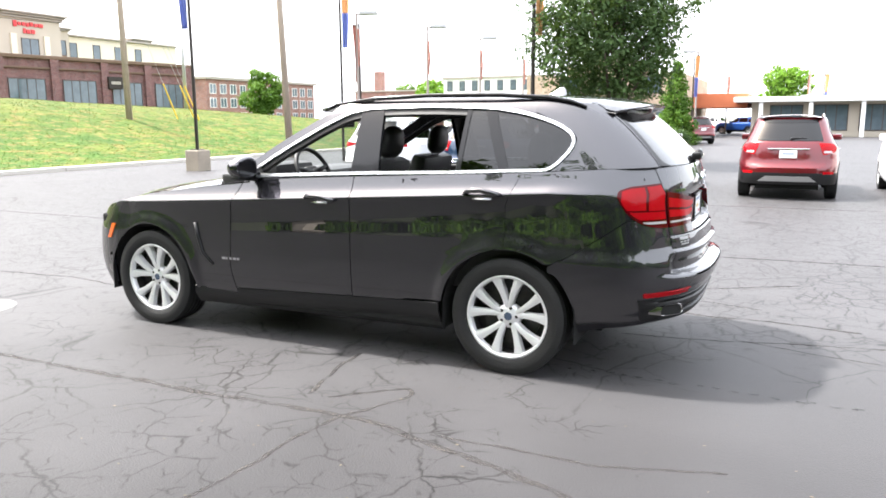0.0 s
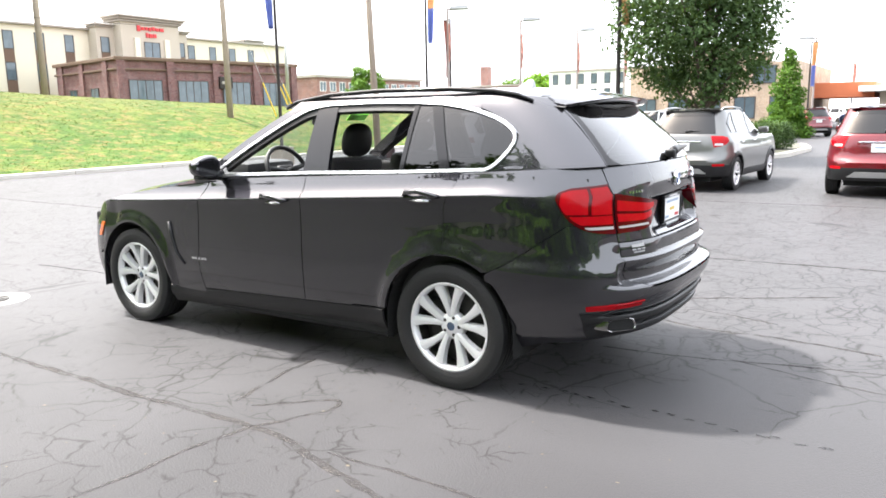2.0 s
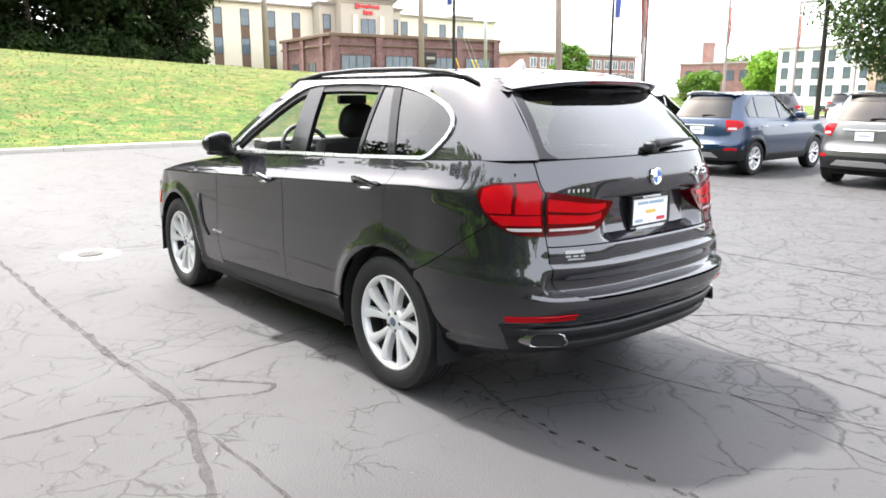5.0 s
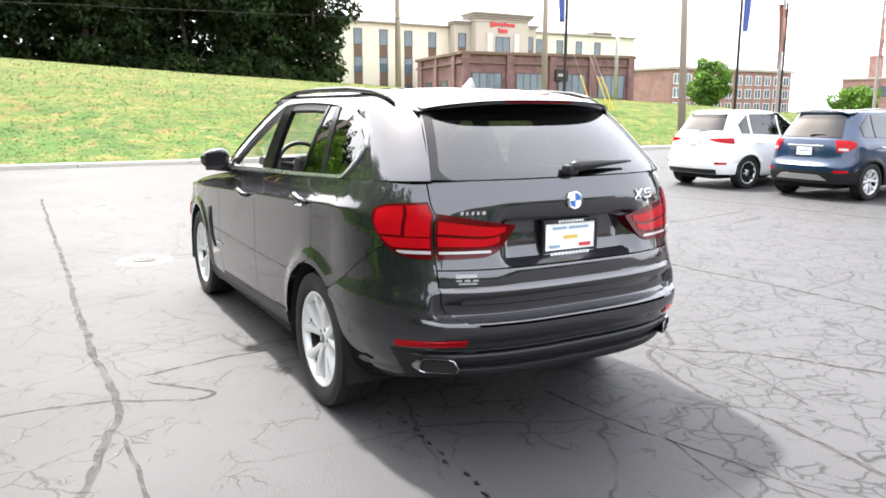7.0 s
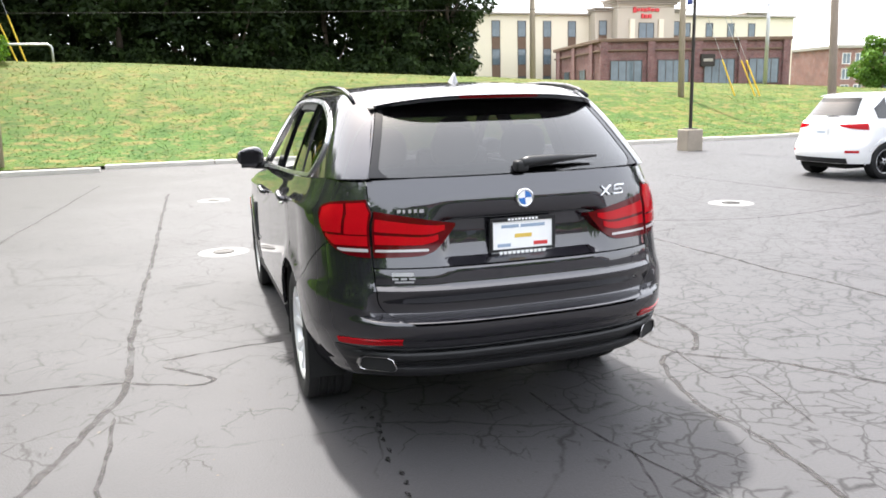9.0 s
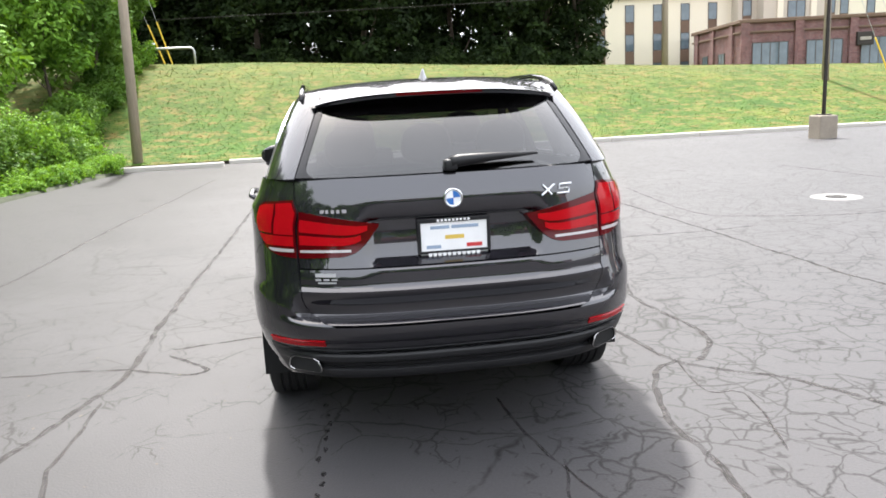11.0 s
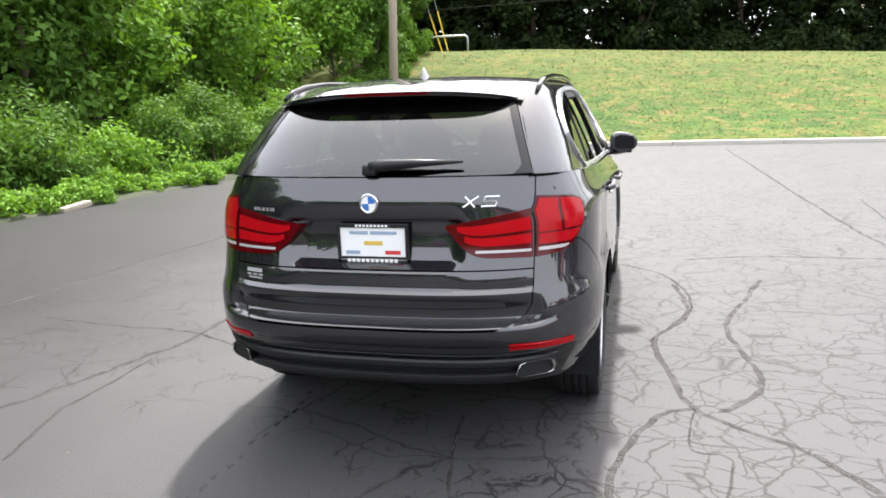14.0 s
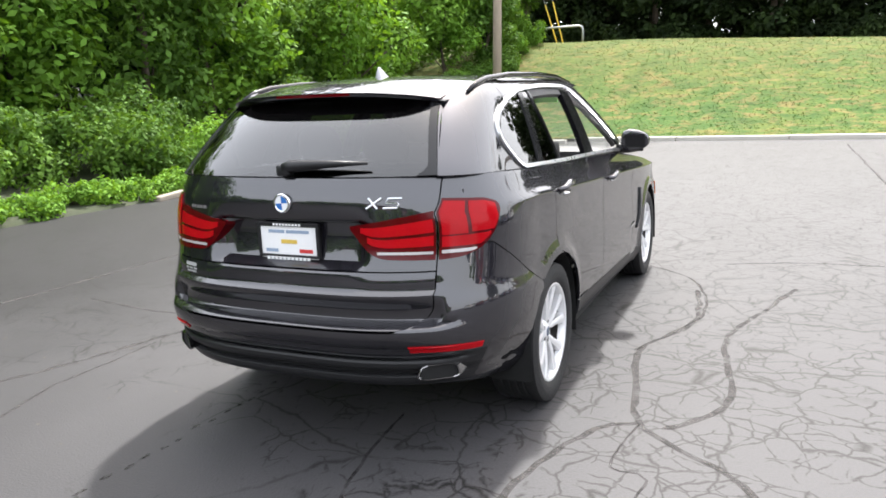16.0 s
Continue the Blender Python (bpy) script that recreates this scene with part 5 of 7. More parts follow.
suv = thing("suv", "dark graphite metallic SUV with lowered front windows, parked on the asphalt", "car")
for side in (-1, 1):
    bm = patch(bmesh.new(), SK, linear([(0.3, -2.10), (0.5, -2.15), (0.98, -2.12), (1.2, -2.0)]), -1.139, sill_line, lambda a: belt(a) - 0.004, 24, 26, 0, side, levels=crease_levels(16, 5))
    d = skin("front_door", bm, M_PAINT, suv)
    door_handles = [(d, -1.36, 1.036)]
    bm = patch(bmesh.new(), SK, -1.133, lambda z: rear_door_edge(z) - 0.003, sill_line, lambda a: belt(a) - 0.004, 28, 26, 0, side, levels=crease_levels(16, 5))
    d2 = skin("rear_door", bm, M_PAINT, suv)
    door_handles.append((d2, -0.2, 1.106))
    for dd, hx, hz in door_handles:
        bm = bmesh.new()
        pts = [SK.at(hx + o, hz + 0.004 * math.cos(o * 12), h) for o, h in ((-0.12, 0.004), (-0.09, 0.03), (0.0, 0.04), (0.09, 0.03), (0.12, 0.004))]
        tube(bm, [(p.x, p.y * side, p.z) for p in pts], [0.013, 0.016, 0.017, 0.016, 0.013], 10)
        part("door_handle", bm, M_PAINT, dd, smooth=True)
        bm = bmesh.new()
        pts = [SK.at(hx + o, hz - 0.014, h) for o, h in ((-0.06, 0.012), (0.0, 0.02), (0.06, 0.012))]
        tube(bm, [(p.x, p.y * side, p.z - 0.008) for p in pts], 0.007, 8)
        part("handle_trim", bm, M_CHROME, dd, "chrome handle insert", smooth=True)
    bm = patch(bmesh.new(), SK, rear_door_edge, lambda z: SK.ay(0.693, z), lambda a: (arch(SK.raw(a, 0.75).x) if SK.raw(a, 0.75).x < 0.21 else seam(min(0.9, SK.raw(a, 0.85).x))), lambda a: belt(min(0.8, SK.raw(a, 1.2).x)) - 0.002, 52, 26, 0, side, levels=crease_levels(14, 7))
    skin("rear_quarter_panel", bm, M_PAINT, suv)
    bm = patch(bmesh.new(), SK, lambda z: SK.af(0.70, z), linear([(0.3, -2.107), (0.5, -2.157), (0.98, -2.127), (1.2, -2.007)]), lambda a: max(arch(SK.raw(a, 0.6).x, FRONT_X), 0.26 if SK.raw(a, 0.6).x < -3.3 else 0.33), fender_top, 60, 20, 0, side, levels=crease_levels(10, 5))
    skin("front_fender", bm, M_PAINT, suv)
    # black trim instead of body paint, so the undercut's shade is in the colour
    bm = patch(bmesh.new(), SK, -2.50, -0.50, 0.215, lambda a: sill_line(a) - 0.006, 20, 6, 0.0, side)
    skin("sill", bm, M_TRIM, suv, "sill under the doors, blackened for its undercut shade")
    # vent behind the front wheel
    bm = bmesh.new()
    pts = [SK.at(x, z, 0.004) for x, z in ((-2.46, 0.82), (-2.44, 0.72), (-2.40, 0.60), (-2.31, 0.52))]
    tube(bm, [(p.x, p.y * side, p.z) for p in pts], [0.014, 0.012, 0.011, 0.006], 8)
    part("fender_vent", bm, M_TRIM, suv, smooth=True)
    for k, wdt in enumerate((0.03, 0.02, 0.02, 0.025, 0.02)):
        p = SK.at(-2.22 + 0.034 * k, 0.575, 0.003)
        part("script_bar", boxed((p.x, p.y * side - 0.003, 0.567), (p.x + wdt, p.y * side + 0.003, 0.583)), M_CHROME, suv, "small chrome badge bar")
    # wheel arch liners
    for hx in (REAR_X, FRONT_X):
        bm = bmesh.new()
        rings = []
        for k in range(19):
            t = math.pi * k / 18
            c, s_ = math.cos(t) * (ARCH_R + 0.004), math.sin(t) * (ARCH_R + 0.004)
            rings.append([bm.verts.new((hx + c, yy * side, HUB + s_ - (0.12 if k in (0, 18) else 0))) for yy in (0.94, 0.58)])
        for a, b in zip(rings, rings[1:]):
            bm.faces.new((a[0], a[1], b[1], b[0]))
        part("wheel_liner", bm, M_VOID, suv)
    # greenhouse
    bm = patch(bmesh.new(), UP, -2.03, 0.05, lambda a: win_top(a) + 0.004, lambda a: max(win_top(a) + 0.02, min(win_top(a) + 0.085, roof_edge(a)) if a < -1.4 else roof_edge(a)), 40, 5, 0.001, side)
    skin("roof_side_rail", bm, M_PAINT, suv)
    bm = patch(bmesh.new(), UP, lambda z: min(win_back(z) + 0.004, 0.31) if z < 1.56 else linear([(1.56, 0.06), (1.58, 0.02), (1.7, 0.02)])(z), lambda z: UP.ay(0.688 - (z - 1.28) * 0.35, z), lambda a: belt(min(0.8, UP.raw(a, 1.27).x)), lambda a: roof_edge(min(0.6, UP.raw(a, 1.62).x)), 26, 22, 0, side, reach=0.6)
    skin("rear_pillar", bm, M_PAINT, suv)
    # bright strip round the side windows
    line = [(x, belt(x) + 0.007) for x in np.linspace(-2.0, 0.155, 30)] + [(0.185, 1.264), (0.215, 1.285), (0.25, 1.321), (0.281, 1.358), (0.299, 1.392), (0.304, 1.42), (0.296, 1.447), (0.27, 1.474), (0.22, 1.505), (0.16, 1.53), (0.09, 1.553), (0.02, 1.573), (-0.08, 1.594)] + [(x, win_top(x) + 0.006) for x in np.linspace(-0.2, -2.0, 34)]
    bm = strip_on(bmesh.new(), UP, line, 0.0105, 0.012, side)
    skin("window_strip", bm, M_SATIN, suv, "satin bright window surround")
    bm = strip_on(bmesh.new(), UP, [(x, win_top(x) - 0.022) for x in np.linspace(-1.9, -0.40, 30)], 0.02, -0.004, side, 0.03)
    skin("door_frame", bm, M_TRIM, suv)
    for x0b, x1b, x0t, x1t in ((-1.165, -0.955, -1.165, -1.0), (-0.415, -0.385, -0.40, -0.37), (-0.115, -0.05, -0.285, -0.215)):
        bm = patch(bmesh.new(), UP, linear([(1.2, x0b), (1.62, x0t)]), linear([(1.2, x1b), (1.62, x1t)]), lambda a: belt(a) + 0.01, lambda a: win_top(a) + 0.002, 4, 10, 0.0, side, 0.03)
        skin("window_pillar", bm, M_GLOSS_BLACK, suv)
    bm = patch(bmesh.new(), UP, linear([(1.2, -0.385), (1.62, -0.37)]), linear([(1.2, -0.115), (1.62, -0.285)]), lambda a: belt(a) + 0.008, lambda a: win_top(a), 6, 10, -0.006, side, 0.003)
    skin("rear_door_glass", bm, M_TINT, suv, "dark tinted fixed pane")
    bm = patch(bmesh.new(), UP, linear([(1.2, -0.05), (1.62, -0.215)]), lambda z: win_back(z), lambda a: 1.24, lambda a: 1.60, 12, 14, -0.006, side, 0.003)
    skin("quarter_glass", bm, M_TINT, suv, "dark tinted quarter pane")
    # roof rail, mirror
    bm = bmesh.new()
    pts = [(x, 0.655 * side * (1 if x < 0.1 else 0.985), roof_edge(x) + h) for x, h in ((-1.5, -0.02), (-1.4, 0.002), (-1.1, 0.014), (-0.7, 0.019), (-0.2, 0.019), (0.1, 0.015), (0.24, 0.004), (0.34, -0.02))]
    tube(bm, pts, [0.009, 0.013, 0.014, 0.014, 0.014, 0.014, 0.013, 0.009], 10)
    part("roof_rail", bm, M_GLOSS_BLACK, suv, "gloss black roof rail", smooth=True)
    bm = bmesh.new()
    bmesh.ops.create_uvsphere(bm, u_segments=24, v_segments=16, radius=1.0)
    for v in bm.verts:
        c = v.co
        sq = (abs(c.y) ** 2.5 + abs(c.z) ** 2.5) ** (1 / 2.5) if abs(c.y) + abs(c.z) > 1e-6 else 1.0
        flatc = (c.y ** 2 + c.z ** 2) ** 0.5
        f = flatc / sq if sq > 1e-6 else 1.0
        c.y, c.z = c.y * f, c.z * f
        c.x = min(c.x, 0.45) * 0.10
        c.y *= 0.104
        c.z *= 0.078 * (1 - 0.22 * c.y * side / 0.098)
    mir = skin("side_mirror", bm, M_PAINT, suv, angle=50)
    mir.matrix_basis = pose(-1.96, 1.0 * side, 1.226, 0, 0, 8 * side)
    bm = boxed((-0.04, -0.07, -0.078), (0.03, 0.06, -0.05), 0.012)
    part("mirror_foot", bm, M_TRIM, mir)
    part("mirror_glass", boxed((0.0455, -0.07, -0.046), (0.048, 0.07, 0.048), 0.001), M_GLOSS_BLACK, mir, "mirror glass")
    bm = bmesh.new()
    tube(bm, [(-1.93, 0.87 * side, 1.17), (-1.96, 0.95 * side, 1.165), (-1.98, 1.0 * side, 1.17)], [0.035, 0.03, 0.03], 8)
    part("mirror_arm", bm, M_TRIM, suv, smooth=True)
    # lamps: one on the quarter panel, one on the gate
    lt = lambda a: linear([(0, 1.135), (0.06, 1.152), (0.25, 1.170), (1, 1.188)])((a - SK.ax(0.585, 1.08)) / (SK.ay(0.696, 1.08) - SK.ax(0.585, 1.08)))
    lb = lambda a: curve([(0, 1.118), (0.05, 1.09), (0.15, 1.038), (0.3, 0.990), (0.5, 0.956), (0.75, 0.938), (1, 0.933)])((a - SK.ax(0.585, 1.08)) / (SK.ay(0.696, 1.08) - SK.ax(0.585, 1.08)))
    la = lambda f: (lambda z: lerp(SM.ax(0.585, z), SM.ay(0.696, z), f))
    tl = skin("tail_lamp", patch(bmesh.new(), SM, la(0.0), la(1.0), lb, lt, 22, 14, 0.006, side, 0.03), M_LENS, suv, "dark red wraparound tail lamp")
    skin("light_bar", patch(bmesh.new(), SM, la(0.26), la(0.97), lambda a: max(lb(a) + 0.018, 0.984), lambda a: max(lb(a) + 0.03, 1.028), 16, 3, 0.009, side, 0.006), M_LENS_BRIGHT, tl)
    skin("light_bar", patch(bmesh.new(), SM, la(0.62), la(0.97), lambda a: 1.034, lambda a: lt(a) - 0.012, 8, 6, 0.009, side, 0.006), M_LENS_BRIGHT, tl)
    skin("light_bar", patch(bmesh.new(), SM, la(0.08), la(0.56), lambda a: max(lb(a) + 0.014, 1.038), lambda a: lt(a) - 0.012, 12, 5, 0.008, side, 0.004), M_LENS_BRIGHT, tl)
    skin("reverse_strip", patch(bmesh.new(), SM, la(0.5), la(0.97), lambda a: max(lb(a) + 0.008, 0.958), lambda a: max(lb(a) + 0.012, 0.972), 8, 2, 0.009, side, 0.006), M_LENS_WHITE, tl, "clear strip at the bottom of the lamp")
    gt_ = lambda a: linear([(0.33, 1.076), (0.40, 1.086), (0.69, 1.137)])(SK.raw(a, 1.0).y)
    gb_ = lambda a: curve([(0.33, 1.066), (0.36, 1.03), (0.40, 0.983), (0.44, 0.953), (0.50, 0.938), (0.69, 0.933)])(SK.raw(a, 1.0).y)
    gz = lambda f: (lambda a: lerp(gb_(a), gt_(a), f))
    flat = SM
    gyf = lambda y: (lambda z: flat.ay(y, z))
    tl = skin("gate_lamp", patch(bmesh.new(), flat, gyf(0.684), gyf(0.332), gb_, gt_, 20, 8, 0.007, side, 0.07), M_LENS, suv, "dark red lamp on the tailgate")
    skin("light_bar", patch(bmesh.new(), flat, gyf(0.675), gyf(0.41), gz(0.29), gz(0.50), 12, 2, 0.010, side, 0.006), M_LENS_BRIGHT, tl)
    skin("light_bar", patch(bmesh.new(), flat, gyf(0.675), gyf(0.38), gz(0.57), gz(0.84), 12, 3, 0.010, side, 0.006), M_LENS_BRIGHT, tl)
    skin("reverse_strip", patch(bmesh.new(), flat, gyf(0.675), gyf(0.455), lambda a: max(gb_(a) + 0.006, 0.958), lambda a: max(gb_(a) + 0.01, 0.969), 12, 2, 0.010, side, 0.006), M_LENS_WHITE, tl, "clear strip at the bottom of the lamp")
    # reflector and tailpipe
    skin("reflector", patch(bmesh.new(), SK, lambda z: SK.ax(0.745, z), lambda z: SK.ay(0.60, z), linear([(0.2, 0.538), (0.45, 0.541), (0.55, 0.552), (0.8, 0.554)]), linear([(0.2, 0.556), (0.45, 0.566), (0.55, 0.581), (0.8, 0.582)]), 14, 2, 0.006, side, 0.012), M_LENS_BRIGHT, suv, "slim red bumper reflector")
    pts = [(0.59, 0.43), (0.60, 0.414), (0.625, 0.408), (0.765, 0.412), (0.79, 0.42), (0.797, 0.438), (0.785, 0.478), (0.76, 0.491), (0.64, 0.49), (0.612, 0.48)]
    bm = bmesh.new()
    ring = lambda f, x: [bm.verts.new((x + 0.005 - max(0, u - 0.58) * 0.5, side * (0.695 + (u - 0.69) * f * 0.76), 0.456 + (v - 0.45) * f * 0.82)) for u, v in pts]
    loops = [ring(1.0, 0.84), ring(1.0, 0.932), ring(0.98, 0.940), ring(0.90, 0.940), ring(0.88, 0.932)]
    for a, b in zip(loops, loops[1:]):
        for k in range(len(pts)):
            bm.faces.new((a[k], a[(k + 1) % len(pts)], b[(k + 1) % len(pts)], b[k]))
    ex = skin("tailpipe_trim", bm, M_PIPE, suv, "dull chrome rounded tailpipe trim")
    # black face in place of the shade inside the pipe
    bm = bmesh.new()
    bm.faces.new(ring(0.89, 0.931))
    part("tailpipe_hole", bm, M_VOID, ex)
    for hx in (REAR_X, FRONT_X):
        spoked_wheel(suv, (hx, 0.815 * side, HUB), side, HUB + 0.004, 0.262, 0.255, 5)
    bm = patch(bmesh.new(), SK, lambda z: SK.ax(-3.385 + 0.55 * (z - 0.66), z), lambda z: SK.ax(-3.345 + 0.55 * (z - 0.66), z), 0.65, 0.765, 4, 6, 0.006, side, 0.01)
    skin("side_marker", bm, M_AMBER, suv, "amber side marker")

# ends of the body
def arch_front(z):
    d = ARCH_R ** 2 - (z - HUB) ** 2
    return max(0.21, REAR_X + math.sqrt(d)) if d > 0 else 0.21


edge_lo = curve([(0.650, 0.54), (0.656, 0.57), (0.664, 0.60), (0.68, 0.635), (0.70, 0.660), (0.74, 0.680), (0.78, 0.686), (0.9, 0.688)])
under = lambda a: linear([(0.3, 0.27), (0.55, 0.335), (0.8, 0.37), (0.95, 0.385), (1.2, 0.385)])(SK.raw(a, 0.4).x)
bm = bmesh.new()
low = lambda a, lo, hi: [lerp(lo, 0.645, k / 22) for k in range(23)] + [0.645 + (hi - 0.645) * (k / 16) ** 1.8 for k in range(1, 17)]
for side in (1, -1):
    patch(bm, SK, lambda z: SK.ax(arch_front(z), z), lambda z: SK.ay(edge_lo(z) + 0.005, z), under, lambda a: seam(min(0.9, SK.raw(a, 0.85).x)) - 0.005, 60, 38, 0, side, 0.012, levels=low)
patches = whole(SK, lambda z: SK.ay(0.56, z), 0.385, 0.645, 30, 26, 0, 0.0)
mesh = bpy.data.meshes.new("bumper_middle")
patches.to_mesh(mesh)
bm.from_mesh(mesh)
bpy.data.meshes.remove(mesh)
skin("rear_bumper", bm, M_PAINT, suv)
skin("bumper_insert", whole(SK, lambda z: SK.ay(0.865 - 0.25 * (0.53 - z), z), 0.385, 0.528, 40, 26, 0.004, 0.02), M_TRIM, suv, "black lower bumper insert")
skin("lower_tailgate", whole(SK, lambda z: SK.ay(edge_lo(z), z), lambda a: 0.656, 0.884, 34, 30), M_PAINT, suv)
skin("upper_tailgate", whole(SK, lambda z: SK.ay(0.688, z), 0.890, lambda a: 1.274, 34, 26), M_PAINT, suv)
skin("gate_strip", whole(SK, lambda z: SK.ay(0.335, z), 1.083, 1.092, 20, 2, 0.004, 0.01), M_GLOSS_BLACK, suv)
skin("rear_glass", whole(UP, lambda z: UP.ay(0.680 - (z - 1.28) * 0.38, z), 1.282, 1.60, 30, 14, -0.003, 0.004), M_TINT_REAR, suv, "dark tinted rear window")
for side in (1, -1):
    bm = patch(bmesh.new(), UP, lambda z: UP.ay(0.684 - (z - 1.28) * 0.35, z), lambda z: UP.ay(0.6815 - (z - 1.28) * 0.375, z), 1.279, lambda a: 1.635, 6, 15, 0.003, side, 0.014)
    skin("tailgate_fin", bm, M_PAINT, suv)
for side in (1, -1):
    skin("glass_edge", patch(bmesh.new(), UP, lambda z: UP.ay(0.680 - (z - 1.28) * 0.38, z), lambda z: UP.ay(0.648 - (z - 1.28) * 0.38 - 0.05 * max(0.0, (1.33 - z) / 0.05) ** 2, z), 1.282, 1.60, 5, 18, -0.0005, side, 0.002), M_GLOSS_BLACK, suv)
# on this car the band is the real black border of the glass
skin("glass_border_shade", whole(UP, lambda z: UP.ay(0.68 - (z - 1.28) * 0.34, z), 1.545, 1.655, 30, 6, -0.010, 0.004), M_GLOSS_BLACK, suv)
# roof with its spoiler lip
bm = bmesh.new()
rows = []
side_of = lambda x: UP.raw(UP.ax(x, roof_edge(x)), roof_edge(x)).y
for i in range(45):
    row = []
    for j in range(29):
        t = lerp(-1, 1, j / 28)
        x = lerp(-1.74 + 0.24 * t * t, 0.655 - 0.03 * t * t - 0.13 * abs(t) ** 5, i / 44)
        w = side_of(x) if x < 0.2 else lerp(side_of(0.2), 0.574, min(1.0, (x - 0.2) / 0.22))
        row.append(bm.verts.new((x, t * w, lerp(roof_mid(x), roof_edge(x), abs(t) ** 2.6) - 0.022 * abs(t) ** 7 * max(0.0, (i / 44 - 0.85) / 0.15))))
    rows.append(row)
for a, b in zip(rows, rows[1:]):
    for j in range(28):
        bm.faces.new((a[j], b[j], b[j + 1], a[j + 1]))
last = rows[-1]
under = [bm.verts.new(v.co + Vector((-0.012, 0, -0.016))) for v in last]
under2 = [bm.verts.new(Vector((v.co.x - 0.10, v.co.y * 0.97, v.co.z - 0.03))) for v in last]
for j in range(28):
    bm.faces.new((last[j], under[j], under[j + 1], last[j + 1]))
    bm.faces.new((under[j], under2[j], under2[j + 1], under[j + 1]))
roof = skin("roof", bm, M_PAINT, suv, angle=50)
bm = bmesh.new()
for j in range(12):
    y0, y1 = -0.2 + j / 30, -0.2 + (j + 1) / 30
    x = lambda y: 0.652 - 0.03 * (y / 0.565) ** 2
    bm.faces.new([bm.verts.new((x(y) + 0.004, y, z)) for y, z in ((y0, 1.617), (y1, 1.617), (y1, 1.629), (y0, 1.629))])
bmesh.ops.remove_doubles(bm, verts=bm.verts[:], dist=0.0005)
part("high_brake_light", bm, M_LENS, roof, "slim red brake light in the spoiler")
bm = bmesh.new()
rows = []
for u, top, wide in ((-0.10, 0.004, 0.012), (-0.07, 0.018, 0.024), (-0.03, 0.04, 0.03), (0.005, 0.06, 0.03), (0.03, 0.063, 0.026), (0.045, 0.045, 0.02), (0.05, 0.004, 0.012)):
    rows.append([bm.verts.new((u - 0.02, wide * f, 1.70 + top * h)) for f, h in ((-1.0, 0.0), (-0.55, 0.35), (-0.16, 0.9), (0.0, 1.0), (0.16, 0.9), (0.55, 0.35), (1.0, 0.0))])
for p, q in zip(rows, rows[1:]):
    for k in range(6):
        bm.faces.new((p[k], q[k], q[k + 1], p[k + 1]))
bm.faces.new(rows[-1])
bm.faces.new(rows[0][::-1])
skin("antenna_fin", bm, M_FIN, suv, "body-coloured shark-fin aerial with its sky reflection painted silver", 50)
# hood, windscreen, front end
bm = bmesh.new()
rows = []
hood_mid = curve([(-3.8, 0.74), (-3.65, 0.86), (-3.3, 0.99), (-2.8, 1.085), (-2.3, 1.14), (-2.05, 1.16)])
hood_side = lambda x: fender_top(x) + 0.005
for i in range(29):
    x = lerp(-3.79, -2.0, i / 28)
    w = min(0.90, SK.at(SK.ax(max(x, -3.7), 0.95), 0.95).y - 0.03) if x > -3.6 else lerp(0.35, 0.72, (x + 3.79) / 0.19)
    rows.append([bm.verts.new((x + 0.10 * (j / 8 - 1) ** 2 * (1 if x < -3.4 else 0), w * (j / 8 - 1), lerp(hood_mid(x), hood_side(x), abs(j / 8 - 1) ** 2.5) + 0.006 * math.cos(3 * math.pi * (j / 8 - 1)))) for j in range(17)])
for a, b in zip(rows, rows[1:]):
    for j in range(16):
        bm.faces.new((a[j], b[j], b[j + 1], a[j + 1]))
skin("hood", bm, M_PAINT, suv)
bm = bmesh.new()
rows = []
for i in range(9):
    t = i / 8
    rows.append([bm.verts.new((lerp(-2.42, -1.72, t) + lerp(0.36, 0.24, t) * u * u, u * lerp(0.82, 0.62, t), lerp(1.10, 1.60, t) + lerp(0.05, -0.02, t) * u * u)) for u in [k / 6 - 1 for k in range(13)]])
for a, b in zip(rows, rows[1:]):
    for j in range(12):
        bm.faces.new((a[j], b[j], b[j + 1], a[j + 1]))
skin("windscreen", bm, M_CLEAR, suv, "clear windscreen").visible_shadow = False
skin("front_bumper", whole(SK, lambda z: SK.af(0.705, z), 0.25, lambda a: 0.60, 20, 12, 0, 0, True), M_PAINT, suv)
skin("grille", whole(SK, lambda z: SK.af(0.45, z), 0.60, 0.82, 14, 6, -0.01, 0, True), M_TRIM, suv, "black front grille")
# undercarriage, cabin tub
bm = bmesh.new()
box(bm, (-3.5, -0.56, 0.24), (0.45, 0.56, 0.72))
box(bm, (0.45, -0.6, 0.40), (0.85, 0.6, 0.72))
part("undercarriage", bm, M_VOID, suv)
bm = bmesh.new()
box(bm, (-2.46, -0.9, 0.24), (-0.47, 0.9, 0.56), 0.02)
box(bm, (-3.5, -0.88, 0.74), (-2.4, 0.88, 0.83), 0.02)
box(bm, (-2.46, -0.85, 0.6), (-2.38, 0.85, 1.08), 0.02)
box(bm, (0.2, -0.72, 0.80), (0.70, 0.72, 0.87), 0.02)
box(bm, (0.45, -0.6, 0.42), (0.74, 0.6, 0.86), 0.02)
part("cabin_floor", bm, M_VOID, suv)
for side in (1, -1):
    part("door_lining", boxed((-2.3, 0.80 * side - 0.03, 0.5), (0.1, 0.80 * side + 0.03, 1.17), 0.02), M_LEATHER, suv)
    part("load_lining", boxed((0.1, 0.74 * side - 0.03, 0.8), (0.72, 0.74 * side + 0.03, 1.22), 0.02), M_TRIM, suv)
bm = bmesh.new()
rows = []
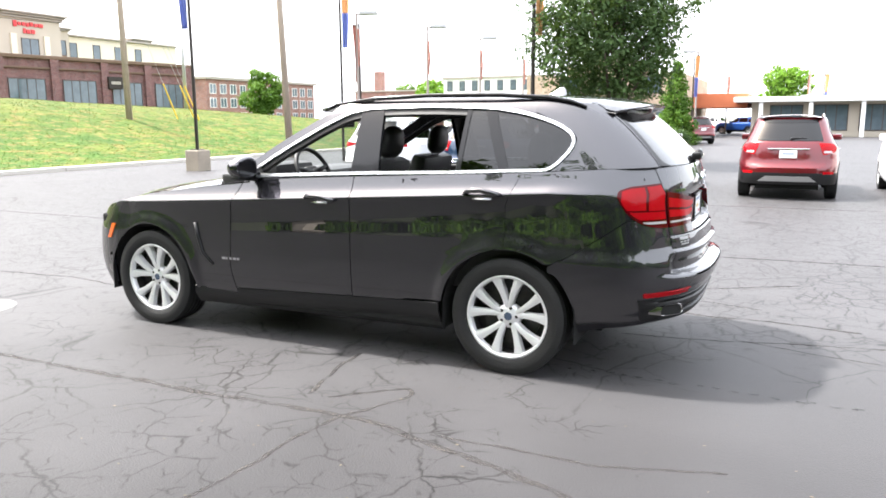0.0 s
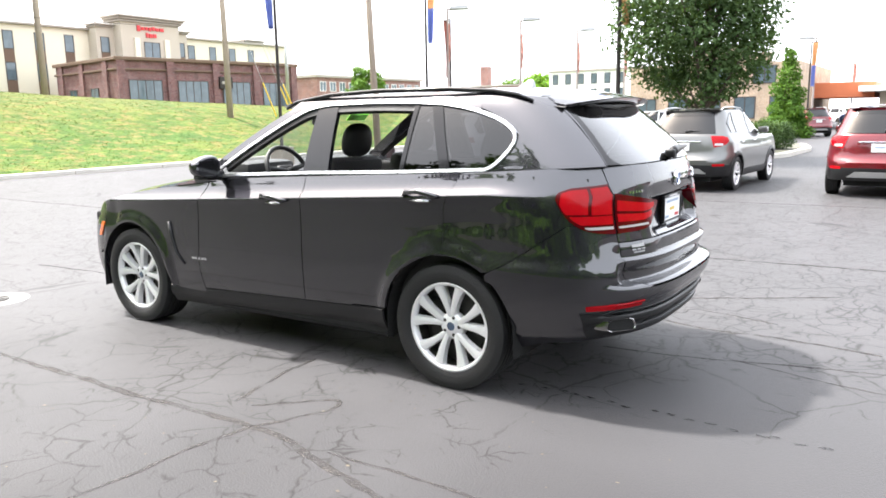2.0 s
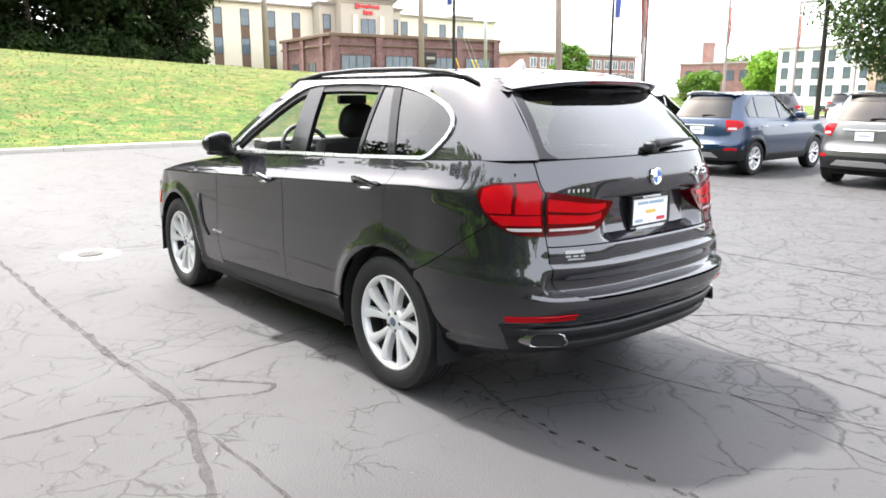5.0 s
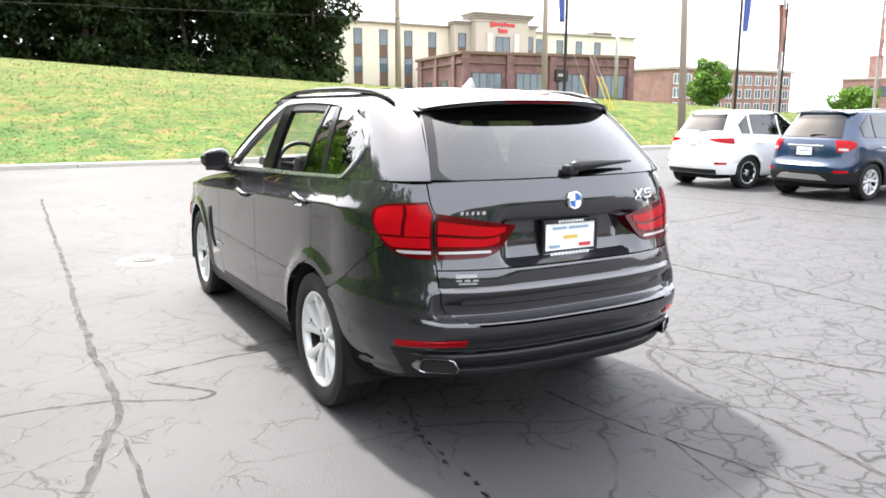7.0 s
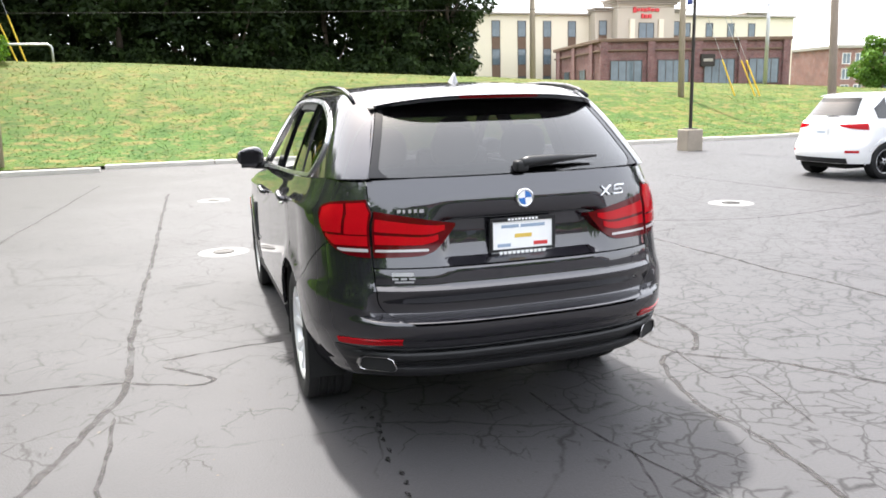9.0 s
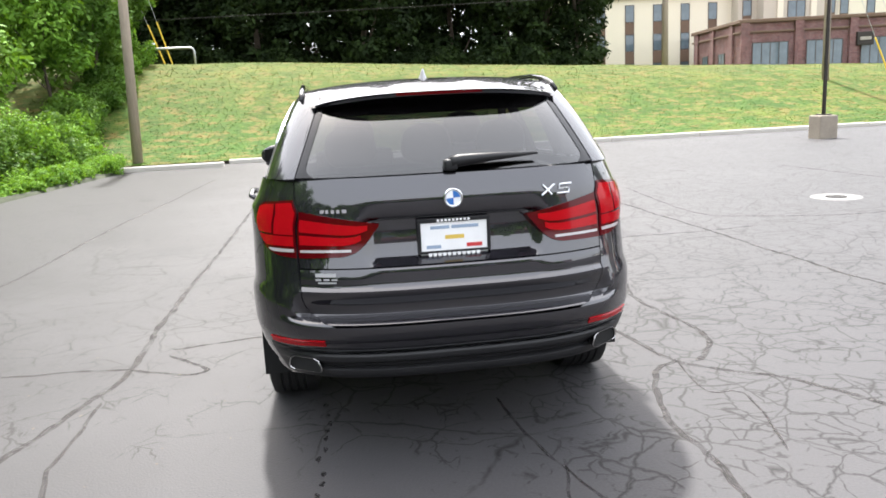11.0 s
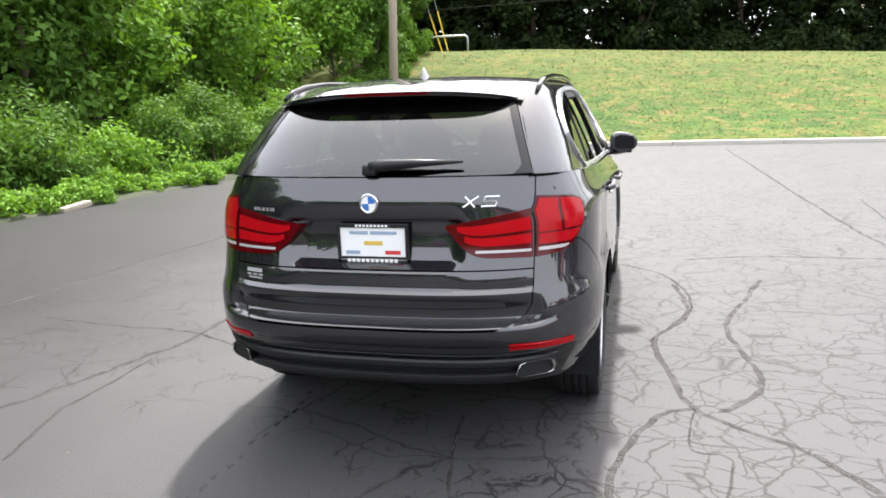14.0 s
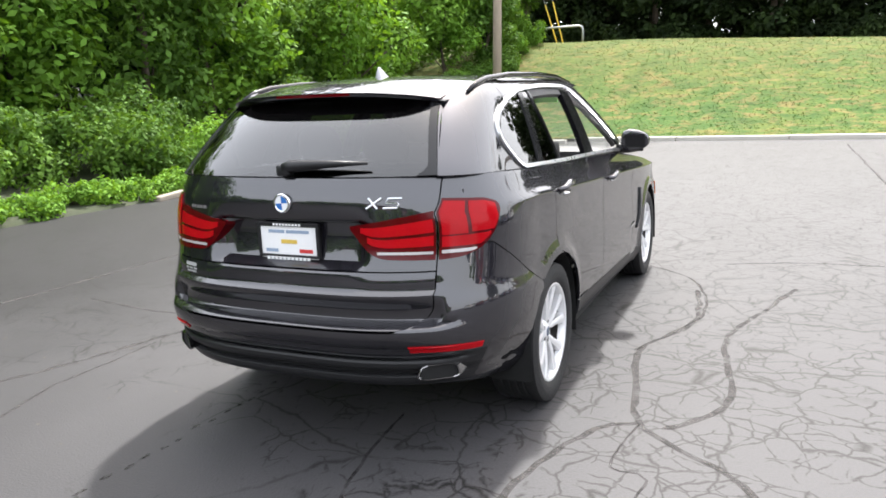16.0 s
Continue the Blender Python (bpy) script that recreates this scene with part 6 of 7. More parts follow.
for i in range(13):
    x = lerp(-1.45, 0.5, i / 12)
    rows.append([bm.verts.new((x, u * 0.60, lerp(roof_mid(x), roof_edge(x), abs(u) ** 2.5) - 0.035)) for u in (-1, -0.6, 0, 0.6, 1)])
for a, b in zip(rows, rows[1:]):
    for j in range(4):
        bm.faces.new((a[j], b[j], b[j + 1], a[j + 1]))
part("headliner", bm, M_LINER, suv)


def seat(x, y, wide, back_top=1.16, heads=(0.0,)):
    bm = bmesh.new()
    box(bm, (x - 0.52, y - wide / 2, 0.62), (x + 0.04, y + wide / 2, 0.80), 0.05)
    box(bm, (-0.07, -wide / 2, 0.0), (0.07, wide / 2, back_top - 0.72), 0.055, pose(x + 0.04, y, 0.74, 0, 14, 0))
    st = skin("seat", bm, M_LEATHER, suv, "black leather seat", 50)
    lean = (back_top - 0.72) * math.tan(radians(14))
    for o in heads:
        bm = bmesh.new()
        bmesh.ops.create_uvsphere(bm, u_segments=20, v_segments=14, radius=1.0)
        for v in bm.verts:
            c = v.co
            k = (abs(c.y) ** 2.8 + abs(c.z) ** 2.8) ** (1 / 2.8)
            f = math.hypot(c.y, c.z) / k if k > 1e-6 else 1.0
            v.co = (c.x * 0.065, c.y * f * 0.14 * (1 - 0.1 * c.z), c.z * f * 0.115 + 0.14)
        bmesh.ops.transform(bm, matrix=pose(x + 0.05 + lean, y + o, back_top - 0.02, 0, 10, 0), verts=bm.verts[:])
        skin("headrest", bm, M_LEATHER, st, angle=60)
        bm = bmesh.new()
        for k in (-0.06, 0.06):
            tube(bm, [(x + 0.04 + lean, y + o + k, back_top - 0.03), (x + 0.06 + lean, y + o + k, back_top + 0.1)], 0.008, 6)
        part("headrest_posts", bm, M_CHROME, st)


seat(-1.34, -0.38, 0.54, 1.275)
seat(-1.34, 0.38, 0.54, 1.275)
seat(-0.22, 0.0, 1.3, 1.24, (-0.42, 0.0, 0.42))
bm = bmesh.new()
box(bm, (-2.36, -0.76, 0.78), (-1.92, 0.76, 1.165), 0.07)
box(bm, (-2.2, -0.62, 1.1), (-1.96, -0.14, 1.235), 0.05)
box(bm, (-1.75, -0.12, 0.6), (-1.0, 0.12, 0.84), 0.04)
skin("dashboard", bm, M_LEATHER, suv, angle=50)
bm = bmesh.new()
pts = [(0.19 * math.cos(2 * math.pi * k / 24), 0.19 * math.sin(2 * math.pi * k / 24), 0) for k in range(25)]
tube(bm, pts, 0.017, 8, False)
for ang in (0.2, math.pi - 0.2, -math.pi / 2):
    tube(bm, [(0, 0, -0.02), (0.185 * math.cos(ang), 0.185 * math.sin(ang), 0)], [0.03, 0.016], 6)
box(bm, (-0.07, -0.055, -0.04), (0.07, 0.055, 0.0), 0.02)
bmesh.ops.transform(bm, matrix=pose(-1.80, -0.38, 1.165, 0, 64, 0) @ pose(0, 0, 0, 0, 0, 90), verts=bm.verts[:])
part("steering_wheel", bm, M_LEATHER, suv, "black leather steering wheel", smooth=True)
part("rear_view_mirror", boxed((-1.79, -0.12, 1.49), (-1.74, 0.12, 1.56), 0.015), M_TRIM, suv)
part("windscreen_sticker", boxed((-0.004, -0.11, -0.035), (0.004, 0.11, 0.035), 0.002, pose(-1.745, 0.37, 1.545, 0, 48, 0)), M_GREEN_TAG, suv, "bright green windscreen sticker")

# tailgate fittings
bx = 0.938
em = part("emblem", lathe(bmesh.new(), [(0.0, 0.012), (0.034, 0.012), (0.036, 0.016), (0.042, 0.014), (0.043, 0.0)], 32, pose(bx - 0.004, 0, 1.17, 0, 0, -90)), M_CHROME, suv, "round chrome-ringed emblem", smooth=True)
part("emblem_field", lathe(bmesh.new(), [(0.0, 0.0135), (0.033, 0.0135)], 28, pose(bx - 0.004, 0, 1.17, 0, 0, -90)), M_PLATE, em)
for q in (0, 1):
    bm = bmesh.new()
    fan = [(0.0, 0.0)] + [(0.031 * math.cos(math.pi * (q + k / 16) + 0.05), 0.031 * math.sin(math.pi * (q + k / 16) + 0.05)) for k in range(9)]
    rounded_poly(bm, fan, 0.0012, lambda u, v, w: (bx + 0.0095 + w, u, 1.17 + v))
    part("emblem_quarter", bm, M_BLUE, em)
for ends in (((0.405, 1.151), (0.468, 1.195)), ((0.412, 1.195), (0.452, 1.151))):
    bar = []
    for y_, z_ in ends:
        q = SK.at(SK.ay(y_, z_), z_, 0.005)
        bar.append((q.x, y_, z_))
    part("badge_bar", tube(bmesh.new(), bar, 0.0048, 6), M_SATIN, suv, "slanted chrome badge bar")
bar = []
for y_, z_ in ((0.552, 1.193), (0.495, 1.193), (0.488, 1.174), (0.534, 1.174), (0.54, 1.166), (0.535, 1.153), (0.478, 1.153)):
    q = SK.at(SK.ay(y_, z_), z_, 0.005)
    bar.append((q.x, y_, z_))
part("badge_bar", tube(bmesh.new(), bar, 0.0046, 6), M_SATIN, suv, "bent chrome badge bar")
for k, wide in enumerate((0.022, 0.012, 0.014, 0.014, 0.02)):
    q = SK.at(SK.ay(0.59 - k * 0.024, 1.135), 1.135, 0.002)
    part("script_bar", boxed((q.x - 0.006, -q.y, 1.128), (q.x + 0.004, -q.y + wide, 1.143)), M_CHROME, suv, "small chrome badge bar")
pl = part("number_plate", boxed((0.9110, -0.152, 0.918), (0.9170, 0.152, 1.07), 0.003), M_PLATE, suv, "white dealer plate in a black frame")
bm = bmesh.new()
for lo, hi in (((0.9050, -0.163, 0.9230), (0.9240, 0.163, 0.935)), ((0.9050, -0.163, 1.062), (0.9240, 0.163, 1.08)), ((0.9050, -0.163, 0.935), (0.9240, -0.148, 1.062)), ((0.9050, 0.148, 0.935), (0.9240, 0.163, 1.062))):
    box(bm, lo, hi, 0.003)
part("plate_frame", bm, M_TRIM, pl)
M_BAR_BLUE, M_BAR_GOLD, M_BAR_RED = pbr("print_blue_grey", (0.25, 0.32, 0.42), 0.5, var=0.03), pbr("print_gold", (0.6, 0.42, 0.08), 0.5, var=0.03), pbr("print_red", (0.5, 0.04, 0.04), 0.5, var=0.03)
for nm, m_, y0, y1, z0, z1 in (("print_bar", M_BAR_BLUE, -0.105, -0.02, 1.032, 1.046), ("print_bar", M_BAR_BLUE, -0.01, 0.11, 1.032, 1.046), ("print_bar", M_BAR_GOLD, -0.04, 0.045, 0.985, 1.003), ("print_bar", M_BAR_RED, 0.055, 0.125, 0.945, 0.962), ("print_bar", M_BAR_BLUE, -0.125, -0.06, 0.945, 0.96)):
    part(nm, boxed((0.9165, y0, z0), (0.9185, y1, z1)), m_, pl)
for k in range(11):
    part("frame_print", boxed((0.9230, -0.118 + k * 0.0215, 0.912), (0.9248, -0.103 + k * 0.0215, 0.926)), M_PLATE, pl)
for k in range(9):
    part("frame_print", boxed((0.9230, -0.075 + k * 0.017, 1.066), (0.9248, -0.064 + k * 0.017, 1.076)), M_PLATE, pl)
for (y0, y1), z, hh in (((0.53, 0.62), 0.862, 0.008), ((0.595, 0.62), 0.843, 0.004), ((0.56, 0.585), 0.843, 0.004), ((0.525, 0.55), 0.843, 0.004), ((0.53, 0.61), 0.829, 0.004)):
    bm = patch(bmesh.new(), SK, lambda z_, y1=y1: SK.ay(y1, z_), lambda z_, y0=y0: SK.ay(y0, z_), z - hh, z + hh, 6, 1, 0.002, -1, 0.001)
    skin("dealer_sticker", bm, M_STICKER, suv, "pale sticker of plain bars")
bm = bmesh.new()
wp = [(0.875, 0.0, 1.318), (0.868, 0.04, 1.327), (0.86, 0.2, 1.335), (0.838, 0.40, 1.338)]
tube(bm, [(p[0] + 0.035, p[1], p[2]) for p in wp], [0.026, 0.028, 0.018, 0.006], 8)
box(bm, (0.87, -0.03, 1.285), (0.93, 0.03, 1.335), 0.012)
part("rear_wiper", bm, M_TRIM, suv, smooth=True)


# ---- parked cars ----
def ss(W, L_rear, L_nose, belt_z, roof_z):
    """Skins, below and above the belt line, of a small SUV; the rear axle is at x 0, the nose points to -x."""
    wid = curve([(0.18, W - 0.10), (0.3, W - 0.03), (0.45, W - 0.01), (0.7, W), (0.88, W - 0.012), (belt_z - 0.06, W - 0.03), (belt_z, W - 0.065), (belt_z + 0.1, W - 0.1)])

    def width(x, z):
        w = wid(z)
        for hx in (0.0, -2.555):
            w += 0.018 * math.exp(-((math.hypot(x - hx, z - 0.33) - 0.385) / 0.035) ** 2)
        return w
    rear = curve([(0.2, L_rear - 0.12), (0.36, L_rear - 0.03), (0.5, L_rear), (0.62, L_rear - 0.01), (0.68, L_rear - 0.08), (0.9, L_rear - 0.13), (belt_z, L_rear - 0.17), (belt_z + 0.1, L_rear - 0.24)])
    nose = curve([(0.2, L_nose + 0.1), (0.5, L_nose), (0.75, L_nose + 0.03), (0.9, L_nose + 0.15), (1.1, L_nose + 0.5)])
    plan = curve([(-3.2, 0.94), (-2.6, 0.985), (-1.5, 1.0), (-0.2, 1.0), (0.2, 0.975), (0.6, 0.95)])
    lower = Surf(width, rear, nose, plan, 0.12, -2.75)
    tw = curve([(belt_z - 0.05, W - 0.055), (belt_z, W - 0.075), (belt_z + 0.25, W - 0.18), (roof_z - 0.05, W - 0.27), (roof_z, W - 0.36)])
    trear = curve([(belt_z - 0.05, L_rear - 0.14), (belt_z, L_rear - 0.18), (belt_z + 0.3, L_rear - 0.38), (roof_z, L_rear - 0.56)])
    tnose = curve([(belt_z - 0.05, -2.2), (belt_z, -2.1), (belt_z + 0.3, -1.6), (roof_z, -1.2)])
    upper = Surf(lambda x, z: tw(z), trear, tnose, curve([(-2.2, 0.96), (-1.2, 1.0), (0, 0.985), (0.6, 0.93)]), lambda z: trear(z) - 0.45, lambda z: tnose(z) + 0.35)
    return lower, upper


def small_suv(label, place, turn, body, group="row of parked cars", dark_wheels=False, scale=1.0, lamp_drop=0.0, cladding=True, silver=True, slim=False):
    """A small parked SUV with cladding round its foot."""
    W, LR, LN, BZ, RZ = 0.89, 0.80, -3.43, 1.05, 1.60
    lo, up = ss(W, LR, LN, BZ, RZ)
    t = thing("parked_car", label, "car", group, pose(*place, 0, 0, turn))
    R, H = 0.385, 0.33
    clad = M_TRIM if cladding else body

    def ar(x, r=R):
        return max([0.26] + [H + math.sqrt(r * r - (x - hx) ** 2) for hx in (0.0, -2.555) if abs(x - hx) < r])
    for side in (-1, 1):
        bm = patch(bmesh.new(), lo, lambda z: lo.ax(-3.1, z), lambda z: lo.ay(0.60, z), lambda a: max(0.46 if not -2.9 < lo.raw(a, 0.6).x < 0.36 else 0.36, ar(lo.raw(a, 0.6).x, 0.43)), lambda a: BZ + 0.02 * (a + 1), 64, 14, 0.0, side, 0.0)
        skin("side_panel", bm, body, t)
        bm = patch(bmesh.new(), lo, lambda z: lo.ax(-2.95, z), lambda z: lo.ax(0.42, z), lambda a: ar(lo.raw(a, 0.5).x, 0.37), lambda a: max(0.40, ar(lo.raw(a, 0.5).x, 0.44)), 60, 4, 0.006, side, 0.02)
        skin("cladding", bm, clad, t)
        # side glass in three panes
        for x0, x1 in ((-1.9, -1.03), (-0.97, -0.17), (-0.10, 0.16)):
            top = lambda a: min(RZ - 0.09, BZ + 0.06 + max(0.0, (a + 1.95)) * 0.75)
            zt_ = lambda a: top(a) if a < -0.1 else top(a) - (a + 0.1) * 0.8
            skin("side_window", patch(bmesh.new(), up, x0, x1, lambda a: BZ + 0.035 + 0.03 * (a + 1.0), zt_, 12, 6, 0.006, side, 0.006), M_TINT, t)
        p = up.at(-1.75, BZ + 0.07)
        mi = boxed((-0.08, -0.1, -0.06), (0.06, 0.1, 0.07), 0.04)
        mob = skin("side_mirror", mi, body, t)
        mob.matrix_basis = pose(-1.75, side * (p.y + 0.12), BZ + 0.08)
        if slim:
            span = lambda a: (lo.raw(a, 1.0).y - 0.36) / 0.45
            bm = patch(bmesh.new(), lo, lambda z: lo.ax(0.40, z), lambda z: lo.ay(0.36, z), lambda a: 1.0 - 0.085 * min(1.0, max(0.0, span(a))) ** 0.6, lambda a: 1.012 + 0.02 * min(1.0, max(0.0, span(a))), 14, 4, 0.012, side, 0.02)
        else:
            low = lambda a: curve([(0.40, 0.97), (0.48, 0.90), (0.58, 0.855), (0.66, 0.835), (0.75, 0.83)])(lo.raw(a, 0.95).x) - lamp_drop
            bm = patch(bmesh.new(), lo, lambda z: lo.ax(0.40, z), lambda z: lo.ay(0.52 + 0.35 * (1.05 - z), z), low, lambda a: curve([(0.40, 1.03), (0.5, 1.06), (0.62, 1.065), (0.75, 1.04)])(lo.raw(a, 0.95).x) - lamp_drop, 16, 7, 0.012, side, 0.02)
        tl = skin("tail_lamp", bm, M_LENS_BRIGHT, t)
        if not slim:
            bm = patch(bmesh.new(), lo, lambda z: lo.ax(0.52, z), lambda z: lo.ay(0.60, z), 0.885, 0.925, 8, 2, 0.017, side, 0.006)
            skin("reverse_lamp", bm, M_LENS_WHITE, tl, "pale reversing lamp")
        skin("reflector", patch(bmesh.new(), lo, lambda z: lo.ay(0.78, z), lambda z: lo.ay(0.6, z), 0.50, 0.545, 8, 2, 0.008, side, 0.01), M_LENS_BRIGHT, t)
        if not slim:
            bm = bmesh.new()
            tube(bm, [(x, side * (W - 0.32), RZ + z) for x, z in ((-1.2, -0.07), (-1.1, -0.015), (-0.5, 0.012), (0.0, 0.0), (0.2, -0.05))], 0.014, 6)
            part("roof_rail", bm, M_GALV, t, smooth=True)
        for hx in (0.0, -2.555):
            spoked_wheel(t, (hx, 0.775 * side, H), side, H + 0.002, 0.228, 0.215, 5, dark_wheels, 32)
        for hx in (-1.12, -0.28):
            q = lo.at(hx, 0.94, 0.02)
            part("door_handle", boxed((hx - 0.09, q.y * side - 0.012, 0.925), (hx + 0.09, q.y * side + 0.012, 0.95), 0.008), M_CHROME if not dark_wheels else body, t)
    skin("rear_bumper", whole(lo, lambda z: lo.ax(0.34, z), 0.30, 0.52, 24, 6, 0.004, 0.01), clad, t)
    skin("tailgate", whole(lo, lambda z: lo.ay(0.66, z), 0.52, lambda a: BZ + 0.025, 20, 12, 0.003, 0.01), body, t)
    if silver:
        skin("skid_plate", whole(lo, lambda z: lo.ay(0.50 - 1.3 * (z - 0.36), z), 0.36, 0.455, 12, 4, 0.014, 0.02), M_GALV, t, "silver skid plate")
    skin("front_bumper", whole(lo, lambda z: lo.ax(-3.08, z), 0.26, lambda a: 0.95, 14, 10, 0, 0, True), body, t)
    skin("rear_glass", whole(up, lambda z: up.ay(0.60 - (z - BZ) * 0.3, z), BZ + (0.13 if slim else 0.06), RZ - 0.10, 16, 6, 0.006, 0.006), M_TINT, t, "dark tinted rear window")
    # black strip painted in for the shade under the spoiler
    skin("glass_border_shade", whole(up, lambda z: up.ay(0.59 - (z - BZ) * 0.3, z), RZ - 0.165, RZ - 0.10, 16, 3, 0.009, 0.006), M_GLOSS_BLACK, t)
    if slim:
        skin("diffuser", whole(lo, lambda z: lo.ay(0.62, z), 0.31, 0.40, 14, 3, 0.012, 0.02), M_TRIM, t, "black lower diffuser")
    skin("cabin", whole(up, lambda z: up.ends(z)[0] + 0.02, BZ - 0.03, RZ - 0.045, 60, 12, -0.004, 0.0), body, t)
    bm = bmesh.new()
    rows = []
    for i in range(17):
        x = lerp(-1.3, 0.34, i / 16)
        w = (W - 0.29) * (1 - 0.12 * max(0, x) / 0.34)
        z0 = RZ - 0.055 - 0.10 * max(0.0, -0.9 - x) ** 1.5
        rows.append([bm.verts.new((x - 0.05 * (k / 4 - 1) ** 2 * (1 if x > 0.1 else 0), w * (k / 4 - 1), z0 + 0.06 * (1 - abs(k / 4 - 1) ** 2.5) - (0.05 * (x - 0.1) if x > 0.1 else 0))) for k in range(9)])
    for a, b in zip(rows, rows[1:]):
        for k in range(8):
            bm.faces.new((a[k], b[k], b[k + 1], a[k + 1]))
    bmesh.ops.solidify(bm, geom=bm.faces[:], thickness=0.03)
    skin("roof", bm, body, t)
    bm = bmesh.new()
    rows = []
    for i in range(9):
        x = lerp(-3.3, -1.95, i / 8)
        rows.append([bm.verts.new((x + 0.15 * (k / 4 - 1) ** 2, 0.78 * (k / 4 - 1), curve([(-3.4, 0.86), (-3.0, 0.98), (-2.4, 1.06), (-1.9, 1.10)])(x) - 0.04 * abs(k / 4 - 1) ** 3)) for k in range(9)])
    for a, b in zip(rows, rows[1:]):
        for k in range(8):
            bm.faces.new((a[k], b[k], b[k + 1], a[k + 1]))
    skin("hood", bm, body, t)
    bm = bmesh.new()
    rows = [[bm.verts.new((lerp(-2.08, -1.28, i / 5) + 0.14 * (k / 4 - 1) ** 2, lerp(0.72, 0.56, i / 5) * (k / 4 - 1), lerp(1.08, RZ - 0.05, i / 5))) for k in range(9)] for i in range(6)]
    for a, b in zip(rows, rows[1:]):
        for k in range(8):
            bm.faces.new((a[k], b[k], b[k + 1], a[k + 1]))
    skin("windscreen", bm, M_TINT, t)
    part("underside", boxed((-3.2, -0.55, 0.2), (0.6, 0.55, 0.6)), M_VOID, t)
    part("chrome_strip", boxed((LR - 0.135, -0.36, 0.945), (LR - 0.105, 0.36, 0.975), 0.008), M_CHROME if silver else body, t)
    pl_ = part("number_plate", boxed((LR - 0.108, -0.152, 0.79), (LR - 0.098, 0.152, 0.935), 0.004), M_PLATE, t, "white dealer plate")
    part("plate_bar", boxed((LR - 0.0985, -0.1, 0.86), (LR - 0.0965, 0.1, 0.885)), M_BAR_BLUE, pl_)
    bm = bmesh.new()
    tube(bm, [(LR - 0.22, 0.02, BZ + 0.10), (LR - 0.235, 0.12, BZ + 0.115), (LR - 0.25, 0.30, BZ + 0.11)], [0.018, 0.014, 0.006], 6)
    part("rear_wiper", bm, M_TRIM, t)
    return t


P_RED = paint("red_metallic_paint", (0.1125, 0.00225, 0.00675), 0.4, 0.3)
P_GREY = paint("warm_grey_metallic_paint", (0.112, 0.112, 0.1085), 0.6, 0.32)
P_BLUE = paint("deep_blue_metallic_paint", (0.004, 0.021, 0.058), 0.4, 0.3)
P_WHITE = paint("white_paint", (0.78, 0.78, 0.78), 0.0, 0.3)
P_BRIGHT_BLUE = paint("bright_blue_paint", (0.02, 0.09, 0.38), 0.2, 0.3)
P_BLACK = paint("black_paint", (0.008, 0.008, 0.009), 0.1, 0.25)

car_white = small_suv("white small SUV with dark wheels parked in the row", (-7.52, 10.75, 0), -90, P_WHITE, dark_wheels=True, cladding=False, silver=False, slim=True)
small_suv("deep blue small SUV with silver skid plate parked in the row", (-5.06, 10.92, 0), -90, P_BLUE)
car_grey = small_suv("warm grey small SUV with silver skid plate parked in the row", (-2.0, 11.08, 0), -93, P_GREY)
car_red = small_suv("red small SUV with black cladding parked in the row", (1.32, 11.2, 0), -90, P_RED)
tagged(copy_thing(car_white, pose(3.98, 11.25, 0, 0, 0, -90)), "white small SUV parked at the end of the row")
car_black = small_suv("black car in a far row across the lot", (-17.8, 48, 0), -80, P_BLACK, "far parked cars")
small_suv("bright blue car parked far across the lot", (-2.6, 72, 0), -20, P_BRIGHT_BLUE, "far parked cars")
for source, x, y, a, w in ((car_red, -4.0, 42.5, -60, "dark red SUV"), (car_white, -6.2, 79, -20, "white car"), (car_red, 8.2, 74, 170, "red car"), (car_black, 4.4, 78, 170, "black car"), (car_white, -15.2, 48.5, -95, "white car"), (car_grey, -12.6, 48, -90, "grey car"),
                           (car_black, -10.0, 48, -90, "black car"), (car_white, -19.5, 56, 0, "white car"), (car_black, -13, 30.5, 20, "black car"), (car_white, -8.6, 33, 10, "white car")):
    tagged(copy_thing(source, pose(x, y, 0, 0, 0, a)), w + " parked far across the lot", "car", "far parked cars")

# ---- kerbed island with a clipped bush ----
isl = tagged(new("kerb_island"), "pale kerbed island with a clipped bush", "island", kind="structure")
bm = bmesh.new()
outline = [(-6.6, 19.2), (-4.2, 18.6), (-2.7, 19.8), (-2.0, 22.5), (-1.9, 26.5), (-2.5, 29.5), (-4.5, 30.5), (-6.6, 29.6), (-7.2, 25)]
rounded_poly(bm, outline, 0.14, lambda u, v, w: (u, v, w - 0.0 if w else -0.05))
part("kerb_edge", bm, M_CONCRETE, isl)
bm = bmesh.new()
rounded_poly(bm, [(-4.6 + (u + 4.6) * 0.9, 24.5 + (v - 24.5) * 0.94) for u, v in outline], 0.03, lambda u, v, w: (u, v, 0.135 + w))
part("mulch", bm, M_EARTH, isl)
bush = thing("clipped_bush", "dense clipped round green bush on the kerbed island", "bush", m=pose(-3.05, 24.0, 0.15))
bm = bmesh.new()
for k in range(7):
    tube(bm, [(0, 0, 0), (0.4 * math.cos(k), 0.4 * math.sin(k), 0.6)], [0.03, 0.01], 5)
part("stem", bm, M_BARK, bush)
r = random.Random(2)
cs = [(r.uniform(-0.5, 0.5), r.uniform(-0.7, 0.7), r.uniform(0.3, 0.75)) for _ in range(16)]
leaf_cloud("foliage", cs, [0.42] * 16, 9000, 0.04, M_LEAF_PEAR, bush, 77, 0.9, 0.7)


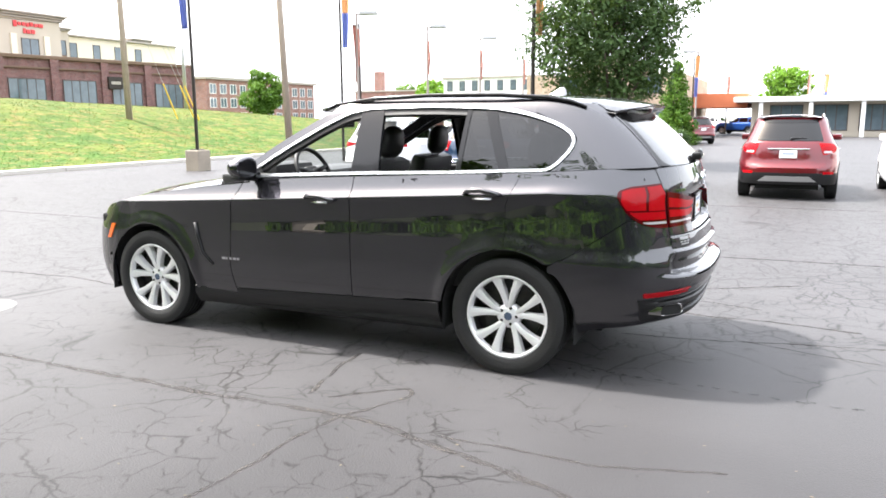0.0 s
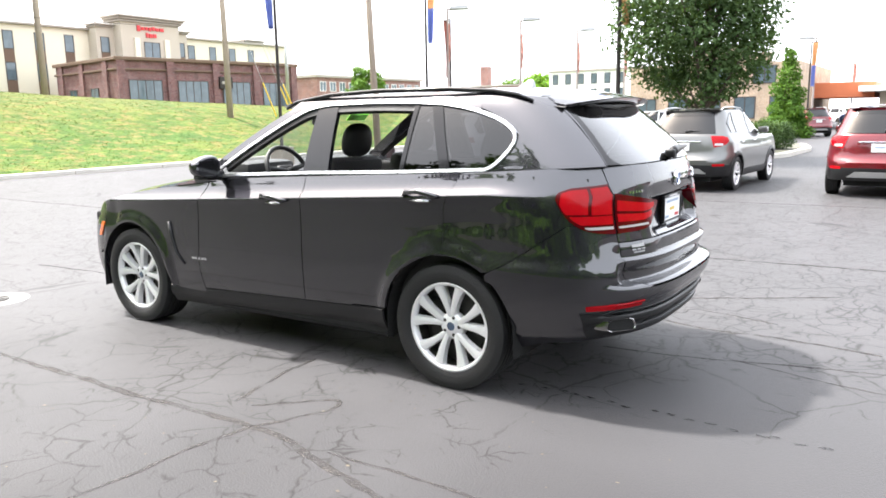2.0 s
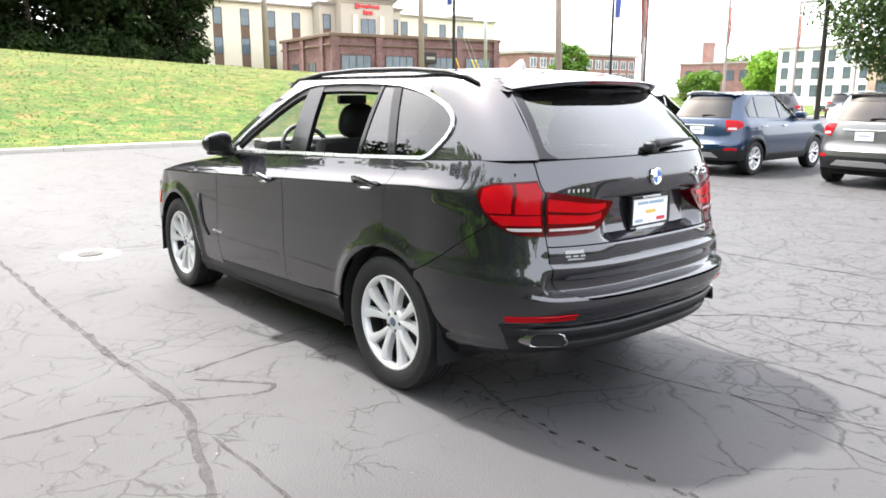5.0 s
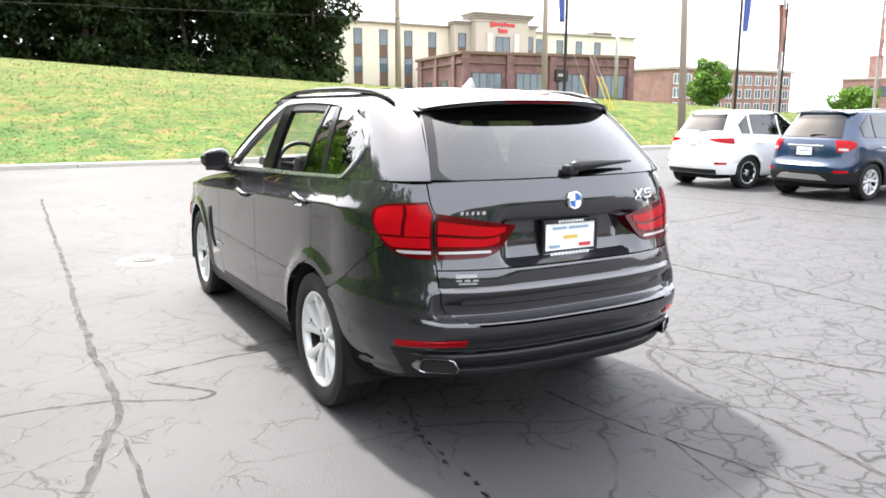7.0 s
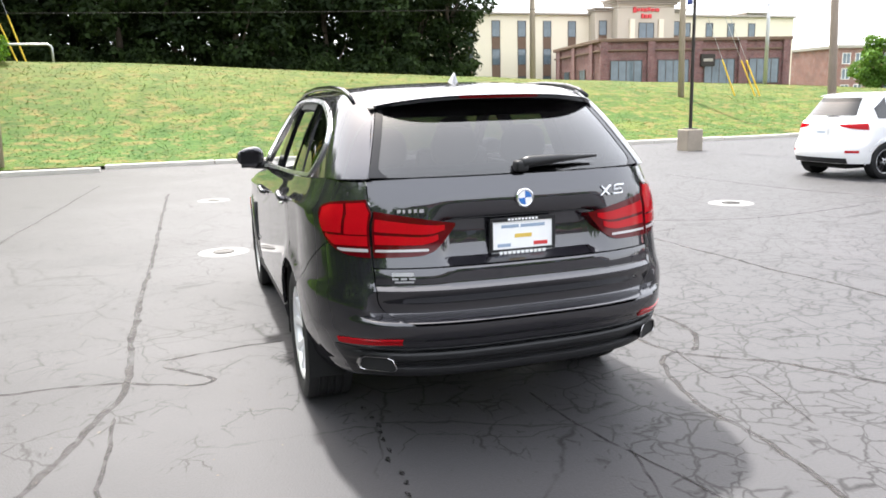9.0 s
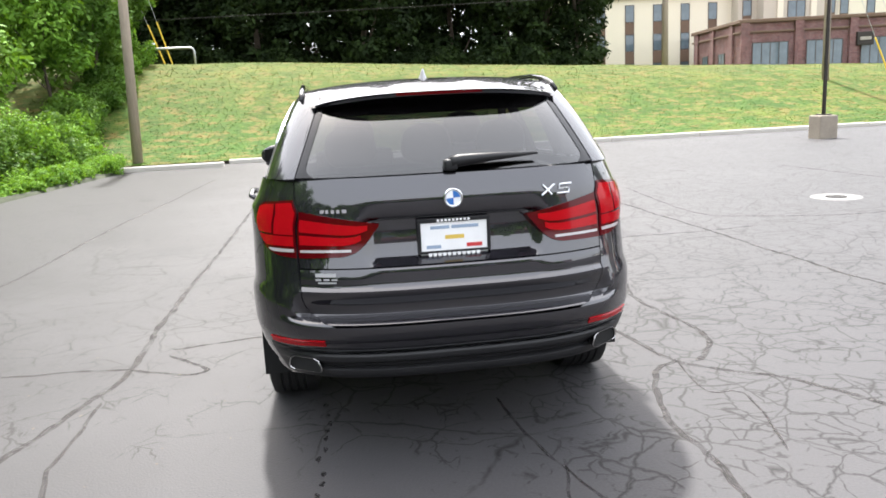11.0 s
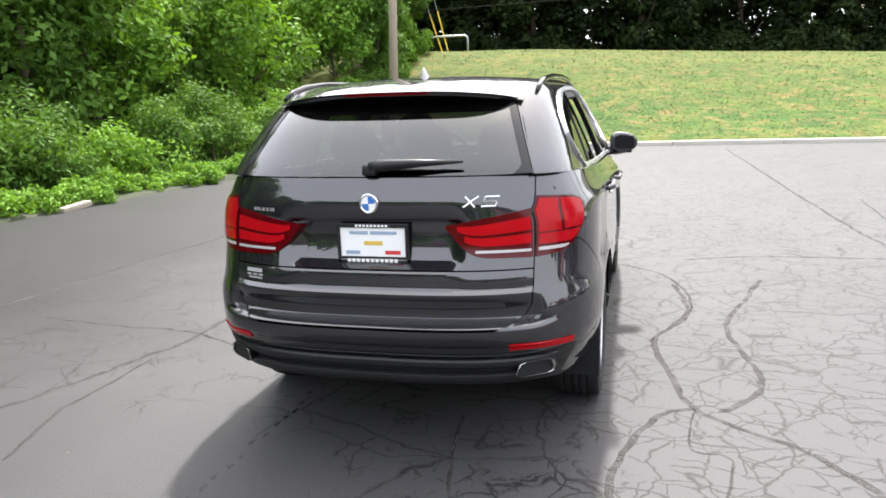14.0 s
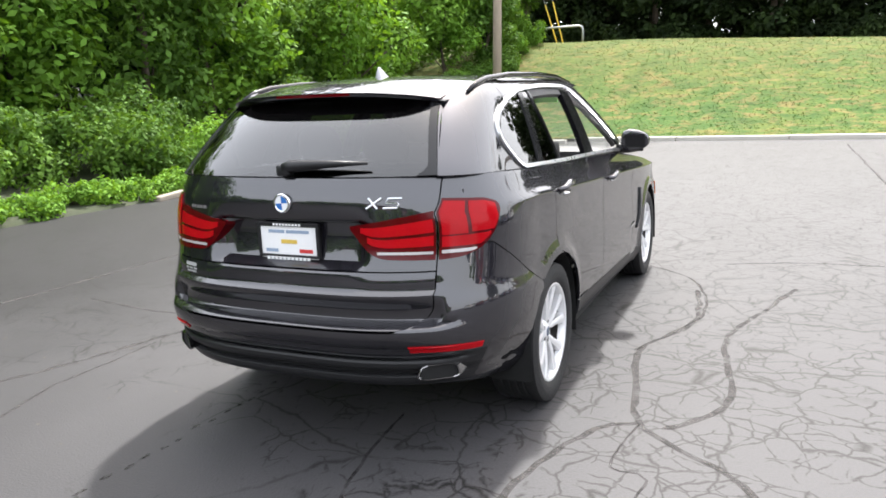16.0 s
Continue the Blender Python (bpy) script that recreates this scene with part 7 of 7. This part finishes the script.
# ---- sealed joints, covers and spots on the asphalt ----
def ribbon(points, width, name="sealed_joint", wob=0.5):
    """A strip of tar, uneven in width, 3 mm proud of the asphalt."""
    pts = [Vector((*p, 0)) for p in points]
    fine = []
    for i in range(len(pts) - 1):
        p0, p1, p2, p3 = pts[max(0, i - 1)], pts[i], pts[i + 1], pts[min(len(pts) - 1, i + 2)]
        steps = max(3, int((p2 - p1).length / 0.06))
        steps = min(steps, 120)
        for k in range(steps):
            t = k / steps
            fine.append(0.5 * ((2 * p1) + (p2 - p0) * t + (2 * p0 - 5 * p1 + 4 * p2 - p3) * t * t + (3 * p1 - p0 - 3 * p2 + p3) * t ** 3))
    fine.append(pts[-1])
    bm = bmesh.new()
    last = None
    for i, p in enumerate(fine):
        d = (fine[min(i + 1, len(fine) - 1)] - fine[max(i - 1, 0)]).normalized()
        s = Vector((-d.y, d.x, 0))
        j = noise.noise(p * 7 + Vector((3, 1, 0))) * 0.018 + noise.noise(p * 1.7) * 0.025
        w = width * (1 + wob * noise.noise(p * 11)) * (0.25 if i in (0, len(fine) - 1) else 1)
        c = p + s * j
        row = [bm.verts.new((c + s * o * w).to_tuple()[:2] + (z,)) for o, z in ((-0.5, 0.0006), (-0.25, 0.003), (0.25, 0.003), (0.5, 0.0006))]
        if last:
            for k in range(3):
                bm.faces.new((last[k + 1], last[k], row[k], row[k + 1]))
        last = row
    bmesh.ops.recalc_face_normals(bm, faces=bm.faces[:])
    ob = part(name, bm, M_TAR, lot)
    return ob


JOINTS = (
    (((-2.47, 1.41), (-1.54, 1.47), (-0.95, 1.23), (-0.27, 1.32), (0.14, 1.41), (0.36, 1.62), (0.53, 1.85), (0.83, 2.05), (1.6, 2.5)), 0.05),
    (((0.14, 1.41), (0.27, 1.22), (0.88, 1.02), (1.34, 1.05), (2.0, 0.95)), 0.045),
    (((-2.70, 2.14), (-1.71, 1.81), (-1.10, 1.71), (-0.44, 1.80), (-0.09, 1.73), (0.17, 1.52)), 0.05),
    (((-17.5, 3.4), (-14.6, 3.42), (-6.55, 3.45), (-3.75, 3.55), (-1.67, 3.61), (-0.35, 3.72), (3.5, 3.9), (9, 4.1)), 0.05),
    (((-7.72, 4.16), (-4.93, 3.97), (-4.38, 4.47), (-4.0, 5.71), (-4.3, 7.78)), 0.03),
    (((-3.45, 1.57), (-3.66, 2.35), (-3.66, 3.48), (-3.75, 4.18)), 0.03),
    (((-11.46, -1.99), (-4.0, -1.95), (-1.72, -1.95), (-1.03, -1.9), (-0.5, -1.9), (0.09, -2.05), (0.48, -2.16), (1.3, -2.5)), 0.06),
    (((-1.07, -0.93), (-1.06, -1.31), (-0.95, -1.71)), 0.045),
    (((-0.84, -1.70), (-0.62, -1.50), (-0.48, -1.40), (-0.43, -1.53), (-0.58, -1.85), (-0.67, -2.29), (-0.69, -2.6), (-0.8, -3.4)), 0.04),
    (((-14.05, -3.5), (-9.42, -3.7), (-6.71, -3.85), (-4.06, -3.85), (-2.82, -3.99), (0.5, -4.1), (4, -4.3)), 0.055),
    (((-0.08, -1.92), (0.58, -1.91), (0.8, -1.91), (1.3, -1.75)), 0.03),
    (((0.41, 0.26), (1.18, 0.37), (2.12, 0.58), (4.5, 0.8)), 0.022),
    (((1.15, 0.41), (1.6, 0.30), (2.6, 0.1)), 0.018),
    (((-6.01, -0.10), (-5.1, -0.01), (-4.31, -0.08)), 0.035),
    (((-9.49, 8.02), (-6.27, 8.28), (-4.71, 8.65), (0, 9.0), (6, 9.3)), 0.04),
    (((0.14, 1.41), (0.62, 1.36), (0.68, 1.53), (1.31, 1.38)), 0.018),
    (((-3.23, 0.93), (-2.71, 1.38), (-1.74, 1.5), (-0.9, 1.19)), 0.03),
)
for pts, w in JOINTS:
    ribbon(pts, w * 0.75)
for k in range(16):
    t = k / 15
    x, y = lerp(0.3, 1.9, t) + random.uniform(-0.03, 0.03), -0.64 - 0.05 * t + random.uniform(-0.02, 0.02)
    bm = bmesh.new()
    ring = []
    for q in range(10):
        a = 2 * math.pi * q / 10
        rr = random.uniform(0.008, 0.017)
        ring.append(bm.verts.new((x + 2.4 * rr * math.cos(a), y + rr * math.sin(a), 0.0015)))
    bm.faces.new(ring)
    part("oil_drip", bm, M_OIL, lot)

for x, y, rr in ((-4.7, -1.19, 0.12), (-9.9, -1.17, 0.12), (-5.33, 6.25, 0.14)):
    mh = tagged(new("manhole"), "round iron cover in a pale concrete collar", "manhole cover", "covers in the lot", "structure")
    mh.location = (x, y, 0)
    bm = bmesh.new()
    lathe(bm, [(0.0, 0.004), (rr * 2.3, 0.004), (rr * 2.35, 0.0)], 40, axis="Z")
    part("collar", bm, M_COLLAR, mh)
    bm = bmesh.new()
    lathe(bm, [(0.0, 0.008), (rr * 0.9, 0.008), (rr * 0.92, 0.012), (rr, 0.012), (rr, 0.004)], 32, axis="Z")
    for k in range(5):
        box(bm, (-rr * 0.6, -rr * 0.6 + k * rr * 0.3 - 0.012, 0.008), (rr * 0.6, -rr * 0.6 + k * rr * 0.3 + 0.012, 0.012))
    part("cover", bm, M_DISC, mh)

rng = np.random.default_rng(21)
n = 90
spread = rng.normal(0, 1, (n, 2)) * np.array([1.5, 1.1]) + np.array([0.3, -2.2])
spread = spread[(spread[:, 1] < -1.05) & (np.abs(spread[:, 0]) < 3.4)]
ang, half = rng.random(len(spread)) * 6.283, rng.uniform(0.004, 0.008, len(spread))
corner = [np.stack([spread[:, 0] + half * np.cos(ang + q) * (1.6 if k % 2 else 1.0), spread[:, 1] + half * np.sin(ang + q), np.full(len(spread), 0.004)], 1) for k, q in enumerate((0.0, 1.3, 3.1, 4.5))]
M_LITTER = pbr("dry_leaf_bits", (0.1, 0.085, 0.06), 0.9, var=0.3, per_island=0.5)
tagged(mesh_from("leaf_litter", np.stack(corner, 1).reshape(-1, 3), np.arange(len(spread) * 4).reshape(-1, 4), M_LITTER), "small pale dry leaf bits scattered on the asphalt", "litter", kind="stuff")

tagged(obj("broken_kerb", boxed((-0.36, -0.08, -0.02), (0.36, 0.08, 0.085), 0.03, pose(-6.3, -7.78, 0.01, 0, 3, 4)), M_CAST), "short broken piece of concrete kerb by the weeds", "kerb piece")
